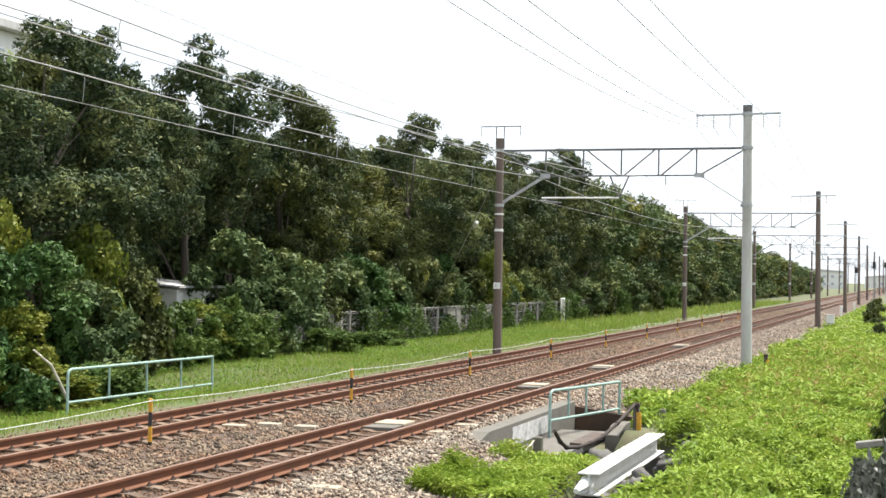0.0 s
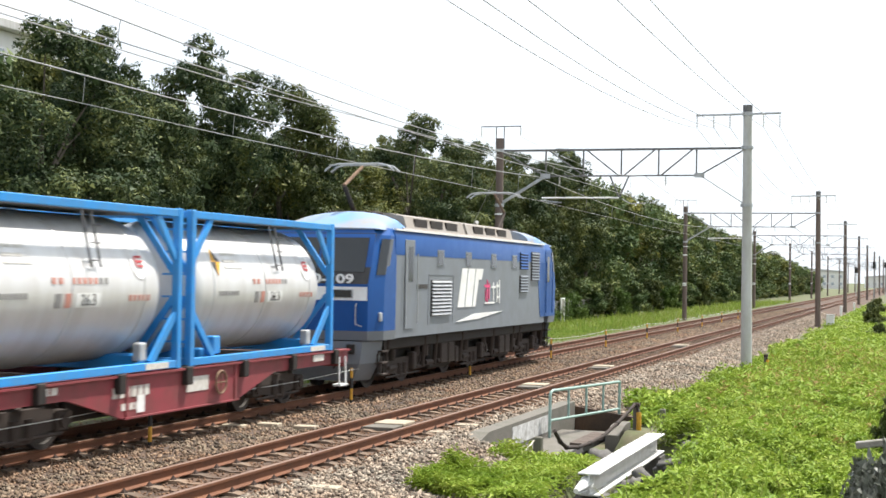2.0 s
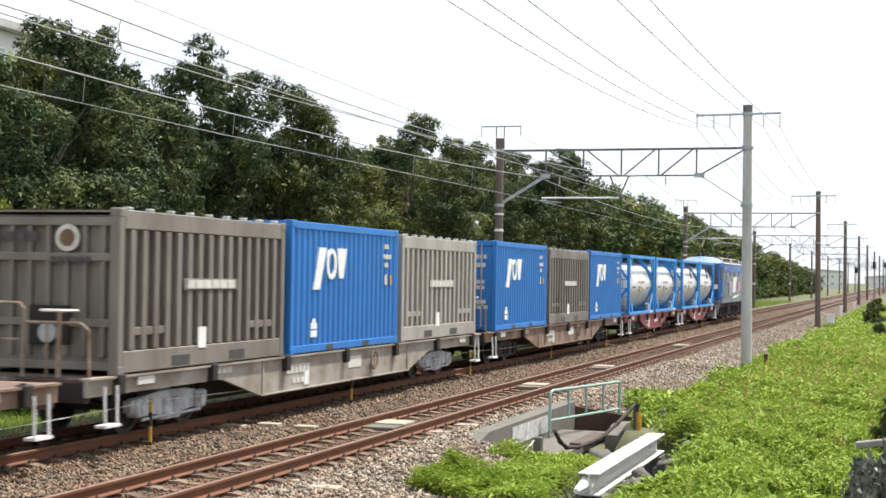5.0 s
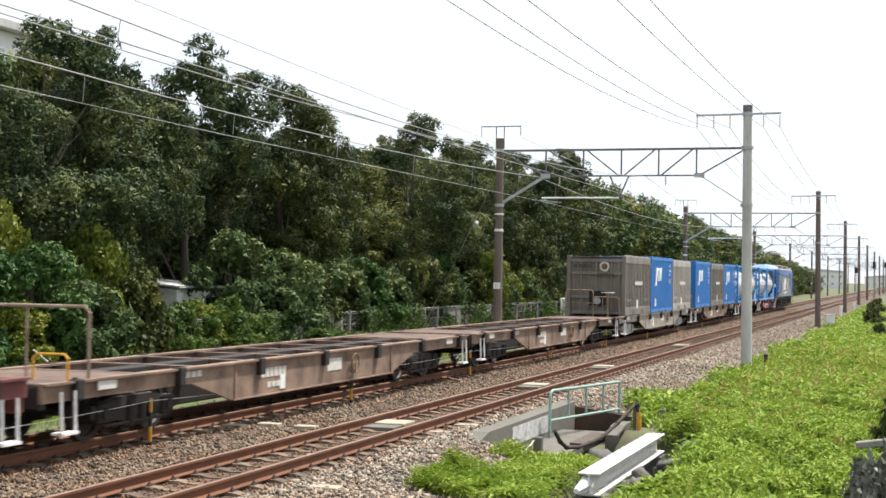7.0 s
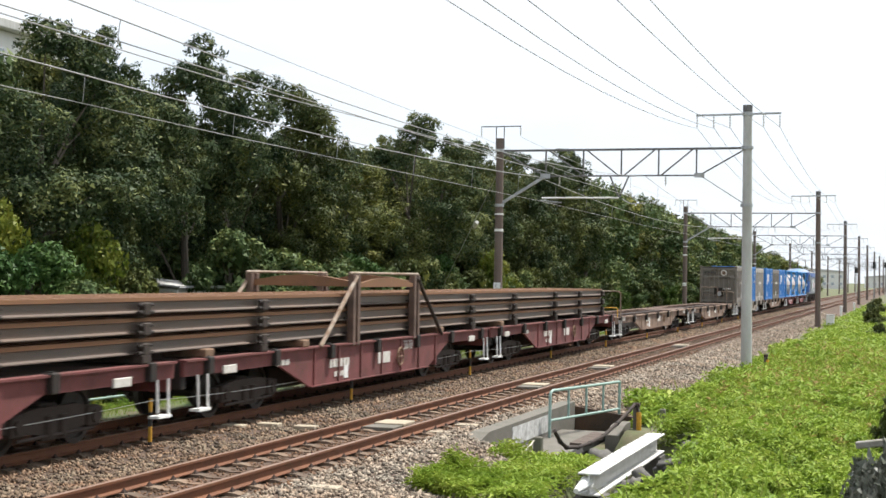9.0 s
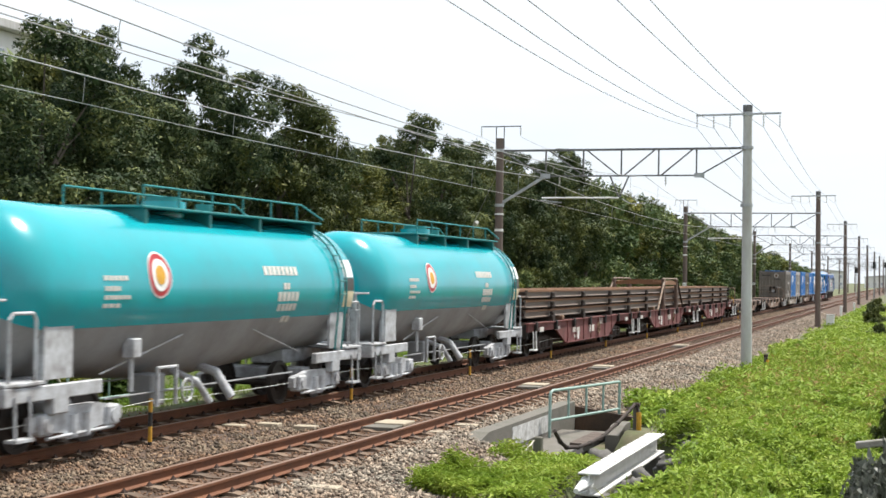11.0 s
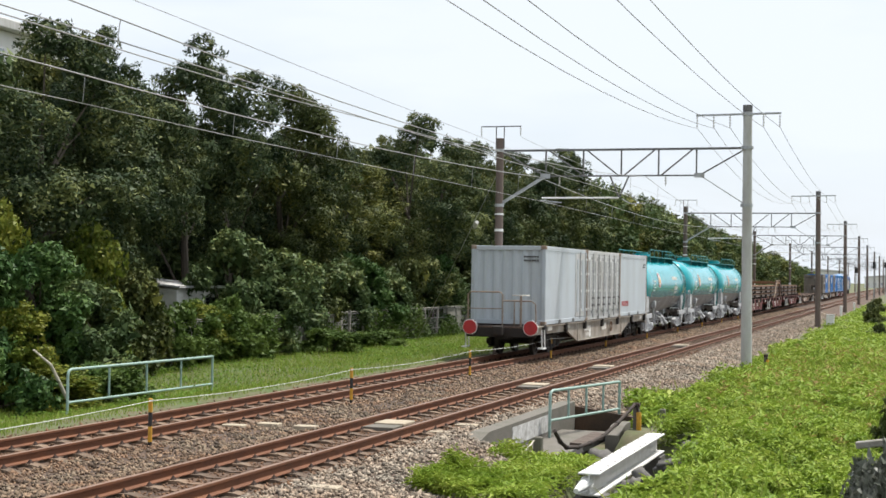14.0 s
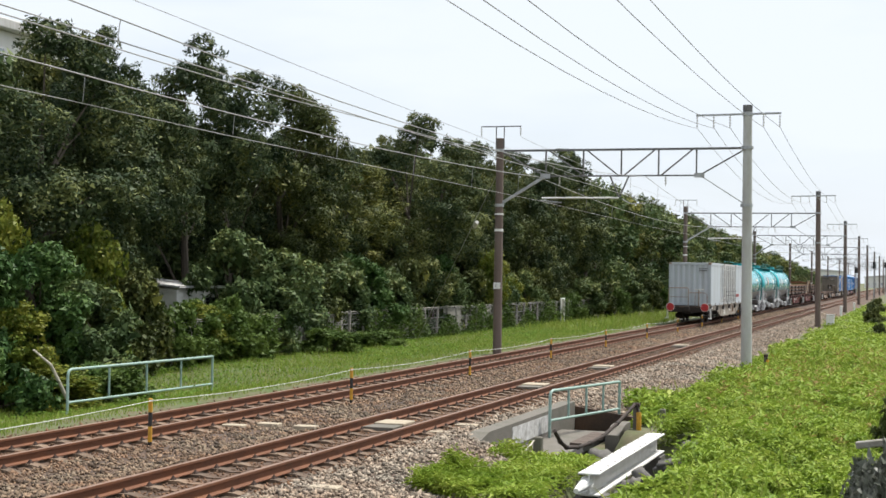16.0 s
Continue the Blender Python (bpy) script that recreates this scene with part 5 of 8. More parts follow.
def pockets(t, length=CL):
    part("floor", Shape().box(-CW + 0.1, CW - 0.1, -length + 0.1, -0.1, Z0 + 0.06, Z0 + 0.11), M_DECK, t)
    for y in (-length / 2 - 1.0, -length / 2 + 1.0):
        for x in (-1, 1):
            # solid dark block: the shade inside the pocket is its colour
            part("fork_pocket", Shape().cbox(min(x * (CW - 0.1), x * (CW + 0.003)), max(x * (CW - 0.1), x * (CW + 0.003)), y - 0.17, y + 0.17, Z0 + 0.03, Z0 + 0.145, 0.004), M_INK, t, "fork-lift pocket, a dark block standing for its shaded opening")


def blue_container(s):
    t = vehicle("shipping_container", "bright blue corrugated shipping container with white emblem", "shipping container", s, "blue containers")
    L = 5.85
    box_frame(t, M_BOX_BLUE, L)
    casting(t, M_BOX_BLUE, L)
    rails(t, M_BOX_BLUE, L)
    for sx in (-1, 1):
        part("side_panel", wall_y(corrugation(sx * (CW - 0.012), -0.12, -L + 0.12, 0.27), Z0 + 0.15, Z1 - 0.14, 0.02, sx), M_BOX_BLUE, t, "corrugated blue side")
    part("front_panel", wall_x([(x, -0.03 - (CW - y)) for x, y in corrugation(CW, -CW + 0.12, CW - 0.12)], Z0 + 0.15, Z1 - 0.14, 0.02, 1), M_BOX_BLUE, t)
    part("roof", wall_x([(x, -0.1) for x in (-CW + 0.02, CW - 0.02)], Z1 - 0.05, Z1 - 0.02, L - 0.2, 1), M_BOX_BLUE, t, "dark blue roof")
    for x0, x1 in ((-CW + 0.125, -0.01), (0.01, CW - 0.125)):
        d = part("door", Shape().cbox(x0, x1, -L + 0.03, -L + 0.07, Z0 + 0.17, Z1 - 0.16, 0.008), M_BOX_BLUE, t, "blue end door with ribs")
        for k in range(4):
            z = Z0 + 0.3 + 0.52 * k
            part("panel_rib", Shape().cbox(x0 + 0.06, x1 - 0.06, -L + 0.012, -L + 0.032, z, z + 0.36, 0.008), M_BOX_BLUE, d)
        for x in (x0 + 0.3, x1 - 0.3):
            part("locking_bar", Shape().tube([(x, -L - 0.012, Z0 + 0.1), (x, -L - 0.012, Z1 - 0.08)], 0.02, 8), M_GALV, d, "grey locking bar")
    for z, rows in ((3.05, dashes(-0.75, 3.02, 0.75, 0.11, 7)), (2.8, dashes(-0.8, 2.8, 0.4, 0.1, 3))):
        bars(t, rows, -L + 0.01, M_PALE_MARK, end=True)
    bars(t, dashes(0.55, 3.05, 0.8, 0.12, 7) + dashes(0.7, 2.82, 0.45, 0.12, 3) + dashes(0.7, 2.35, 0.4, 0.1, 3) + dashes(0.7, 2.2, 0.4, 0.1, 3) + dashes(0.7, 1.8, 0.5, 0.1, 3) + dashes(0.75, 1.65, 0.5, 0.1, 3), -L - 0.0, M_PALE_MARK, end=True)
    for sx in (1, -1):
        X = sx * (CW - 0.004)
        k0 = -L + 1.75 if sx > 0 else -1.75
        em = Shape()

        def block(pts):
            n = len(pts)
            em.add([(X + sx * 0.006, k0 + sx * y, z) for y, z in pts] + [(X - sx * 0.03, k0 + sx * y, z) for y, z in pts],
                   [tuple(range(n)), tuple(range(2 * n - 1, n - 1, -1))] + [(i, (i + 1) % n, n + (i + 1) % n, n + i) for i in range(n)])
        block([(-0.42, 3.02), (-0.06, 3.02), (-0.38, 2.2), (-0.70, 2.2)])
        for j in range(12):
            a0, a1 = 2 * math.pi * j / 12, 2 * math.pi * (j + 1) / 12
            block([(0.22 + 0.27 * math.cos(a0), 2.70 + 0.31 * math.sin(a0)), (0.22 + 0.27 * math.cos(a1), 2.70 + 0.31 * math.sin(a1)), (0.22 + 0.15 * math.cos(a1), 2.70 + 0.22 * math.sin(a1)), (0.22 + 0.15 * math.cos(a0), 2.70 + 0.22 * math.sin(a0))])
        block([(0.50, 3.02), (1.02, 3.02), (0.84, 2.42), (0.62, 2.42)])
        part("emblem", em, M_WHITE, t, "large white plain-shaped emblem")
        fr = -0.75 if sx > 0 else -L + 0.75
        bars(t, dashes(fr, 3.12, 0.3, 0.10, 3) + dashes(fr + 0.05, 2.9, 0.5, 0.1, 6) + dashes(fr, 2.72, 0.25, 0.1, 3) + [(fr - 0.02, 2.4, 0.13, 0.22)], X, M_PALE_MARK)
        bars(t, [(fr + 0.3, 2.4, 0.1, 0.2)], X, M_YELLOW, "sticker", label="orange sticker")
        bars(t, [(-L + 1.1, 1.35, 0.32, 0.13), (-L + 1.1, 1.5, 0.3, 0.12), (-L + 1.1, 1.6, 0.15, 0.08)], X, M_WHITE, "sticker", label="white data sticker")
    pockets(t, L)
    return t


def ribbed_container(s, pale=False, emblem=True):
    t = vehicle("bulk_container", "pale grey ribbed bulk container with vertical posts" if pale else "grey-brown ribbed bulk container with vertical posts", "bulk container", s, "grey bulk containers")
    mat = M_BOX_PALE if pale else M_BOX_GREY
    L, z1 = 5.85, 3.42
    box_frame(t, mat, L, z1, 0.16)
    casting(t, mat, L, z1)
    part("roof", Shape().box(-CW + 0.02, CW - 0.02, -L + 0.02, -0.02, z1 - 0.06, z1 - 0.03), mat, t)
    for k in range(9):
        y = -0.35 - (L - 0.7) * k / 8
        part("roof_clip", Shape().cbox(CW - 0.12, CW - 0.02, y - 0.06, y + 0.06, z1 - 0.02, z1 + 0.03, 0.01), M_GALV, t)
    for sx in (-1, 1):
        part("side_panel", Shape().box(min(sx * (CW - 0.13), sx * (CW - 0.10)), max(sx * (CW - 0.13), sx * (CW - 0.10)), -L + 0.1, -0.1, Z0 + 0.2, z1 - 0.2), mat, t, "recessed grey side sheet")
        for z0, zz1 in ((Z0 + 0.02, Z0 + 0.34), (z1 - 0.30, z1 - 0.02)):
            part("side_rail", Shape().cbox(min(sx * (CW - 0.003), sx * (CW - 0.14)), max(sx * (CW - 0.003), sx * (CW - 0.14)), -L + 0.162, -0.162, z0, zz1, 0.012), mat, t)
        n = 15
        for k in range(n):
            y = -0.42 - (L - 0.84) * k / (n - 1)
            part("rib", Shape().cbox(min(sx * (CW - 0.006), sx * (CW - 0.10)), max(sx * (CW - 0.006), sx * (CW - 0.10)), y - 0.075, y + 0.075, Z0 + 0.345, z1 - 0.305, 0.012), mat, t)
        X = sx * CW
        part("name_plate", Shape().cbox(min(X, X + sx * 0.008), max(X, X + sx * 0.008), -L / 2 - 0.95, -L / 2 + 0.95, 2.22, 2.40, 0.003), mat, t)
        bars(t, dashes(-L / 2, 2.31, 1.7, 0.14, 6, 0.12), X + sx * 0.01, M_PALE_MARK, label="pale bars of a name plate")
        for z in (1.55,):
            for y in (-0.95, -L + 0.95):
                part("cross_rail", Shape().cbox(min(sx * (CW - 0.02), sx * (CW - 0.08)), max(sx * (CW - 0.02), sx * (CW - 0.08)), y - 0.45, y + 0.45, z, z + 0.12, 0.006), mat, t)
        bars(t, [(-L / 2 - 0.3, 1.45, 0.28, 0.34)], X, M_WHITE, "data_card", label="white data card")
        for y in (-L / 2 - 1.0, -L / 2 + 1.0):
            # pocket openings closed by dark blocks that stand for the shade within
            part("fork_pocket", Shape().cbox(min(sx * (CW - 0.1), sx * (CW + 0.002)), max(sx * (CW - 0.1), sx * (CW + 0.002)), y - 0.3, y + 0.3, Z0 + 0.06, Z0 + 0.22, 0.004), M_INK, t, "fork-lift pocket, a dark block standing for its shaded opening")
    for y, sy in ((-0.12, 1), (-L + 0.12, -1)):
        part("end_panel", Shape().box(-CW + 0.1, CW - 0.1, y - 0.015, y + 0.015, Z0 + 0.1, z1 - 0.1), mat, t)
        for k in range(7):
            x = -0.93 + 0.31 * k
            part("rib", Shape().cbox(x - 0.04, x + 0.04, min(y + sy * 0.015, y + sy * 0.10), max(y + sy * 0.015, y + sy * 0.10), Z0 + 0.25, z1 - 0.25, 0.01), mat, t)
        for z in (Z0 + 0.12, Z0 + 0.75, z1 - 0.72, z1 - 0.2):
            part("end_beam", Shape().cbox(-CW + 0.162, CW - 0.162, min(y + sy * 0.015, y + sy * 0.108), max(y + sy * 0.015, y + sy * 0.108), z - 0.06, z + 0.06, 0.01), mat, t)
    ye = -L + 0.005
    hatch = part("hatch", Shape().cbox(-0.28, 0.4, ye - 0.006, ye + 0.06, Z0 + 0.42, Z0 + 1.0, 0.01), M_DARK, t, "dark discharge hatch")
    part("valve", Shape().tube([(0.06, ye - 0.06, Z0 + 0.6), (0.06, ye + 0.02, Z0 + 0.6)], 0.15, 14), M_GALV, hatch, smooth=40)
    if emblem:
        e = part("emblem", Shape().tube([(0.35, ye - 0.012, 2.98), (0.35, ye + 0.03, 2.98)], 0.2, 24), M_PALE_MARK, t, "round pale emblem")
        part("disc", Shape().tube([(0.35, ye - 0.018, 2.98), (0.35, ye - 0.01, 2.98)], 0.13, 20), M_TIMBER, e)
        bars(t, dashes(0.4, 2.66, 0.7, 0.09, 6) + dashes(-0.55, 3.0, 0.8, 0.14, 4), ye - 0.004, M_INK, end=True)
    return t


def white_container(s, style):
    label = {"plain": "off-white smooth-sided container with one narrow side door", "doors": "stained white container with ribbed folding side doors", "front": "pale grey flat-sided container with red lettering bars"}[style]
    t = vehicle("shipping_container", label, "shipping container", s, "white containers")
    L = 6.05
    mat = M_BOX_DIRTY if style == "doors" else M_BOX_WHITE
    post = M_RUST_POST if style != "plain" else M_BOX_WHITE
    box_frame(t, post, L)
    casting(t, M_RUST_POST, L)
    rails(t, mat, L)
    part("roof", Shape().box(-CW + 0.02, CW - 0.02, -L + 0.05, -0.05, Z1 - 0.05, Z1 - 0.02), mat, t)
    part("front_panel", Shape().box(-CW + 0.12, CW - 0.12, -0.06, -0.03, Z0 + 0.15, Z1 - 0.14), mat, t)
    part("rear_panel", wall_x([(x, -L + 0.03 + (CW - y)) for x, y in corrugation(CW, -CW + 0.12, CW - 0.12, 0.3, 0.05)], Z0 + 0.15, Z1 - 0.14, -0.02, 1), mat, t, "ribbed end wall")
    for sx in (-1, 1):
        X = sx * (CW - 0.012)
        if style == "doors":
            part("side_panel", Shape().box(min(X, X - sx * 0.03), max(X, X - sx * 0.03), -L + 0.12, -0.12, Z0 + 0.15, Z1 - 0.14), mat, t)
            n = 6
            w = (L - 0.26) / n
            for k in range(n):
                y0 = -L + 0.14 + w * k
                d = part("door_leaf", Shape().cbox(min(X, X + sx * 0.02), max(X, X + sx * 0.02), y0 + 0.02, y0 + w - 0.02, Z0 + 0.2, Z1 - 0.2, 0.006), mat, t, "stained folding door leaf")
                part("panel_rib", Shape().cbox(min(X + sx * 0.015, X + sx * 0.05), max(X + sx * 0.015, X + sx * 0.05), y0 + 0.2, y0 + w * 0.55, Z0 + 0.35, Z1 - 0.35, 0.012), mat, d)
                part("locking_bar", Shape().tube([(X + sx * 0.055, y0 + w * 0.78, Z0 + 0.1), (X + sx * 0.055, y0 + w * 0.78, Z1 - 0.12)], 0.02, 8), M_GALV, d)
                # dark strips stand for the shade in the recesses of the door leaves
                part("door_seal", Shape().box(min(X, X + sx * 0.012), max(X, X + sx * 0.012), y0 - 0.045, y0 + 0.018, Z0 + 0.18, Z1 - 0.18), M_DARK_STEEL, d, "dark strip standing for the shaded gap between door leaves")
                part("door_seal", Shape().cbox(min(X + sx * 0.015, X + sx * 0.026), max(X + sx * 0.015, X + sx * 0.026), y0 + w * 0.6, y0 + w * 0.72, Z0 + 0.25, Z1 - 0.25, 0.002), M_DARK_STEEL, d)
                for z in (1.5, 1.75):
                    part("latch", Shape().cbox(min(X + sx * 0.05, X + sx * 0.09), max(X + sx * 0.05, X + sx * 0.09), y0 + w * 0.6, y0 + w * 0.9, z, z + 0.07, 0.008), M_DARK_STEEL, d)
                for z in (1.35, 2.0, 2.6, 3.1):
                    part("hinge", Shape().cbox(min(X + sx * 0.02, X + sx * 0.06), max(X + sx * 0.02, X + sx * 0.06), y0 - 0.05, y0 + 0.05, z, z + 0.09, 0.008), M_WHITE, d)
        else:
            y1 = -0.12 if style == "front" else -1.72
            part("side_panel", wall_y([(y, X) for y in (-L + 0.12, y1)], Z0 + 0.15, Z1 - 0.14, 0.03, sx), mat, t, "smooth off-white side")
            for k in range(28):
                y = -L + 0.3 + (L - 0.5) * k / 28
                part("rivet_plate", Shape().cbox(min(X, X + sx * 0.006), max(X, X + sx * 0.006), y, y + 0.09, Z1 - 0.22, Z1 - 0.15, 0.002), mat, t)
            if style == "plain":
                for y0, yb in ((-1.70, -0.96), (-0.92, -0.14)):
                    d = part("side_door", Shape().cbox(min(X - sx * 0.02, X + sx * 0.01), max(X - sx * 0.02, X + sx * 0.01), y0, yb, Z0 + 0.18, Z1 - 0.16, 0.008), M_BOX_DIRTY, t, "narrow panelled side door")
                    part("panel_rib", Shape().cbox(min(X, X + sx * 0.03), max(X, X + sx * 0.03), y0 + 0.18, yb - 0.3, Z0 + 0.35, Z1 - 0.35, 0.01), mat, d)
                    part("locking_bar", Shape().tube([(X + sx * 0.04, yb - 0.14, Z0 + 0.1), (X + sx * 0.04, yb - 0.14, Z1 - 0.1)], 0.018, 8), M_GALV, d)
                    for z in (1.35, 2.0, 2.6, 3.1):
                        part("hinge", Shape().cbox(min(X + sx * 0.0, X + sx * 0.05), max(X, X + sx * 0.05), yb - 0.03, yb + 0.06, z, z + 0.09, 0.008), M_WHITE, d)
            else:
                bars(t, dashes(-L + 1.15, 1.5, 1.5, 0.2, 6, 0.5), sx * (CW - 0.008), M_RED, label="red bars of faded lettering")
            if style == "front":
                bars(t, dashes(-0.6, 3.1, 0.5, 0.05, 5) + dashes(-0.65, 3.0, 0.4, 0.05, 4), sx * (CW - 0.008), M_INK)
    bars(t, dashes(0.75, 3.15, 0.5, 0.05, 6) + dashes(0.75, 3.03, 0.5, 0.06, 6), -L + 0.02, M_INK, end=True)
    pockets(t, L)
    return t


# rails as freight -------------------------------------------------------------------
def rail_load(s, length):
    t = vehicle("rail_stack", "three tiers of long new rust-brown rails clamped on wagons", "steel rails", s, "rail freight")

    def prof(c, z):
        h = 0.235
        return [(c - 0.075, z), (c + 0.075, z), (c + 0.075, z + 0.015), (c + 0.014, z + 0.04), (c + 0.012, z + h - 0.07), (c + 0.04, z + h - 0.055), (c + 0.04, z + h), (c - 0.04, z + h), (c - 0.04, z + h - 0.055), (c - 0.012, z + h - 0.07), (c - 0.014, z + 0.04), (c - 0.075, z + 0.015)]
    for tier, z in enumerate((1.25, 1.557, 1.864)):
        for k in range(9):
            x = -1.0 + 0.25 * k
            dy = 0.25 * math.sin(k * 2.1 + tier)
            r = part("rail", Shape().along_y(prof(x, z), -length + dy, -dy if dy > 0 else dy), M_LOAD_GREY, t)
            part("rail_head", Shape().box(x - 0.043, x + 0.043, -length + dy + 0.02, -0.25 + dy, z + 0.18, z + 0.238), M_LOAD_RUST, r)
    for y in (-0.5, -4.4, -8.1, -13.2, -17.5, -30.5, -34.7, -38.6, -43.4, -48.0):
        c = part("clamp", Shape().cbox(-1.2, 1.2, y - 0.14, y + 0.14, 1.10, 1.245, 0.02), M_RUSTY_GEAR, t, "rusty rail clamp with bolts")
        for tier, z in enumerate((1.25, 1.557, 1.864)):
            part("spacer", Shape().cbox(-1.12, 1.12, y - 0.1, y + 0.1, z - 0.068 if tier else z - 0.008, z - 0.003, 0.006), M_RUSTY_GEAR, c)
            part("cheek", Shape().cbox(1.08, 1.2, y - 0.11, y + 0.11, z - 0.03, z + 0.17, 0.02), M_RUSTY_GEAR, c)
            part("bolt", Shape().tube([(1.16, y - 0.22, z + 0.02), (1.16, y + 0.22, z + 0.02)], 0.03, 8).tube([(1.16, y - 0.20, z + 0.13), (1.16, y + 0.20, z + 0.13)], 0.025, 8), M_DARK, c)
            part("cheek", Shape().cbox(-1.2, -1.08, y - 0.14, y + 0.14, z - 0.03, z + 0.19, 0.02), M_RUSTY_GEAR, c)
    for y in (-14.6, -20.2, -28.6, -32.6, -46.6):
        part("timber_block", Shape().cbox(0.35, 1.18, y - 0.16, y + 0.16, 1.10, 1.246, 0.02), M_TIMBER, t, "worn timber block under the rails")
    return t


def clamp_frame(s):
    """Portal frames of posts, braces and a roof rod on the middle wagon."""
    t = vehicle("clamp_frame", "rusty steel portal frame holding down the rails", "load frame", s, "rail freight")
    for y in (0.0, -3.85):
        for x in (-1.16, 1.16):
            part("post", Shape().cbox(x - 0.07, x + 0.07, y - 0.2, y - 0.06, 1.04, 2.5, 0.01).cbox(x - 0.07, x + 0.07, y + 0.06, y + 0.2, 1.04, 2.5, 0.01), M_DECK, t, "paired rusty channel posts")
            for z in (1.3, 1.6, 1.9, 2.2):
                part("bolt", Shape().tube([(x - 0.1, y - 0.26, z), (x - 0.1, y + 0.26, z)], 0.03, 8), M_DARK, t)
            d = 1.9 if y == 0 else -1.9
            part("brace", Shape().tube([(x + (0.06 if x > 0 else -0.06), y, 2.45), (x + (0.06 if x > 0 else -0.06), y + d, 1.08)], 0.045, 8), M_RUST_POST if y else M_RUSTY_GEAR, t, "slanting tube brace")
        pr = [(-1.1, 2.25), (1.1, 2.25), (1.1, 2.36), (0.5, 2.46), (0, 2.49), (-0.5, 2.46), (-1.1, 2.36)]
        part("cross_beam", Shape().along_y(pr, y - 0.08, y + 0.08), M_LOAD_RUST, t, "arched cross beam")
    for x in (-1.16, 1.16):
        part("top_rod", Shape().tube([(x, -4.15, 2.53), (x, 0.25, 2.53)], 0.03, 8), M_RUST_POST, t)
        pr = [(-3.6, 2.24), (-0.25, 2.24), (-0.25, 2.32), (-1.2, 2.42), (-1.9, 2.44), (-2.7, 2.42), (-3.6, 2.32)]
        part("side_beam", Shape().along_x(pr, x - 0.04, x + 0.04), M_LOAD_RUST, t, "bowed side beam")
    return t


# tank wagon -------------------------------------------------------------------------------
def tank_wagon(s):
    t = vehicle("tank_wagon", "glossy teal and grey oil tank wagon with top walkway", "tank wagon", s, "teal tank wagons")
    L = 12.6
    zc, R = 2.22, 1.25
    secs = []
    N = 56
    for y, r, drop in ((0.02, 0.12, 0), (0.0, 0.45, 0), (-0.08, 0.8, 0), (-0.22, 1.05, 0), (-0.42, 1.18, 0), (-0.65, R, 0), (-2.0, R, 0.0), (-4.2, R, 0.16), (-5.6, R, 0.24), (-7.0, R, 0.24), (-8.4, R, 0.16), (-L + 2.0, R, 0), (-L + 1.0, R, 0), (-L + 0.8, 1.18, 0), (-L + 0.6, 1.05, 0), (-L + 0.45, 0.8, 0), (-L + 0.37, 0.45, 0), (-L + 0.35, 0.12, 0)):
        ring = []
        for k in range(N):
            a = math.radians(-25) + 2 * math.pi * k / N
            sa = math.sin(a)
            ring.append((r * math.cos(a), y, zc + r * sa - drop * max(0.0, -sa - 0.46) / 0.54))
        secs.append(ring)
    upper = [[ring[i % N] for i in range(0, 37)] for ring in secs]
    lower = [[ring[i % N] for i in range(36, N + 1)] for ring in secs]
    tank = part("tank_upper", Shape().loft(upper, closed=False), M_TEAL, t, "glossy teal upper half of the tank", smooth=45)
    part("tank_lower", Shape().loft(lower, closed=False), M_TANK_GREY, t, "grey painted lower half of the tank", smooth=45)
    fx = lambda z: math.sqrt(max(0, (R + 0.008) ** 2 - (z - zc) ** 2))

    def patch(name, y, z, ln, h, mat, lab="", par=tank):
        zs = [z - h / 2 + h * k / 3 for k in range(4)]
        return part(name, Shape().loft([[(fx(q), y - ln / 2, q), (fx(q), y + ln / 2, q), (fx(q) - 0.02, y + ln / 2, q), (fx(q) - 0.02, y - ln / 2, q)] for q in zs]), mat, par, lab)
    for rr, mat, dx, lab in ((0.36, M_WHITE, 0.0, "round emblem of red, white and yellow discs"), (0.33, M_RED, 0.004, ""), (0.25, M_WHITE, 0.008, ""), (0.15, M_YELLOW, 0.012, "")):
        pts = []
        for k in range(24):
            a = 2 * math.pi * k / 24
            z = 2.45 + rr * math.sin(a)
            pts.append((fx(z) + dx, -L + 3.9 + rr * math.cos(a), z))
        pts.append((fx(2.45) + dx, -L + 3.9, 2.45))
        part("emblem", Shape().add(pts, [(k, (k + 1) % 24, 24) for k in range(24)]), mat, tank, lab)
    for i, (y, z, n, w, h) in enumerate(((-L + 8.4, 2.55, 8, 1.5, 0.16), (-L + 8.6, 2.27, 2, 0.3, 0.12), (-L + 8.7, 2.08, 5, 0.95, 0.17), (-L + 8.7, 1.88, 5, 0.85, 0.13), (-L + 2.6, 2.4, 5, 0.7, 0.07), (-L + 2.5, 2.25, 4, 0.45, 0.07), (-L + 2.65, 2.12, 6, 0.75, 0.06), (-L + 2.5, 2.0, 3, 0.5, 0.06), (-L + 8.8, 1.66, 2, 0.4, 0.12))):
        for k in range(n):
            patch("lettering", y - w / 2 + w * (k + 0.5) / n, z, w / n * 0.75, h, M_PALE_MARK)
    patch("hazard_panel", -0.9, 2.62, 0.5, 0.35, M_WHITE, "white hazard panel")
    patch("hazard_panel", -0.9, 2.3, 0.5, 0.25, M_INK)
    patch("hazard_panel", -0.9, 2.0, 0.5, 0.32, M_CREAM)
    for y in (-L + 7.6, -L + 8.9):
        patch("card_holder", y, 1.3, 0.55, 0.2, M_CAR_GREY, "small grey card frame", t)
    # underframe ends
    for sg, y in ((1, 0.0), (-1, -L)):
        a, b = (y - 2.1, y) if sg > 0 else (y, y + 2.1)
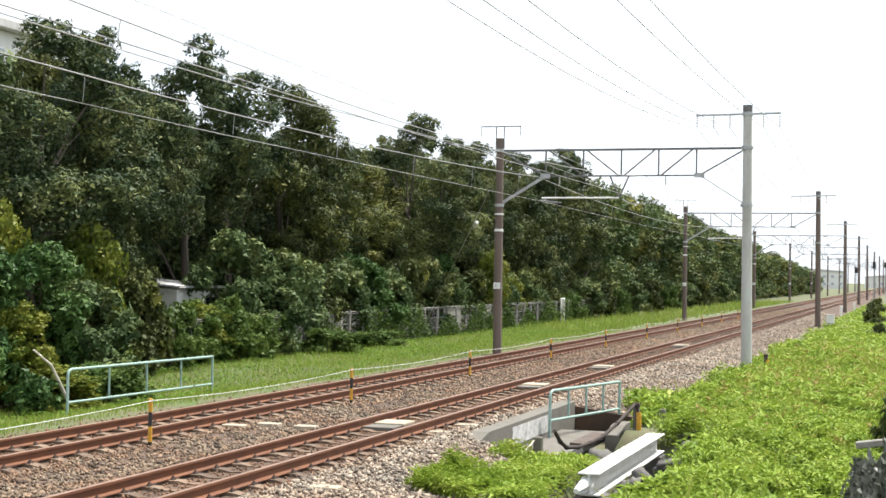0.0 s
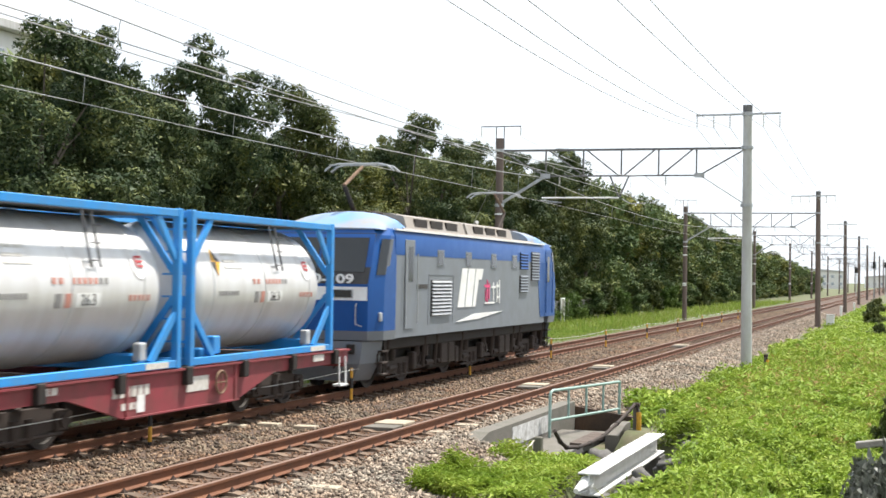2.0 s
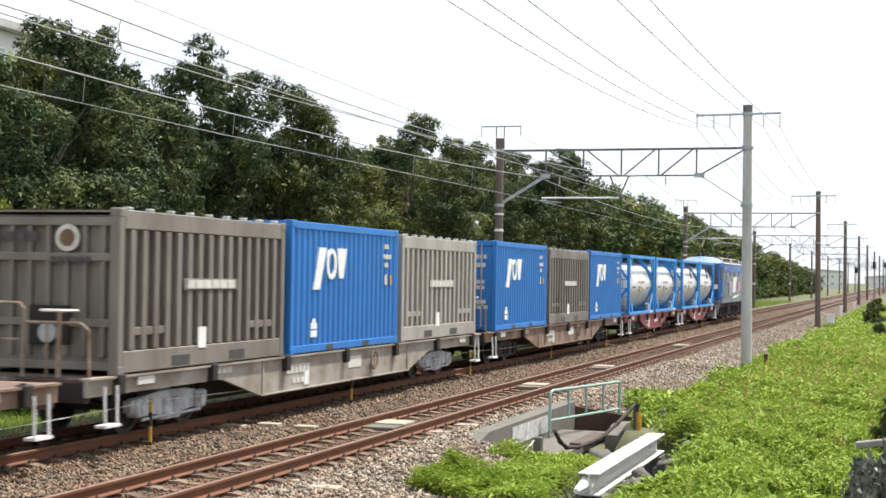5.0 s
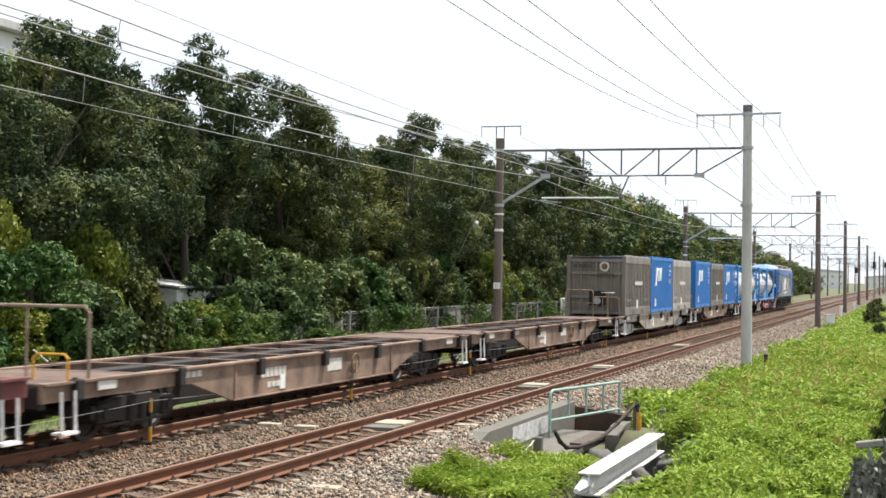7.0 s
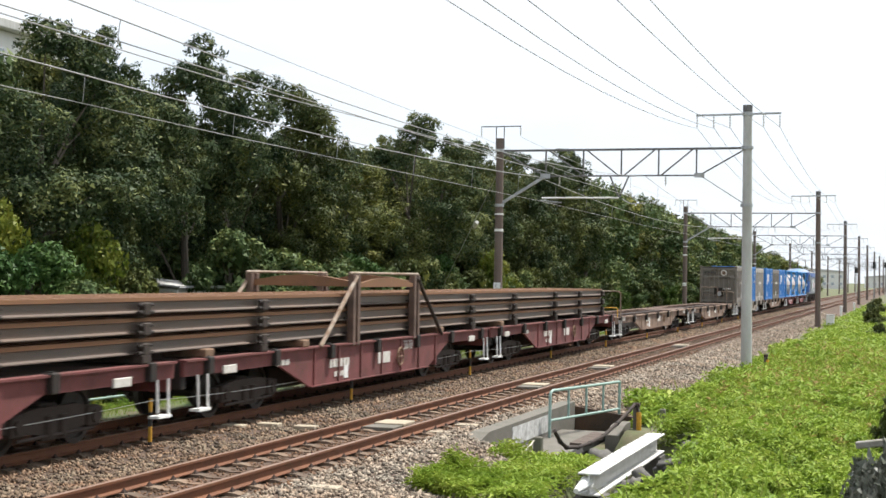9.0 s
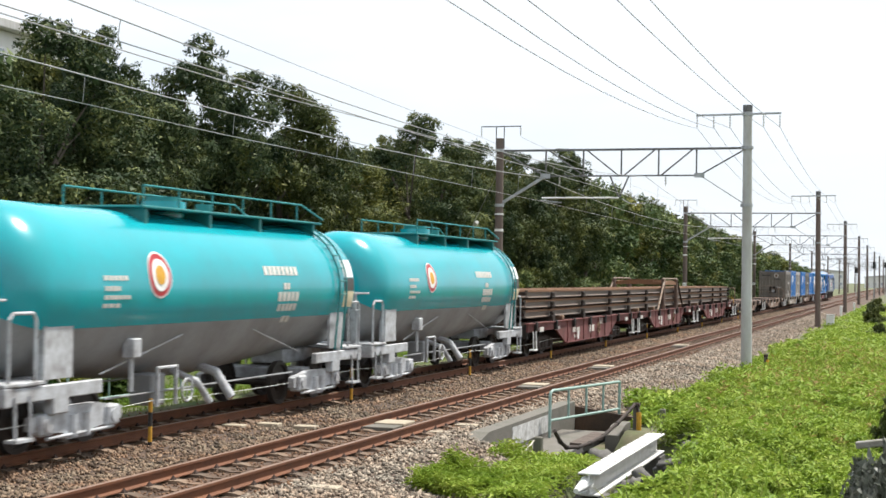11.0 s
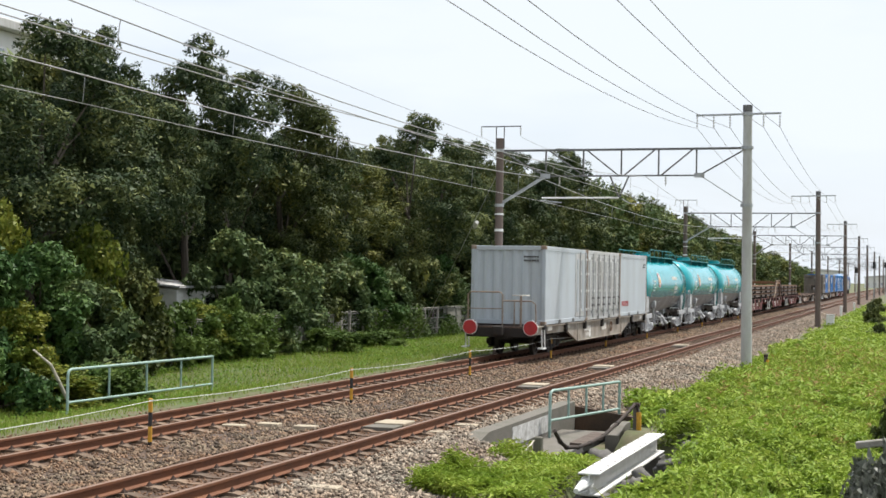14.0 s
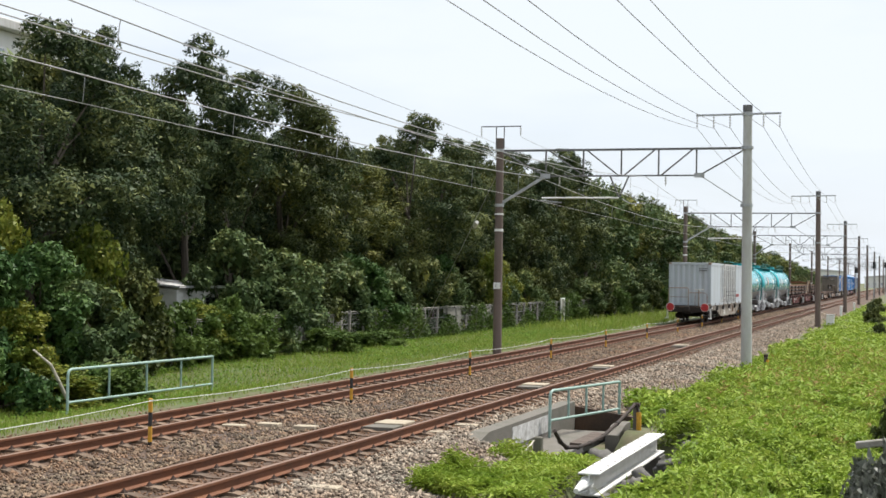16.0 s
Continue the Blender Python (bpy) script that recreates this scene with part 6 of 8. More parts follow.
        part("end_sill", Shape().cbox(-0.35, 0.35, a, b, 0.72, 1.0, 0.02), M_CAR_GREY, t)
        part("end_beam", Shape().cbox(-1.2, 1.2, min(y, y - 0.18 * sg), max(y, y - 0.18 * sg), 0.72, 0.98, 0.02), M_CAR_GREY, t)
        part("platform", Shape().cbox(-1.2, 1.2, min(y, y - 0.9 * sg), max(y, y - 0.9 * sg), 0.98, 1.03, 0.01), M_CAR_GREY, t)
        for x in (-1, 1):
            part("saddle_plate", Shape().along_x([(y - 0.95 * sg, 1.03), (y - 1.65 * sg, 1.03), (y - 1.65 * sg, 1.75), (y - 1.3 * sg, 1.85), (y - 0.95 * sg, 1.75)], x * 1.12 - 0.03, x * 1.12 + 0.03), M_CAR_GREY, t, "grey tank saddle plate")
            part("side_bar", Shape().cbox(x * 1.13 - 0.05, x * 1.13 + 0.05, min(y - 0.1 * sg, y - 2.4 * sg), max(y - 0.1 * sg, y - 2.4 * sg), 0.76, 0.96, 0.015), M_CAR_GREY, t)
            part("handrail", Shape().tube([(x * 1.17, y - 0.12 * sg, 1.0), (x * 1.17, y - 0.12 * sg, 1.85), (x * 1.17, y - 0.2 * sg, 1.93), (x * 1.17, y - 0.65 * sg, 1.93), (x * 1.17, y - 0.72 * sg, 1.85), (x * 1.17, y - 0.72 * sg, 1.0)], 0.024, 8), M_CAR_GREY, t)
            step(t, y - 0.4 * sg, x * 1.2, M_CAR_GREY)
        part("end_railing", Shape().tube([(-1.15, y - 0.1 * sg, 1.0), (-1.15, y - 0.1 * sg, 1.9), (0.2, y - 0.1 * sg, 1.9), (0.2, y - 0.1 * sg, 1.0)], 0.022, 8), M_CAR_GREY, t)
        bogie(t, y - 2.0 * sg, 1.7, M_CAR_GREY, out=0.98)
        for x in (-1, 1):
            part("end_stanchion", Shape().cbox(x * 1.05 - 0.05, x * 1.05 + 0.05, y - 1.05 * sg - 0.09, y - 1.05 * sg + 0.09, 0.95, 2.0, 0.015), M_CAR_GREY, t, "upright grey tank stay")
            part("side_box", Shape().cbox(x * 1.1 - 0.08, x * 1.1 + 0.08, y - 1.35 * sg - 0.2, y - 1.35 * sg + 0.2, 0.55, 0.95, 0.02), M_CAR_GREY, t)
        coupler(t, y - 0.05 * sg, sg, M_CAR_GREY)
    bw = part("brake_column", Shape().tube([(0.75, -L + 0.1, 0.8), (0.75, -L + 0.1, 2.08)], 0.05, 8).cbox(0.66, 0.84, -L + 0.05, -L + 0.2, 1.0, 1.75, 0.02), M_CAR_GREY, t)
    part("brake_wheel", handwheel(0.75, -L + 0.1, 2.1, "z", 0.3), M_CAR_GREY, bw)
    part("outlet_pipe", Shape().tube([(0.3, -L + 6.6, 0.95), (0.85, -L + 6.6, 0.8), (1.15, -L + 6.6, 0.38)], 0.08, 10), M_CAR_GREY, t, "drain spout under the belly")
    part("outlet_pipe", Shape().tube([(0.3, -L + 5.6, 0.95), (0.95, -L + 5.7, 0.7), (1.1, -L + 5.9, 0.35)], 0.06, 10), M_CAR_GREY, t)
    part("brake_box", Shape().cbox(0.5, 0.9, -L + 4.3, -L + 4.75, 0.4, 0.9, 0.03), M_TANK_GREY, t)
    part("brake_frame", Shape().tube([(1.0, -L + 4.3, 0.4), (1.0, -L + 4.3, 1.0), (1.0, -L + 4.9, 1.0), (1.0, -L + 4.9, 0.4)], 0.035, 6), M_CAR_GREY, t)
    part("brake_gear", Shape().tube([(1.05, -L + 3.4, 0.7), (1.05, -L + 3.4, 1.5)], 0.04, 8).cbox(0.95, 1.15, -L + 3.3, -L + 3.55, 1.2, 1.5, 0.02), M_CAR_GREY, t)
    part("brake_wheel", handwheel(1.15, -L + 5.0, 0.62, "x", 0.18), M_CAR_GREY, t)
    for x in (-0.9, 0.9):
        part("pipe", Shape().tube([(x, -2.9, 0.62), (x, -L + 2.9, 0.62)], 0.018, 6), M_TANK_GREY, t)
    for y in (-3.4, -L + 3.4):
        part("stay", Shape().tube([(0.95, y + (0.7 if y > -6 else -0.7), 1.0), (1.05, y - (1.6 if y > -6 else -1.6), 1.5)], 0.012, 6), M_CAR_GREY, t)
    # top walkway and dome
    top = zc + R
    wk = part("walkway", Shape().cbox(-0.75, 0.75, -8.4, -1.2, top + 0.03, top + 0.07, 0.01), M_TEAL_DARK, t, "teal walkway grating on top")
    for y in (-8.2, -6.0, -4.0, -1.5):
        part("walkway_bracket", Shape().cbox(-0.7, 0.7, y - 0.05, y + 0.05, top - 0.25, top + 0.03, 0.01), M_TEAL_DARK, wk)
    part("manhole_dome", Shape().tube([(0, -6.4, top - 0.05), (0, -6.4, top + 0.22)], 0.38, 18), M_TEAL, t, "domed manhole cover", smooth=40)
    part("manhole_lid", Shape().tube([(0, -6.4, top + 0.22), (0, -6.4, top + 0.30)], 0.30, 18), M_TEAL_DARK, t, smooth=40)
    part("safety_valve", Shape().tube([(0, -4.9, top), (0, -4.9, top + 0.25)], 0.16, 12), M_TEAL_DARK, t, smooth=40)
    for x in (-0.72, 0.72):
        rl = part("walkway_railing", Shape().tube([(x, -8.35, top + 0.38), (x, -2.2, top + 0.38), (x * 1.1, -1.25, top + 0.12)], 0.02, 6), M_TEAL_DARK, t)
        for y in (-8.35, -7.2, -6.0, -4.8, -3.6, -2.4):
            part("railing_post", Shape().tube([(x, y, top + 0.05), (x, y, top + 0.38)], 0.016, 6), M_TEAL_DARK, rl)
    ld = Shape()
    for y in (-1.55, -1.2):
        ld.tube([((R + 0.07) * math.cos(a), y, zc + (R + 0.07) * math.sin(a)) for a in np.linspace(math.radians(75), math.radians(-5), 8)] + [(1.22, y, 1.0)], 0.02, 6)
    for a in np.linspace(math.radians(65), math.radians(-5), 7):
        ld.tube([((R + 0.07) * math.cos(a), -1.55, zc + (R + 0.07) * math.sin(a)), ((R + 0.07) * math.cos(a), -1.2, zc + (R + 0.07) * math.sin(a))], 0.015, 5)
    part("ladder", ld, M_TEAL_DARK, t)
    return t


# make up the train, front to rear
locomotive(-1.95)
flat_wagon(-11.25, 14.0, M_KOKI_RED, M_RUSTY_GEAR, "dark red flat wagon carrying two tank containers", inset=3.6)
tank_container(-12.2)
tank_container(-18.5, tail=True, label="silver tank container with a solid blue rear bulkhead")
flat_wagon(-25.55, 14.0, M_KOKI_RED, M_RUSTY_GEAR, "dark red flat wagon with hand brake railing", inset=3.6)
tank_container(-26.5, ladder=False)
tank_container(-32.95, tail=True, ladder=False, label="silver tank container with a solid blue rear bulkhead")
flat_wagon(-40.25, 19.5, M_KOKI_BROWN, M_DARK, "dusty brown container flat wagon under three containers")
blue_container(-40.75)
ribbed_container(-46.9)
blue_container(-53.2)
flat_wagon(-60.45, 19.4, M_KOKI_PALE, M_CAR_GREY, "pale grey container flat wagon with dirty sills")
ribbed_container(-61.0, pale=True)
blue_container(-67.15)
ribbed_container(-73.3)
flat_wagon(-80.6, 19.6, M_KOKI_BROWN, M_DARK, "empty rusty brown container flat wagon", rear_rail=False)
flat_wagon(-100.85, 19.4, M_KOKI_BROWN, M_DARK, "empty rusty brown flat wagon with end railing", rear_rail="wide")
for k in range(3):
    w = flat_wagon(-120.6 - 17.72 * k, 17.4, M_CHIKI, M_RUSTY_GEAR, "maroon flat wagon with ribbed sills loaded with rails", rear_rail=False, ribs=1.25, open_deck=False, top=1.09, inset=3.6)
    if k > 0:
        writing("number", "5618" if k == 1 else "5502", 0.3, M_PALE_MARK, w, on_side(1.168, -6.6, 0.9), "white stencilled wagon number")
rail_load(-122.25, 50.85)
clamp_frame(-144.5)
for s in (-174.3, -187.5, -200.7):
    tank_wagon(s)
w = flat_wagon(-213.0 + 0.6, 19.5, M_KOKI_PALE, M_DARK, "pale dirty container flat wagon at the train's tail")
for x in (-0.98, 0.98):
    d = part("tail_disc", Shape().tube([(x, -19.56, 0.92), (x, -19.52, 0.92)], 0.24, 28), M_WHITE, w, "round red tail marker disc")
    part("disc_face", Shape().tube([(x, -19.575, 0.92), (x, -19.562, 0.92)], 0.22, 28), M_RED, d)
white_container(-212.75, "front")
white_container(-218.9, "doors")
white_container(-225.05, "plain")


# ---- plants ----
M_BARK = material("bark", (0.085, 0.068, 0.05), 0.95, dark=0.4, scale=3, fine=30, bump=0.8, stretch=(1, 1, 0.2))
# tree ramps carry shaded hollows and lit tops in their darkest and palest stops
M_LEAF = leaf_material("evergreen_leaves", [(0.006, 0.014, 0.008), (0.014, 0.029, 0.014), (0.048, 0.070, 0.028), (0.20, 0.21, 0.065)], 0.55, 0.08)
M_LEAF_OLIVE = leaf_material("olive_leaves", [(0.007, 0.015, 0.007), (0.023, 0.036, 0.013), (0.078, 0.094, 0.028), (0.25, 0.235, 0.055)], 0.55, 0.08)
# lighter copy of M_LEAF; on the far trees its paleness stands for haze
M_LEAF_MID = leaf_material("mid_green_leaves", [(0.014, 0.030, 0.013), (0.034, 0.062, 0.024), (0.085, 0.120, 0.042), (0.23, 0.24, 0.07)], 0.55, 0.1)
M_LEAF_YELLOW = leaf_material("yellow_green_leaves", [(0.035, 0.065, 0.012), (0.09, 0.13, 0.02), (0.21, 0.20, 0.03)], 0.5, 0.25)
M_LEAF_BLUE = leaf_material("blue_green_oleander_leaves", [(0.012, 0.034, 0.010), (0.034, 0.076, 0.020), (0.10, 0.16, 0.040)], 0.5, 0.12)
M_LEAF_GREY = leaf_material("grey_purple_leaves", [(0.04, 0.05, 0.035), (0.10, 0.11, 0.085), (0.24, 0.235, 0.21)], 0.4, 0.08)
M_VINE = leaf_material("vine_leaves", [(0.022, 0.046, 0.012), (0.055, 0.095, 0.02), (0.12, 0.165, 0.036)], 0.55, 0.25)
M_WEED = leaf_material("weed_leaves", [(0.05, 0.095, 0.014), (0.14, 0.225, 0.024), (0.23, 0.31, 0.040), (0.34, 0.36, 0.085)], 0.5, 0.25, leafy=0.35, patch=1.1)
M_WEED_RED = leaf_material("reddish_weed_heads", [(0.13, 0.15, 0.03), (0.26, 0.20, 0.06), (0.36, 0.24, 0.11)], 0.6, 0.2)
M_GRASS = leaf_material("grass_blades", [(0.07, 0.14, 0.016), (0.13, 0.22, 0.026), (0.19, 0.27, 0.040), (0.30, 0.31, 0.09)], 0.6, 0.3, leafy=0.4)
M_VERGE = leaf_material("verge_weed_leaves", [(0.05, 0.11, 0.014), (0.11, 0.20, 0.024), (0.17, 0.26, 0.04)], 0.6, 0.25)


tri_v = [(-0.26, 0.1, 0.0), (0.26, 0.0, 0.06), (0.0, 1.0, 0.0)]
tri_f = [(0, 1, 2)]
spray_v = [(-0.38, 0.15, 0.0), (0.38, 0.1, 0.08), (0.0, 1.05, 0.0)]
spray_f = [(0, 1, 2)]
leaf_v = [(0, 0, 0), (0.28, 0.42, 0.12), (0, 1.1, -0.12), (-0.28, 0.42, 0.12)]
leaf_f = [(0, 1, 2), (0, 2, 3)]
blade_v = [(-0.05, 0, 0), (0.05, 0, 0), (0.03, 0.10, 0.6), (-0.03, 0.10, 0.6), (0.0, 0.32, 1.0), (-0.005, 0.32, 1.0)]
blade_f = [(0, 1, 2, 3), (3, 2, 4, 5)]


def crown(rng, centres, radii, leaves, leaf, squash=0.95, lobes=20):
    """Leaves on the outer faces of small lobes that stud overlapping clumps, and larger ones deep inside: places, turns, sizes."""
    n, deep = len(centres), leaves // 7
    d = rng.normal(size=(n, lobes, 3))
    d /= np.linalg.norm(d, axis=2)[:, :, None]
    d[:, :, 2] = np.where(d[:, :, 2] < -0.6, -d[:, :, 2] * 0.8, d[:, :, 2])
    lc = (centres[:, None, :] + d * (radii[:, None, None] * rng.uniform(0.7, 0.95, (n, lobes, 1))) * np.array([1, 1, squash])).reshape(-1, 3)
    lr = (radii[:, None] * rng.uniform(0.2, 0.36, (n, lobes))).reshape(-1)
    out = d.reshape(-1, 3)
    k = rng.choice(len(lr), leaves, p=lr ** 2 / (lr ** 2).sum())
    g = rng.normal(size=(leaves, 3)) + out[k] * 1.0 + np.array([0, 0, 0.3])
    g /= np.linalg.norm(g, axis=1)[:, None]
    p = lc[k] + g * (lr[k] * (0.45 + 0.75 * rng.uniform(0, 1, leaves) ** 0.6))[:, None] + rng.normal(0, leaf * 0.35, (leaves, 3))
    size = leaf * rng.lognormal(0, 0.28, leaves)
    c = rng.choice(n, deep, p=radii ** 2 / (radii ** 2).sum())
    p[:deep] = centres[c] + rng.normal(0, 0.30, (deep, 3)) * radii[c][:, None]
    size[:deep] *= 1.7
    up = g + rng.normal(0, 0.42, (leaves, 3))
    up /= np.linalg.norm(up, axis=1)[:, None]
    side = np.cross(up, rng.normal(size=(leaves, 3)))
    side /= np.linalg.norm(side, axis=1)[:, None]
    return p, np.stack([side, np.cross(up, side), up], -1), size


def make_tree(seed, height, spread, leaves, leaf, mat, low=0.05, clumps=28, label="dense dark evergreen broadleaf tree in the row beyond the fence"):
    rng = np.random.default_rng(seed)
    t = thing("tree", label, "tree", "row of trees beside the line")
    tr = Shape()
    bend = rng.uniform(-0.4, 0.4, (5, 2))
    pts = [(bend[i][0] * i / 4, bend[i][1] * i / 4, height * 0.75 * i / 4 - 0.3) for i in range(5)]
    tr.tube(pts, 0.19, 9, r1=0.05)
    cs, rs = [], []
    for i in range(clumps):
        u = low + (1 - low) * ((i + rng.uniform(0, 1)) / clumps)
        a = rng.uniform(0, 2 * np.pi)
        wid = spread * (0.78 + 0.22 * math.sin(min(1, u * 1.2) * math.pi)) * (1.0 if u < 0.55 else math.sqrt(max(0.04, 1 - ((u - 0.55) / 0.47) ** 2)))
        wid *= 1 - 0.42 * math.exp(-((u - 0.34) / 0.13) ** 2)
        r = wid * rng.uniform(0.72, 1.12)
        c = (r * math.cos(a), r * math.sin(a), height * u * 0.95)
        cs.append(c)
        rs.append(rng.uniform(0.7, 1.35) * (0.62 if u > 0.85 else 1.0))
        if i % 2 == 0:
            k = min(3, int(u * 4))
            p0 = Vector(pts[k])
            tr.tube([p0, (p0 + Vector(c)) / 2 + Vector((0, 0, 0.25)), c], 0.05, 5, r1=0.012)
    part("trunk", tr, M_BARK, t, "dark trunk with limbs")
    p, r, s = crown(rng, np.array(cs), np.array(rs), leaves, leaf)
    part("crown", merged("crown", tri_v, tri_f, p, r, s, mat), mat, t, "dense small-leaved crown")
    return t


def tops(y):
    """Height of the tree line along the railway."""
    return float(np.interp(y, [25, 34, 39, 50, 53, 57, 60, 66, 75, 100, 125, 155, 206, 310, 370], [8.6, 8.9, 10.5, 10.4, 10.0, 8.5, 8.6, 10.2, 10.4, 11.0, 10.0, 10.2, 9.2, 6.6, 4.6]))


near_kinds = [(make_tree(11, 10, 2.5, 54000, 0.105, M_LEAF, clumps=21), 10), (make_tree(12, 10, 2.4, 54000, 0.102, M_LEAF_OLIVE, clumps=21), 10), (make_tree(13, 10, 2.7, 54000, 0.105, M_LEAF, clumps=21), 10),
              (make_tree(14, 9, 2.2, 50000, 0.102, M_LEAF_OLIVE, clumps=21), 9), (make_tree(15, 10, 2.5, 48000, 0.105, M_LEAF, low=0.36, clumps=16), 10)]
far_kinds = [(make_tree(21, 10, 2.9, 7500, 0.27, M_LEAF_MID, clumps=26), 10), (make_tree(22, 10, 2.8, 7500, 0.27, M_LEAF_OLIVE, clumps=26), 10), (make_tree(23, 9.5, 3.0, 7500, 0.27, M_LEAF_MID, clumps=26), 9.5)]
rngt = np.random.default_rng(77)
used = set()


def plant(kind, x, y, height, wide=1.0):
    ob, h = kind
    m = pose(x, y, float(ground_z(x, y)) - 0.05, 0, 0, rngt.uniform(0, 360))
    if ob.name in used:
        ob = copy_thing(ob, m)
    else:
        used.add(ob.name)
        ob.matrix_basis = m
    k = height / h
    ob.scale = (wide * rngt.uniform(0.95, 1.1), wide * rngt.uniform(0.95, 1.1), k)
    return ob


y, i = 26.5, 0
while y < 104:
    kind = near_kinds[4] if 41.5 < y < 48 else near_kinds[i % 4]
    plant(kind, -23.7 + rngt.uniform(-1.3, 1.0), y, tops(y) * rngt.uniform(0.97, 1.09), rngt.uniform(0.85, 1.2))
    y += rngt.uniform(3.1, 4.6) if y < 80 else rngt.uniform(3.9, 5.0)
    i += 1
while y < 370:
    plant(far_kinds[i % 3], -23.6 + rngt.uniform(-0.8, 0.8), y, tops(y) * rngt.uniform(0.9, 1.05), 1.1)
    y += rngt.uniform(4.6, 6.0)
    i += 1
y = 28.0
while y < 130:
    plant(far_kinds[i % 3], -28.0 + rngt.uniform(-0.8, 0.8), y, tops(y) * rngt.uniform(0.90, 1.0), 1.2)
    y += rngt.uniform(4.2, 5.2)
    i += 1


def make_shrub(seed, height, spread, leaves, leaf, mat, label, clumps=26, group="shrubs along the fence"):
    rng = np.random.default_rng(seed)
    t = thing("shrub", label, "shrub", group)
    st = Shape()
    cs, rs = [], []
    for i in range(clumps):
        u = 0.1 + 0.85 * (i + rng.uniform(0, 1)) / clumps
        a = rng.uniform(0, 2 * np.pi)
        r = spread * rng.uniform(0.3, 1) * math.sqrt(max(0.08, 1 - (max(0, u - 0.35) / 0.68) ** 2))
        c = (r * math.cos(a), r * math.sin(a), height * u * 0.9)
        cs.append(c)
        rs.append(rng.uniform(0.26, 0.5) * min(1.0, height / 2.2))
        if i % 2 == 0:
            st.tube([(c[0] * 0.12, c[1] * 0.12, -0.2), (c[0] * 0.5, c[1] * 0.5, c[2] * 0.6), c], 0.025, 5, r1=0.008)
    part("woody_base", st, M_BARK, t, "thin woody stems")
    p, r, s = crown(rng, np.array(cs), np.array(rs), leaves, leaf)
    part("foliage", merged("foliage", spray_v, spray_f, p, r, s, mat), mat, t, "leafy twigs")
    return t


shrub_kinds = [(make_shrub(31, 3.2, 1.3, 11000, 0.115, M_LEAF_MID, "broad dark-leaved shrub before the tree row"), 3.2), (make_shrub(32, 2.6, 1.25, 10000, 0.115, M_LEAF_OLIVE, "olive-green shrub before the tree row"), 2.6),
               (make_shrub(33, 1.9, 1.1, 7500, 0.11, M_VINE, "low vine-covered shrub over the wire fence"), 1.9), (make_shrub(34, 3.0, 0.8, 11000, 0.085, M_LEAF_YELLOW, "slender yellow-green sapling by the fence"), 3.0),
               (make_shrub(35, 4.2, 1.5, 20000, 0.10, M_LEAF_BLUE, "tall blue-green oleander shrub with narrow leaves"), 4.2)]
for x, y, k, h in ((-18.6, 25.6, 4, 4.2), (-18.9, 28.6, 4, 3.9), (-19.3, 31.2, 0, 3.0), (-20.6, 33.6, 3, 4.6), (-20.4, 28.8, 3, 5.2), (-20.9, 72.5, 3, 4.4), (-20.9, 35.5, 1, 2.9), (-17.7, 27.4, 3, 1.1), (-17.6, 29.2, 2, 0.9), (-18.8, 27.0, 3, 2.6),
                   (-21.0, 40.6, 3, 2.0), (-21.3, 42.2, 2, 2.0), (-20.9, 38.2, 2, 1.9), (-20.8, 39.8, 2, 1.6), (-20.6, 41.5, 2, 1.7), (-20.7, 43.0, 2, 1.5), (-21.2, 45.6, 0, 2.6), (-21.4, 48.0, 0, 3.4), (-21.5, 50.6, 1, 3.0), (-21.5, 53.2, 0, 3.6), (-21.6, 56.0, 4, 3.9),
                   (-21.6, 58.8, 0, 3.3), (-21.6, 61.5, 1, 3.6), (-21.5, 64.5, 4, 4.0), (-21.7, 67.5, 0, 3.6), (-21.6, 71.0, 1, 3.2), (-21.6, 74.5, 0, 3.8), (-21.5, 78.0, 3, 3.0), (-21.6, 82.0, 0, 3.4),
                   (-21.6, 86.0, 1, 3.4), (-20.8, 90.5, 2, 1.8), (-20.8, 95.0, 0, 3.0), (-20.6, 100.0, 1, 2.6), (-20.6, 106.0, 2, 2.0), (-20.5, 112.0, 0, 2.8), (-20.5, 120.0, 1, 2.8), (-20.5, 129.0, 2, 2.2),
                   (-20.5, 138.0, 0, 2.8), (-20.4, 149.0, 1, 2.8), (-20.4, 162.0, 0, 2.8), (-19.5, 47.5, 2, 0.9), (-19.6, 52.5, 2, 0.7)):
    plant(shrub_kinds[k], x, y, h)
plant(shrub_kinds[0], -21.9, 44.8, 4.5, 1.25)
plant(shrub_kinds[0], -21.8, 48.2, 3.9, 1.2)
plant(shrub_kinds[1], -21.2, 36.6, 3.0, 0.9)
shrub_r = (make_shrub(41, 0.85, 0.42, 3600, 0.07, M_LEAF_GREY, "small dark grey-purple shrub at the bank's edge", 16, "shrubs on the bank"), 0.85)
for x, y, h in ((-0.35, 14.6, 1.2), (-0.10, 14.9, 1.35), (0.12, 14.4, 1.3)):
    plant(shrub_r, x, y, h, 0.7)
shrub_o = (make_shrub(42, 0.95, 0.4, 3200, 0.075, M_LEAF_OLIVE, "olive-green shrub along the bank's outer edge", 16, "shrubs on the bank"), 0.95)
for x, y, h in ((-0.15, 24.0, 1.0), (-0.05, 26.0, 1.2), (0.0, 29.0, 1.4), (0.1, 33.0, 1.5), (0.15, 38.0, 1.5)):
    plant(shrub_o, x, y, h, 0.7)
for x, y, h in ((-1.6, 78.0, 0.8), (-2.2, 96.0, 1.2), (-2.7, 114.0, 1.2), (-3.0, 138.0, 1.4)):
    plant(shrub_o, x, y, h, max(1.0, h * 1.1))
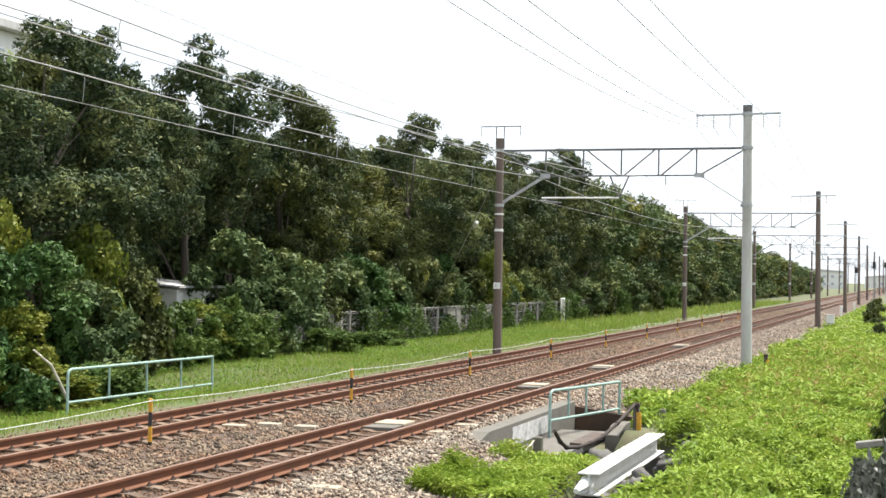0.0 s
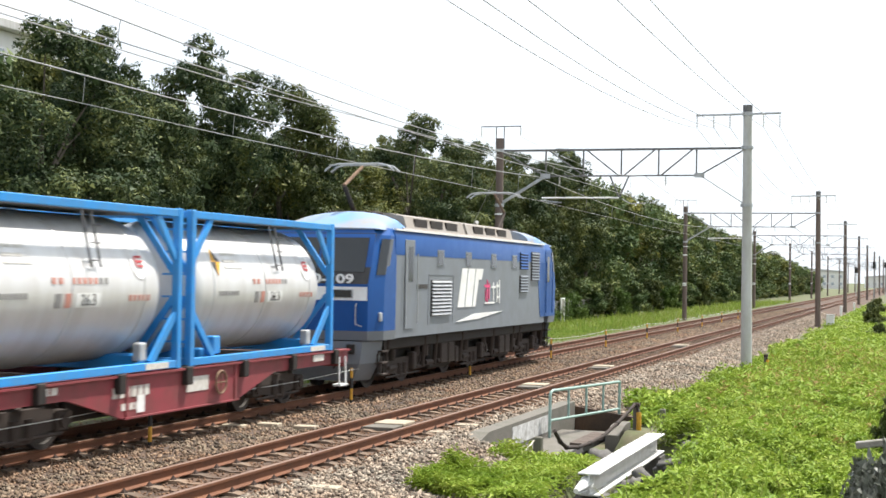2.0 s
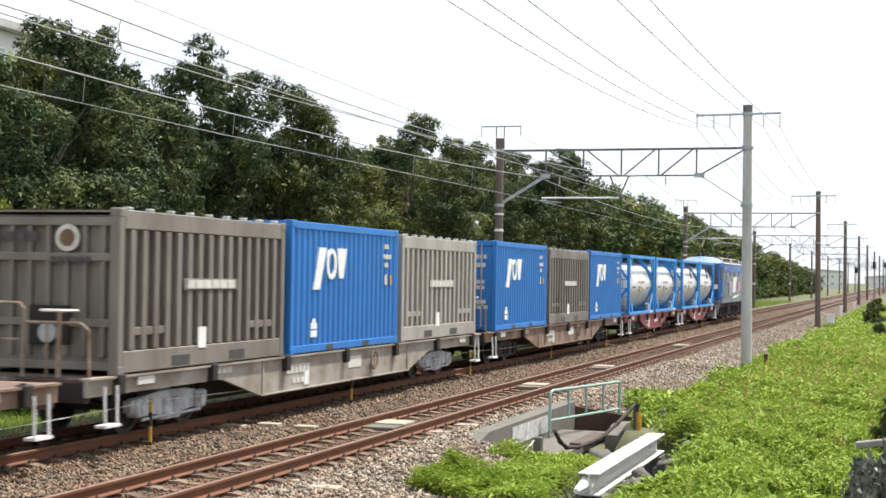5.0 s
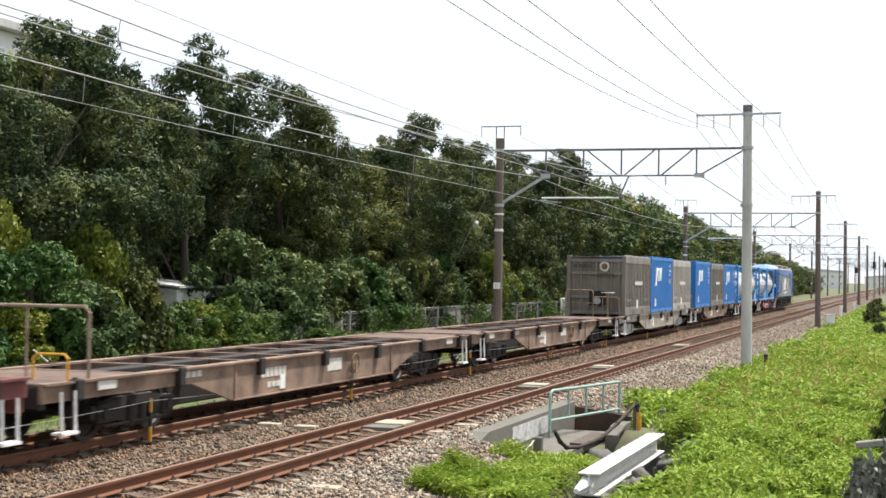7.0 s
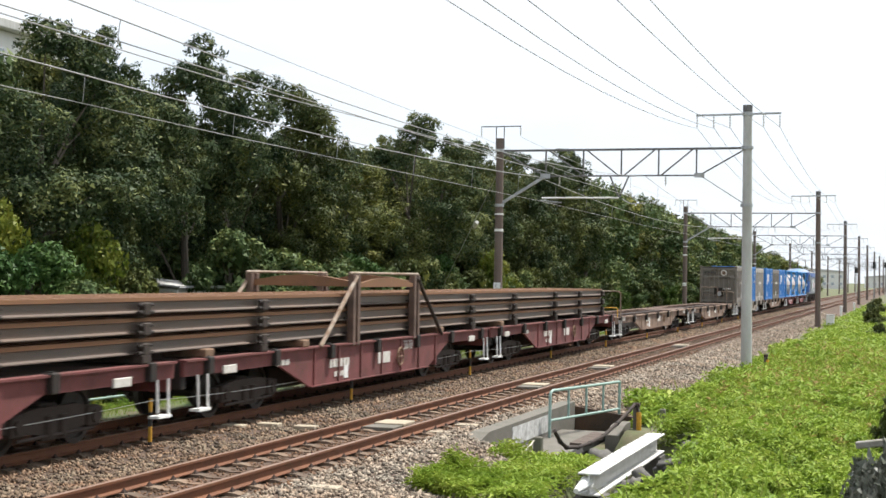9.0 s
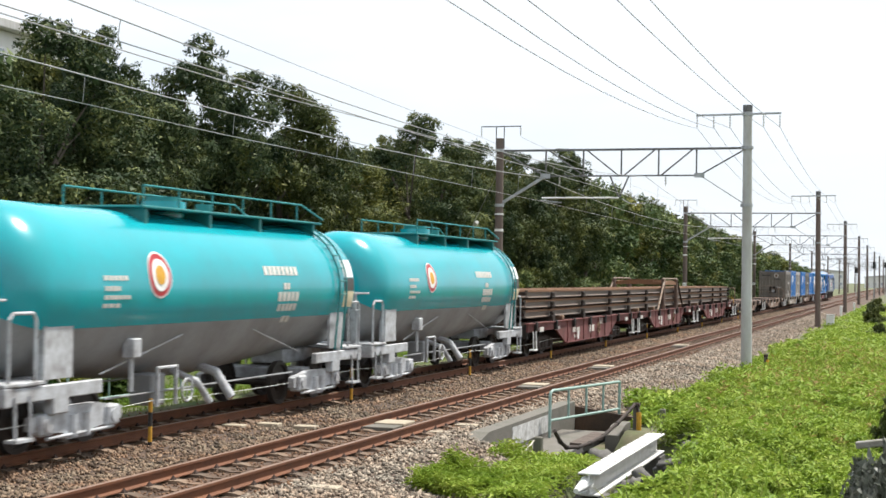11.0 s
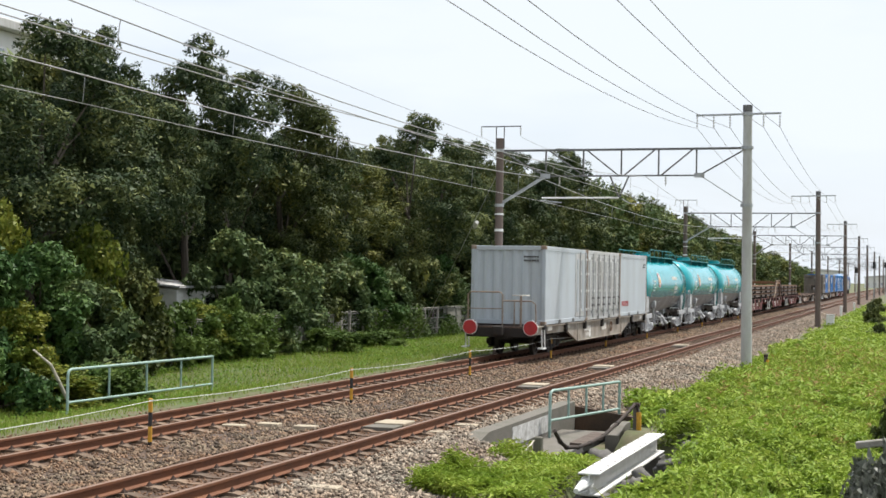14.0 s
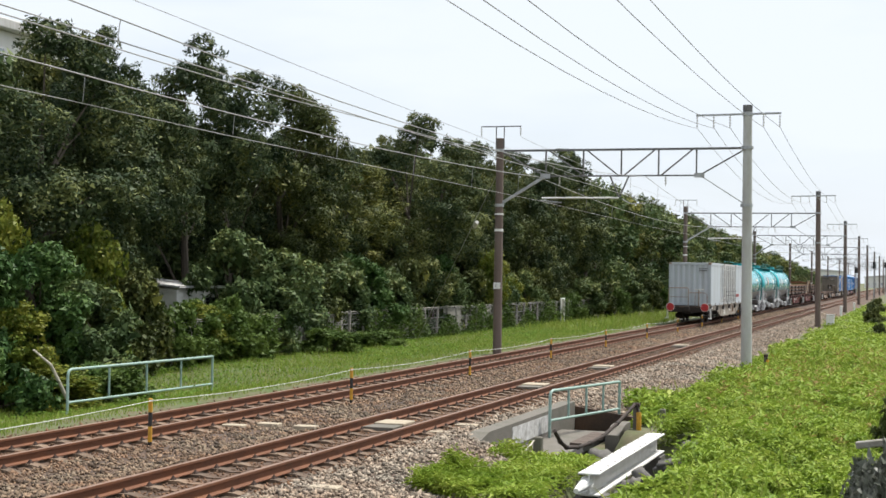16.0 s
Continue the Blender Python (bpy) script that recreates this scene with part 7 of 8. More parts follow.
for x, y, h in ((6, 330, 5.0), (11, 350, 5.6), (17, 380, 6.0), (9, 420, 5.5), (26, 400, 6.5)):
    plant(far_kinds[1], x, y, h, 0.9)

# verge grass and bank weeds
rngg = np.random.default_rng(9)


def strewn(name, n, x0, x1, y0, y1, base, faces, size, mat, label, tilt, lift, power=1.5, keep=None, category="grass"):
    x, y = rngg.uniform(x0, x1, n), y0 + (y1 - y0) * rngg.uniform(0, 1, n) ** power
    hump = 0.55 + 0.45 * np.sin(x * 2.3 + np.sin(y * 0.9) * 1.7) * np.sin(y * 1.35 + x) + 0.35 * np.sin(y * 0.37 + x * 0.6)
    z = ground_z(x, y) + lift * np.clip(hump, 0.05, 1.4) * rngg.uniform(0.25, 1, n)
    p, r, s = np.stack([x, y, z], -1), turns(rngg, n, tilt), size * rngg.lognormal(0, 0.28, n)
    if keep is not None:
        ok = keep(x, y)
        p, r, s = p[ok], r[ok], s[ok]
    return tagged(new(name, merged(name, base, faces, p, r, s, mat)), label, category, kind="stuff")


def dry(x, y):
    """Outside the ditch, the culvert and its beam, and thinning towards the ballast."""
    edge = -4.95 + 0.22 * np.sin(y * 0.7) + 0.15 * np.sin(y * 2.1) - 0.6 * sm(44, 34, y)
    slab = (x < -5.3) & (y > 23.3) & (y < 30.6)
    slab = slab | ((x < -3.45) & (y < 26.9)) | ((x < -4.75) & (y < 29.0))
    return (ditch_at(x, y) < 0.35) & ~slab & (x > edge - 0.3 * rngg.uniform(0, 1, len(x)))


def weed_plants(name, n, x0, x1, y0, y1, height, leaf, per, mat, label, power=1.0, keep=None, reach=0.10, slim=1.0):
    """Leafy stalks: leaves spread round an upright stem, drooping at their tips."""
    x, y = rngg.uniform(x0, x1, n), y0 + (y1 - y0) * rngg.uniform(0, 1, n) ** power
    if keep is not None:
        ok = keep(x, y)
        x, y = x[ok], y[ok]
    n = len(x)
    mound = 0.72 + 0.42 * np.sin(x * 2.1 + np.sin(y * 0.8) * 1.6) * np.sin(y * 1.2 + x) + 0.22 * np.sin(y * 0.41 + x * 0.7)
    h = height * np.clip(mound, 0.35, 1.4) * rngg.uniform(0.6, 1.15, n)
    lean = rngg.normal(0, 0.12, (n, 2))
    u = rngg.uniform(0.15, 1.0, (n, per))
    a = rngg.uniform(0, 2 * np.pi, (n, per))
    e = rngg.uniform(-0.55, 0.75, (n, per)) * (0.5 + u * 0.6)
    rad = reach * (0.25 + 0.4 * (1 - u))
    px = x[:, None] + lean[:, :1] * u * h[:, None] + rad * np.cos(a)
    py = y[:, None] + lean[:, 1:] * u * h[:, None] + rad * np.sin(a)
    pz = ground_z(x, y)[:, None] + u * h[:, None]
    along = np.stack([np.cos(a) * np.cos(e), np.sin(a) * np.cos(e), np.sin(e)], -1).reshape(-1, 3)
    up = np.array([0, 0, 1.0]) + rngg.normal(0, 0.3, along.shape)
    side = np.cross(along, up)
    side /= np.linalg.norm(side, axis=1)[:, None]
    m = np.stack([side, along, np.cross(side, along)], -1)
    k = leaf * rngg.lognormal(0, 0.3, len(along))
    size = np.stack([k * slim, k, k], -1)
    return tagged(new(name, merged(name, leaf_v, leaf_f, np.stack([px, py, pz], -1).reshape(-1, 3), m, size, mat)), label, "weeds", kind="stuff")


weed_plants("bank_weeds", 4300, -4.6, 0.2, 17, 34, 0.42, 0.075, 34, M_WEED, "bright green leafy weeds on the near bank", 1.1, dry, slim=0.8)
weed_plants("bank_weeds", 5200, -6.0, 0.2, 31, 66, 0.36, 0.092, 25, M_WEED, "bright green leafy weeds covering the bank", 1.2, dry)
weed_plants("reddish_weeds", 500, -4.4, 0.0, 24, 60, 0.50, 0.09, 14, M_WEED_RED, "weeds with reddish seed heads on the bank", 1.0, dry, slim=0.6)
strewn("bank_weeds", 42000, -5.9, 0.3, 60, 190, leaf_v, leaf_f, 0.14, M_WEED, "bright green weeds along the distant bank", 1.0, 0.32, 1.9, dry, "weeds")
strewn("bank_grass", 9000, -6.0, 0.2, 16, 60, blade_v, blade_f, 0.24, M_GRASS, "long grass blades among the weeds", 0.5, 0.05, 1.5, dry)
weed_plants("tall_weeds", 260, -6.25, -5.45, 18.0, 20.0, 0.42, 0.07, 46, M_WEED, "feathery tall green weeds by the culvert", 1.0, None, 0.05, 0.4)
weed_plants("tall_weeds", 760, -5.85, -4.5, 18.2, 22.8, 0.20, 0.07, 18, M_WEED, "leafy weeds beside the steel beam", 1.0, lambda x, y: ditch_at(x, y) < 0.3, slim=0.6)
weed_plants("tall_weeds", 34, -6.3, -5.75, 21.6, 23.3, 0.50, 0.07, 34, M_WEED, "upright weeds beside the culvert wall", 1.0, None, 0.04, 0.4)
weed_plants("tall_weeds", 60, -5.4, -4.9, 28.8, 31.5, 0.40, 0.10, 20, M_WEED, "weeds round the cable post", 1.0)
strewn("verge_grass", 76000, -20.6, -13.75, 17, 75, blade_v, blade_f, 0.105, M_GRASS, "short green grass on the verge", 0.6, 0.03, 1.2)
strewn("verge_grass", 11000, -20.6, -13.9, 75, 190, blade_v, blade_f, 0.30, M_GRASS, "short green grass on the distant verge", 0.6, 0.03, 1.4)
strewn("verge_weeds", 20000, -20.6, -14.6, 20, 90, leaf_v, leaf_f, 0.065, M_VERGE, "leafy weeds along the fence foot", 1.0, 0.22, 1.2, None, "weeds")


# ---- things beside the line ----
M_SHED = material("off_white_shed_wall", (0.78, 0.77, 0.73), 0.85, dark=0.1, scale=1.5, fine=40, bump=0.1, stain=(0.42, 0.40, 0.36))
M_TIN = material("bright_tin_roof", (0.62, 0.64, 0.66), 0.45, 0.3, dark=0.12, scale=2, fine=40, bump=0.05, stain=(0.45, 0.40, 0.35))
M_FACADE = material("white_facade", (0.72, 0.71, 0.69), 0.8, dark=0.06, scale=0.6, fine=20, bump=0.05, stain=(0.58, 0.56, 0.53))
M_ROCK_BROWN = material("crumbled_brown_stone", (0.07, 0.05, 0.038), 0.95, dark=0.35, scale=5, fine=25, bump=0.9, stain=(0.11, 0.085, 0.07))
M_ROCK = material("dark_wet_rock", (0.075, 0.07, 0.065), 0.85, dark=0.35, scale=3, fine=20, bump=0.9, stain=(0.14, 0.13, 0.115))
M_BEAM = material("white_painted_beam", (0.60, 0.60, 0.58), 0.6, dark=0.1, scale=2.5, fine=40, bump=0.08, stain=(0.42, 0.38, 0.33), stain_amount=0.3)
M_POST = material("fence_concrete", (0.25, 0.235, 0.21), 0.9, dark=0.2, scale=4, fine=50, bump=0.3, stain=(0.16, 0.15, 0.11))
M_DRY = material("bleached_wood", (0.55, 0.50, 0.42), 0.9, dark=0.2, scale=5, fine=50, bump=0.3, stretch=(1, 1, 0.2))
# pale tone puts the haze over background buildings into their panes
M_PALE_PANE = material("curtained_window_glass", (0.42, 0.46, 0.50), 0.15, dark=0.1, scale=0.5, fine=5, bump=0, spec=0.6)
M_GRAFFITI = material("chalky_white_paint", (0.55, 0.55, 0.54), 0.9, dark=0.3, scale=9, fine=60, bump=0.1, stain=(0.26, 0.25, 0.23), stain_amount=0.5)

# striped posts between the tracks with a rope on their heads
post_y = [20.05, 28.55, 37.2, 46.4, 55.4, 64.6, 73.6, 82.6, 91.6, 100.6]


def marker_post(y):
    t = thing("marker_post", "slim yellow and black striped post between the tracks", "marker post", "striped posts", at=(-11.2, y, 0))
    for k, (z0, z1) in enumerate(((-0.40, -0.14), (-0.14, 0.10), (0.10, 0.32), (0.32, 0.53))):
        part("stripe", Shape().tube([(0, 0, z0), (0, 0, z1)], 0.033, 12), M_BLACK if k % 2 == 0 else M_YELLOW, t, smooth=40)
    part("rope_eye", Shape().tube([(0.0, -0.04, 0.5), (0.05, 0, 0.5), (0.0, 0.04, 0.5)], 0.012, 6), M_GALV, t)
    return t


mp = marker_post(post_y[0])
for yy in post_y[1:]:
    copy_thing(mp, pose(-11.2, yy, 0))
rope = []
for a, b in zip([10.5] + post_y[:-1], post_y):
    for k in range(8):
        u = k / 8
        rope.append((-11.165, a + (b - a) * u, 0.50 - 0.07 * 4 * u * (1 - u)))
rope.append((-11.165, post_y[-1], 0.50))
solid("guard_rope", Shape().tube(rope, 0.0048, 6), M_ROPE, "thin white rope strung along the striped posts", "rope")


def guard_rail(a, b, h, uprights, label):
    """Tube railing: bent end posts, a top and a low rail, uprights between."""
    a, b = Vector(a), Vector(b)
    d = (b - a).normalized()
    up = Vector((0, 0, 1))
    t = thing("guard_rail", label, "railing", "green railings")
    r = 0.1
    part("top_rail", Shape().tube([a - up * 0.25, a + up * (h - r), a + up * (h - r * 0.3) + d * r * 0.3, a + up * h + d * r, b + up * h - d * 0.02], 0.030, 10), M_GREEN_RAIL, t, smooth=60)
    part("end_post", Shape().tube([b - up * 0.25, b + up * (h + 0.02)], 0.030, 10), M_GREEN_RAIL, t, smooth=60)
    part("lower_rail", Shape().tube([a + up * h * 0.32, b + up * h * 0.32], 0.026, 10), M_GREEN_RAIL, t, smooth=60)
    for k in range(uprights):
        q = a + (b - a) * ((k + 1) / (uprights + 1))
        part("upright", Shape().tube([q + up * h * 0.32, q + up * h], 0.024, 10), M_GREEN_RAIL, t, smooth=60)
    return t


guard_rail((-16.0, 25.3, -0.46), (-16.0, 31.6, -0.50), 0.97, 3, "long grey-green tube railing on the grass verge")
guard_rail((-6.58, 27.24, -0.52), (-5.84, 30.4, -0.52), 0.84, 3, "short grey-green tube railing on the culvert")

# culvert
cv = thing("culvert", "weathered concrete culvert head with parapet and cable slab", "culvert")
part("parapet", Shape().along_x([(23.1, -0.22), (23.6, -0.12), (30.2, -0.12), (30.2, -1.2), (23.4, -1.2), (23.1, -0.5)], -7.05, -6.75), M_CONCRETE, cv, "stained concrete parapet wall")
part("painted_patch", Shape().box(-6.752, -6.744, 25.1, 27.9, -0.52, -0.19), M_GRAFFITI, cv, "chalky white scrawled patch")
part("slab", Shape().cbox(-6.74, -5.72, 23.5, 28.9, -0.70, -0.58, 0.02), M_CONCRETE, cv, "cracked concrete slab")
part("slab_lip", Shape().box(-5.715, -5.69, 23.9, 28.2, -0.70, -0.565), M_DARK_STEEL, cv, "steel angle along the slab's edge")
part("broken_edge", Shape().loft([[(-5.95 + 0.03 * math.sin(k * 2.1), y, -0.578), (-5.62 + 0.06 * math.sin(k * 1.7), y, -0.578 + 0.02 * (k % 2)), (-5.60 + 0.05 * math.sin(k), y, -0.54 + 0.03 * math.sin(k * 1.3)), (-5.95, y, -0.53)] for k, y in enumerate(np.linspace(26.2, 28.3, 9))]), M_ROCK_BROWN, cv, "crumbled brown edge of the slab")
part("abutment", Shape().cbox(-6.2, -5.9, 23.6, 27.4, -1.4, -0.705, 0.02), M_CONCRETE, cv)
part("wing_wall", Shape().along_x([(27.5, -1.4), (27.5, -0.50), (28.1, -0.36), (28.7, -0.34), (28.7, -1.4)], -5.55, -5.28), M_CONCRETE, cv, "low concrete wing wall")
hose = [(-5.55, 23.32, -0.02), (-5.52, 23.6, -0.22), (-5.50, 24.0, -0.36), (-5.48, 24.8, -0.44), (-5.44, 25.6, -0.45), (-5.36, 26.4, -0.40), (-5.26, 27.2, -0.24), (-5.15, 27.9, -0.04), (-5.1, 28.2, 0.06)]
part("cable", Shape().tube(hose, 0.034, 8), M_RUSTY_GEAR, cv, "thick brown bundled cable", smooth=60)
for k in range(1, 8):
    q, d = Vector(hose[k]), (Vector(hose[k + 1]) - Vector(hose[k - 1])).normalized() * 0.03
    part("cable_tie", Shape().tube([q - d, q + d], 0.043, 8), M_DARK, cv)

for x, y in ((-5.55, 23.35), (-5.08, 28.2), (-4.55, 49.2)):
    t = thing("cable_post", "short concrete cable post with a yellow sleeve", "cable post", "yellow cable posts", at=(x, y, float(ground_z(x, y))))
    part("post", Shape().cbox(-0.06, 0.06, -0.05, 0.07, -0.3, 0.44, 0.012), M_CONCRETE, t)
    part("sleeve", Shape().tube([(0.07, -0.09, -0.02), (0.07, -0.09, 0.03), (0.07, -0.09, 0.28), (0.06, -0.08, 0.34)], 0.05, 10), M_YELLOW, t, "yellow plastic sleeve", smooth=60)
    part("lead", Shape().tube([(0.06, -0.08, 0.32), (0.03, -0.07, 0.45), (0.0, -0.02, 0.52)], 0.022, 6), M_DARK, t)
    part("cap", Shape().cbox(-0.07, 0.07, -0.07, 0.08, 0.43, 0.52, 0.02), M_CLIP, t)
for x, y in ((-5.72, 22.9), (-4.82, 29.7)):
    solid("stump", Shape().cbox(x - 0.07, x + 0.07, y - 0.07, y + 0.07, float(ground_z(x, y)) - 0.2, float(ground_z(x, y)) + 0.30, 0.015), M_CONCRETE, "short dark concrete stump standing in the weeds", "stump", "stumps")
solid("dry_stick", Shape().tube([(-5.95, 21.9, -0.42), (-5.78, 22.5, -0.22), (-5.74, 22.7, -0.12)], 0.018, 6, r1=0.012), M_DRY, "pale dry stick leaning in the weeds", "stick")
solid("weathered_board", Shape().cbox(-0.52, 0.05, 15.35, 15.45, 0.86, 0.93, 0.01, Matrix.Translation((-0.2, 15.4, 0.9)) @ Matrix.Rotation(radians(-9), 4, "Y") @ Matrix.Translation((0.2, -15.4, -0.9))).box(-0.12, -0.05, 15.36, 15.44, -0.4, 0.88), M_POST, "weathered grey board on a post beside the dark shrub", "board")

bm = thing("steel_beam", "white-painted steel H-beam lying across the ditch", "steel beam")
bx, by0, by1 = -4.24, 19.9, 25.55
part("top_flange", Shape().cbox(bx - 0.15, bx + 0.15, by0, by1, -0.235, -0.21, 0.004), M_BEAM, bm)
part("web", Shape().box(bx - 0.012, bx + 0.012, by0 + 0.01, by1 - 0.01, -0.505, -0.236), M_BEAM, bm)
part("bottom_flange", Shape().cbox(bx - 0.15, bx + 0.15, by0, by1, -0.53, -0.506, 0.004), M_BEAM, bm)
for k in range(12):
    for dx in (-0.11, 0.11):
        part("bolt", Shape().tube([(bx + dx, by0 + 0.3 + 0.52 * k, -0.211), (bx + dx, by0 + 0.3 + 0.52 * k, -0.195)], 0.011, 6), M_DARK_STEEL, bm)
part("end_wrap", Shape().tube([(bx - 0.05, by0 + 0.15, -0.36), (bx - 0.1, by0 - 0.35, -0.42)], 0.10, 10, r1=0.04), M_WHITE, bm, "torn white sheet wrapped on the end")
part("bearing_block", Shape().cbox(bx - 0.25, bx + 0.25, 20.0, 20.4, -1.45, -0.532, 0.05), M_ROCK, bm)
part("bearing_block", Shape().cbox(bx - 0.16, bx + 0.16, 25.0, 25.6, -1.45, -0.532, 0.05), M_ROCK, bm)

rngr = np.random.default_rng(5)
ico = bmesh.new()
bmesh.ops.create_icosphere(ico, subdivisions=2, radius=1)
iv = [tuple(v.co * (0.75 + 0.55 * noise.noise(v.co * 1.9) + 0.25 * noise.noise(v.co * 4.5))) for v in ico.verts]
fi = [tuple(v.index for v in f.verts) for f in ico.faces]
ico.free()
n = 420
px, py = rngr.uniform(-5.2, -3.25, n), rngr.uniform(18.9, 27.2, n)
px = np.where(py < 23.6, np.clip(px, -4.5, None), px)
rp = np.stack([px, py, ground_z(px, py) + rngr.uniform(-0.05, 0.22, n) + 0.55 * sm(-3.9, -3.4, px) * (ditch_at(px, py) > 0.5)], -1)
tagged(new("ditch_rocks", merged("ditch_rocks", iv, fi, rp, turns(rngr, n), np.stack([rngr.uniform(0.12, 0.30, n), rngr.uniform(0.12, 0.30, n), rngr.uniform(0.10, 0.24, n)], -1), M_ROCK)),
       "dark rocks in the drainage ditch", "rocks", kind="stuff")

# cable lids in the near track
for y in (24.0, 34.2, 42.4, 57.9):
    t = thing("cable_cover", "cream concrete cable cover lying between the rails", "cable cover", "cable covers", at=(XN - 0.22, y, -0.15))
    part("lid", Shape().cbox(-0.28, 0.28, 0.0, 0.62, 0.0, 0.055, 0.012), M_LID, t)
    part("box", Shape().cbox(-0.30, 0.26, -0.5, -0.02, -0.05, 0.03, 0.01), M_CONCRETE, t)
for x, y in ((-10.1, 23.6), (-10.85, 23.7), (-11.3, 23.2), (-7.7, 23.75), (-7.6, 25.1), (-7.35, 34.6), (-7.4, 42.8), (-7.0, 17.0)):
    solid("cable_trough_lid", Shape().cbox(x - 0.2, x + 0.2, y - 0.12, y + 0.12, -0.26, -0.165, 0.012), M_LID, "cream concrete slab half sunk in the ballast", "cable cover", "cable covers")

# fence of concrete posts and wire at the foot of the trees
fe = thing("wire_fence", "old wire fence on concrete posts overgrown with vines", "fence")
y = 30.0
k = 0
FX = -20.45
while y < 96:
    lean = random.uniform(-0.05, 0.05)
    part("post", Shape().tube([(FX, y, -0.7), (FX + lean, y + lean, 1.05 + random.uniform(-0.08, 0.1))], 0.055, 6), M_POST, fe)
    if k % 7 == 3:
        part("strut", Shape().tube([(FX, y + 0.9, -0.4), (FX, y, 0.9)], 0.045, 6), M_POST, fe)
    y += 1.55
    k += 1
for z in (0.15, 0.6, 1.0):
    part("fence_wire", Shape().tube([(FX + 0.05, 30, z), (FX + 0.05, 96, z)], 0.012 if z < 0.9 else 0.014, 5), M_DARK_STEEL, fe)
part("top_bar", Shape().tube([(FX - 0.02, 30, 1.06), (FX - 0.02, 96, 1.06)], 0.022, 6), M_POST, fe, "pale top bar")
for y0, y1 in ((45.7, 47.9), (49.9, 51.3), (57.6, 59.0), (63.8, 66.6), (70.2, 71.8)):
    part("fence_sheet", Shape().cbox(FX - 0.09, FX - 0.06, y0, y1, -0.45, 0.98, 0.008), M_POST, fe, "weathered grey fence sheet")
mesh = Shape()
yy = 30.0
while yy < 96:
    mesh.tube([(FX + 0.05, yy, -0.3), (FX + 0.05, yy + 1.3, 1.0)], 0.0025, 3, caps=False)
    mesh.tube([(FX + 0.05, yy + 1.3, -0.3), (FX + 0.05, yy, 1.0)], 0.0025, 3, caps=False)
    yy += 0.22
tagged(part("wire_mesh", mesh, M_DARK_STEEL, fe, "rusty diamond wire mesh"), kind="stuff")
rngv = np.random.default_rng(15)
nv = 20000
vy = rngv.uniform(30, 96, nv)
vh = np.clip(0.75 + 0.5 * np.sin(vy * 1.3) + 0.4 * np.sin(vy * 0.45 + 1), 0.05, 1.2)
vp = np.stack([FX + rngv.normal(0.1, 0.10, nv), vy, -0.35 + vh * rngv.uniform(0, 1.25, nv)], -1)
tagged(new("fence_vines", merged("fence_vines", leaf_v, leaf_f, vp, turns(rngv, nv, 1.4), 0.12 * rngv.lognormal(0, 0.3, nv), M_VINE)), "green vines climbing over the wire fence", "vines", kind="stuff")
for y, z0, z1 in ((33.6, -0.2, 1.3), (26.6, 0.3, 0.85)):
    solid("dead_stem", Shape().tube([(-16.9 if y < 30 else -20.2, y + 0.1, z0 - 0.5), (-17.0 if y < 30 else -20.3, y - 0.35, z1 * 0.6), (-17.1 if y < 30 else -20.2, y - 0.85, z1)], 0.045, 7, r1=0.02), M_DRY, "bleached dead stem leaning among the shrubs", "dead branch")
gate = thing("fence_gate", "narrow white-framed gate in the fence", "gate", at=(FX + 0.15, 86.5, 0))
for dy in (0, 0.85):
    part("gate_post", Shape().tube([(0, dy, -0.5), (0, dy, 1.25)], 0.05, 8), M_WHITE, gate)
part("gate_bar", Shape().tube([(0, 0, 1.2), (0, 0.85, 1.2)], 0.04, 8), M_WHITE, gate)
part("gate_leaf", Shape().cbox(-0.02, 0.02, 0.06, 0.79, -0.1, 1.12, 0.005), M_POST, gate)

# shed behind the fence
sh = thing("garden_shed", "small white shed with a bright tin roof behind the hedge", "shed")
hx, hy0, hy1 = -22.9, 42.6, 45.6
part("wall", Shape().cbox(hx - 2.4, hx, hy0, hy1, -0.5, 1.95, 0.02), M_SHED, sh)
part("roof", Shape().along_y([(hx - 2.7, 2.2), (hx + 0.2, 1.96), (hx + 0.2, 2.03), (hx - 2.7, 2.28)], hy0 - 0.2, hy1 + 0.15), M_TIN, sh, "bright corrugated tin roof")
w = part("window", Shape().cbox(hx, hx + 0.03, hy1 - 1.05, hy1 - 0.3, 1.0, 1.65, 0.005), M_DARK_STEEL, sh)
part("pane", Shape().box(hx + 0.03, hx + 0.034, hy1 - 1.0, hy1 - 0.35, 1.05, 1.6), M_GLASS, w)

# large building behind the trees
bd = thing("apartment_building", "tall white flat-roofed building rising behind the trees", "building")
part("wall", Shape().cbox(-62, -45, 44, 70.0, -0.5, 14.9, 0.05), M_FACADE, bd)
part("roof_slab", Shape().cbox(-62.6, -44.4, 43.5, 70.6, 14.9, 15.4, 0.05), M_PALE_CONCRETE, bd, "projecting grey roof slab")
for k in range(6):
    y0 = 45.2 + 4.1 * k
    for z in (3.4, 6.6, 9.8, 12.7):
        w = part("window", Shape().cbox(-45.01, -44.94, y0, y0 + 2.9, z, z + 1.3, 0.01), M_WHITE, bd)
        part("pane", Shape().box(-44.94, -44.93, y0 + 0.08, y0 + 1.4, z + 0.08, z + 1.22).box(-44.94, -44.93, y0 + 1.5, y0 + 2.82, z + 0.08, z + 1.22), M_PALE_PANE, w)

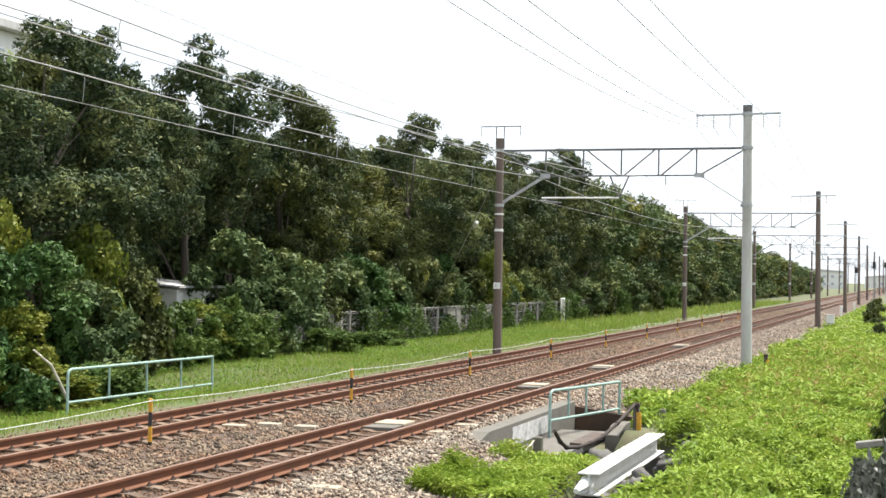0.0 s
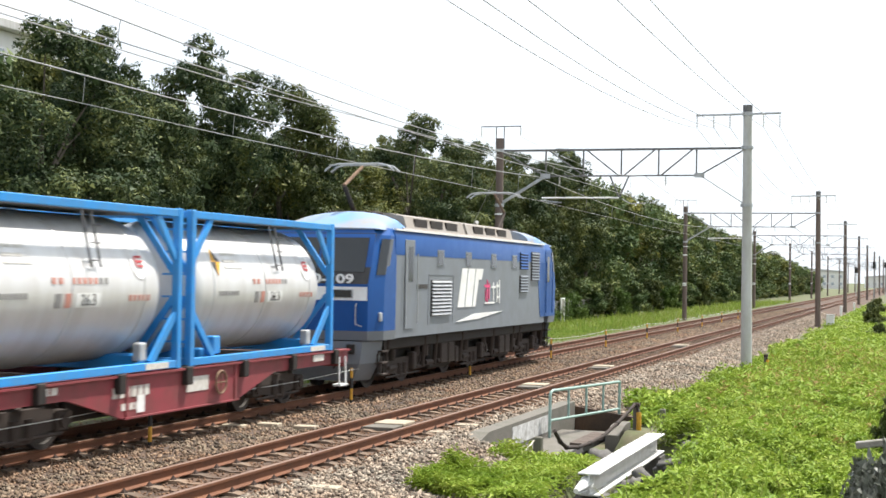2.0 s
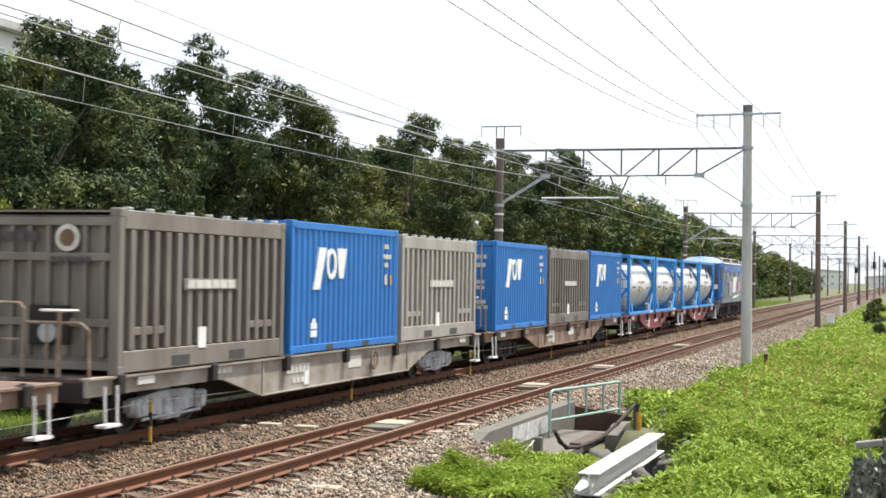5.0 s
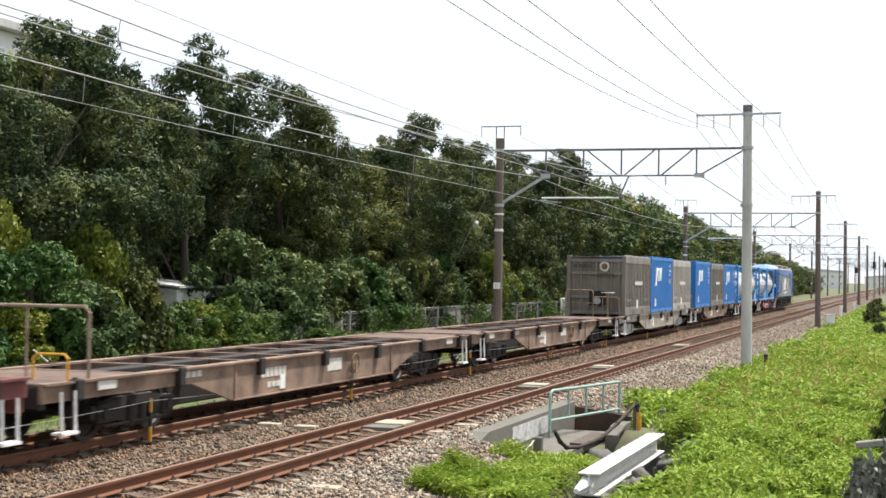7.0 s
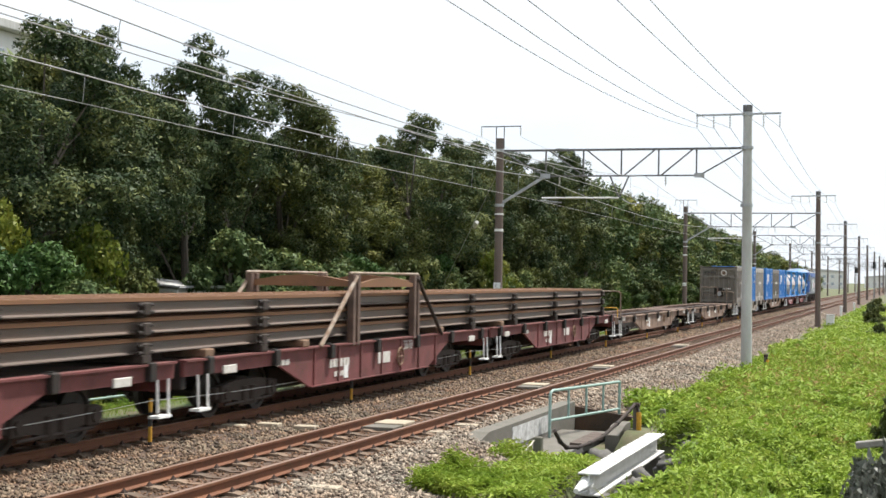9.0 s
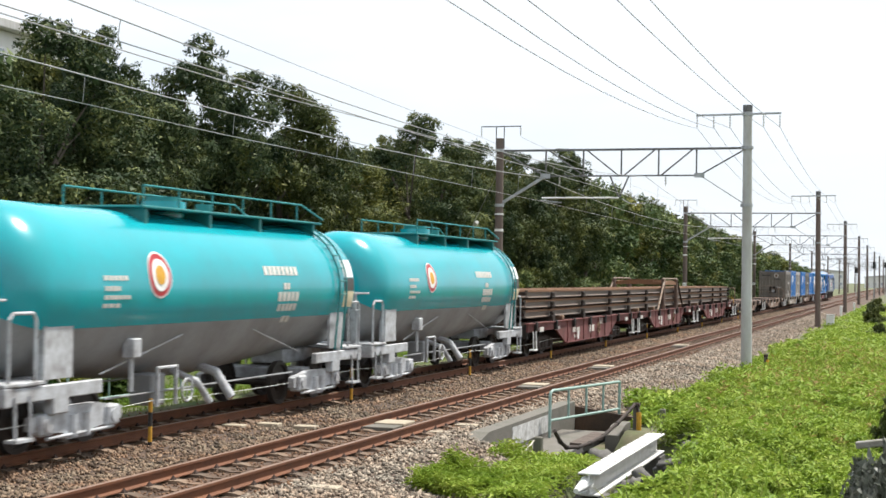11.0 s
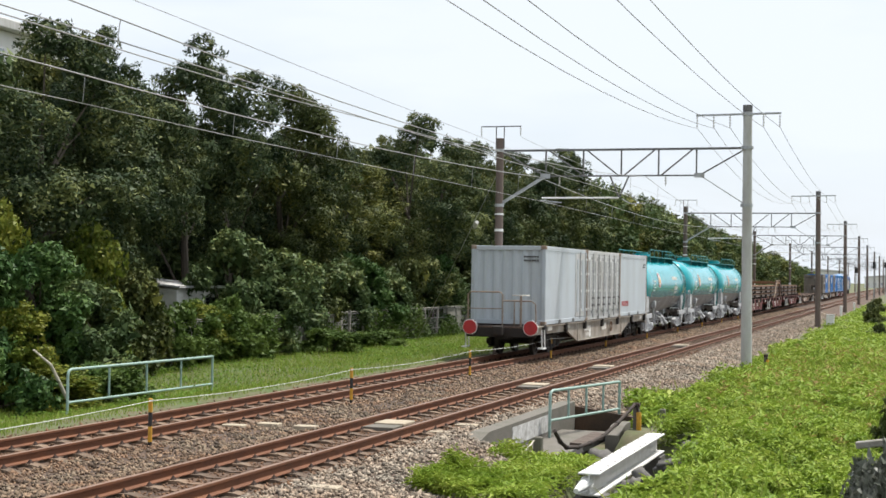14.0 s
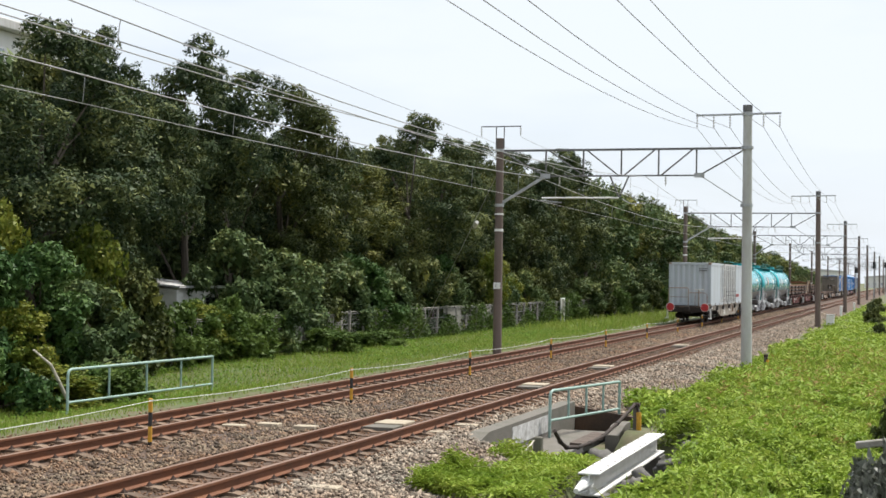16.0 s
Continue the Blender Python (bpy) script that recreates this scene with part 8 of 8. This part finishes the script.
# far end of the line
def house(x, y, w, d, h, mat, label, floors=2):
    t = thing("house", label, "building", "distant buildings", at=(x, y, 0))
    part("wall", Shape().cbox(-w / 2, w / 2, 0, d, -0.6, h, 0.05), mat, t)
    part("roof", Shape().along_y([(-w / 2 - 0.4, h), (w / 2 + 0.4, h), (w / 2 + 0.4, h + 0.25), (0, h + 1.2), (-w / 2 - 0.4, h + 0.25)], -0.4, d + 0.4), M_PALE_CONCRETE, t)
    for f in range(floors):
        for k in range(max(2, int(w / 3))):
            x0 = -w / 2 + (k + 0.5) * w / max(2, int(w / 3))
            wd = part("window", Shape().cbox(x0 - 0.7, x0 + 0.7, -0.05, 0.0, 1.0 + 2.9 * f, 2.3 + 2.9 * f, 0.01), M_WHITE, t)
            part("pane", Shape().box(x0 - 0.6, x0 + 0.6, -0.06, -0.05, 1.1 + 2.9 * f, 2.2 + 2.9 * f), M_PALE_PANE, wd)
    return t


house(-36, 600, 22, 14, 6.5, M_FACADE, "white two-storey building far down the line", 2)
house(-58, 640, 18, 14, 8, M_FACADE, "white block far beyond the trees", 2)
house(14, 560, 16, 12, 7, M_FACADE, "pale house far beside the line", 3)
house(30, 430, 14, 12, 7, M_BOX_PALE, "low grey house far beside the line", 2)
house(-12, 760, 20, 14, 5, M_FACADE, "long low white building at the end of the line", 1)


def signal(x, y, h):
    t = thing("railway_signal", "slim signal mast with dark lamp heads", "railway signal", "signals", at=(x, y, 0))
    part("mast", Shape().tube([(0, 0, -0.6), (0, 0, h)], 0.09, 10), M_GALV, t, smooth=40)
    hd = part("signal_head", Shape().cbox(-0.28, 0.28, -0.2, 0.05, h - 1.3, h - 0.1, 0.08), M_BLACK, t, "black lamp head")
    for k in range(3):
        part("lamp", Shape().tube([(0, -0.3, h - 0.35 - 0.36 * k), (0, -0.2, h - 0.35 - 0.36 * k)], 0.12, 12), M_GLASS, hd)
    return t


signal(-6.0, 262, 6.2)
signal(-10.3, 300, 5.6)
signal(-5.2, 330, 7.0)

# small trackside cabinet
cb = thing("trackside_cabinet", "small white trackside cabinet on a concrete foot", "cabinet", at=(-4.85, 95.8, -0.36))
part("foot", Shape().cbox(-0.3, 0.3, -0.22, 0.22, -0.2, 0.12, 0.02), M_CONCRETE, cb)
part("box", Shape().cbox(-0.25, 0.25, -0.18, 0.18, 0.12, 0.72, 0.02), M_WHITE, cb)
part("lid", Shape().cbox(-0.28, 0.28, -0.21, 0.21, 0.72, 0.77, 0.015), M_GALV, cb)
for x, y in ((-5.6, 128.0), (-5.3, 150.0)):
    solid("distance_marker", Shape().cbox(x - 0.1, x + 0.1, y - 0.1, y + 0.1, -0.6, 0.45, 0.03), M_WHITE, "short white trackside marker stone", "marker stone", "marker stones")

# stay wire of the first brown pole
st = thing("stay_wire", "slanting stay wire with a white insulator", "stay wire")
part("wire", Shape().tube([(PX_L - 0.1, GANTRY_Y[0], 6.0), (-20.0, 58.5, -0.3)], 0.011, 6), M_WIRE, st)
part("insulator", Shape().tube([(-14.95, 50.27, 4.46), (-15.12, 50.54, 4.30)], 0.07, 10), M_INSUL, st, "white porcelain stay insulator", smooth=40)


# ---- what moves: the train, at an almost steady 19.5 m/s ----
def motions():
    for ob, s in TRAIN:
        rows = [(t, pose(XF, s + V0 * t + ACC * t * t / 2, 0)) for t in (0, 2, 4, 6, 8, 10, 12, 14, 16)]
        walk(ob, rows)


motions()
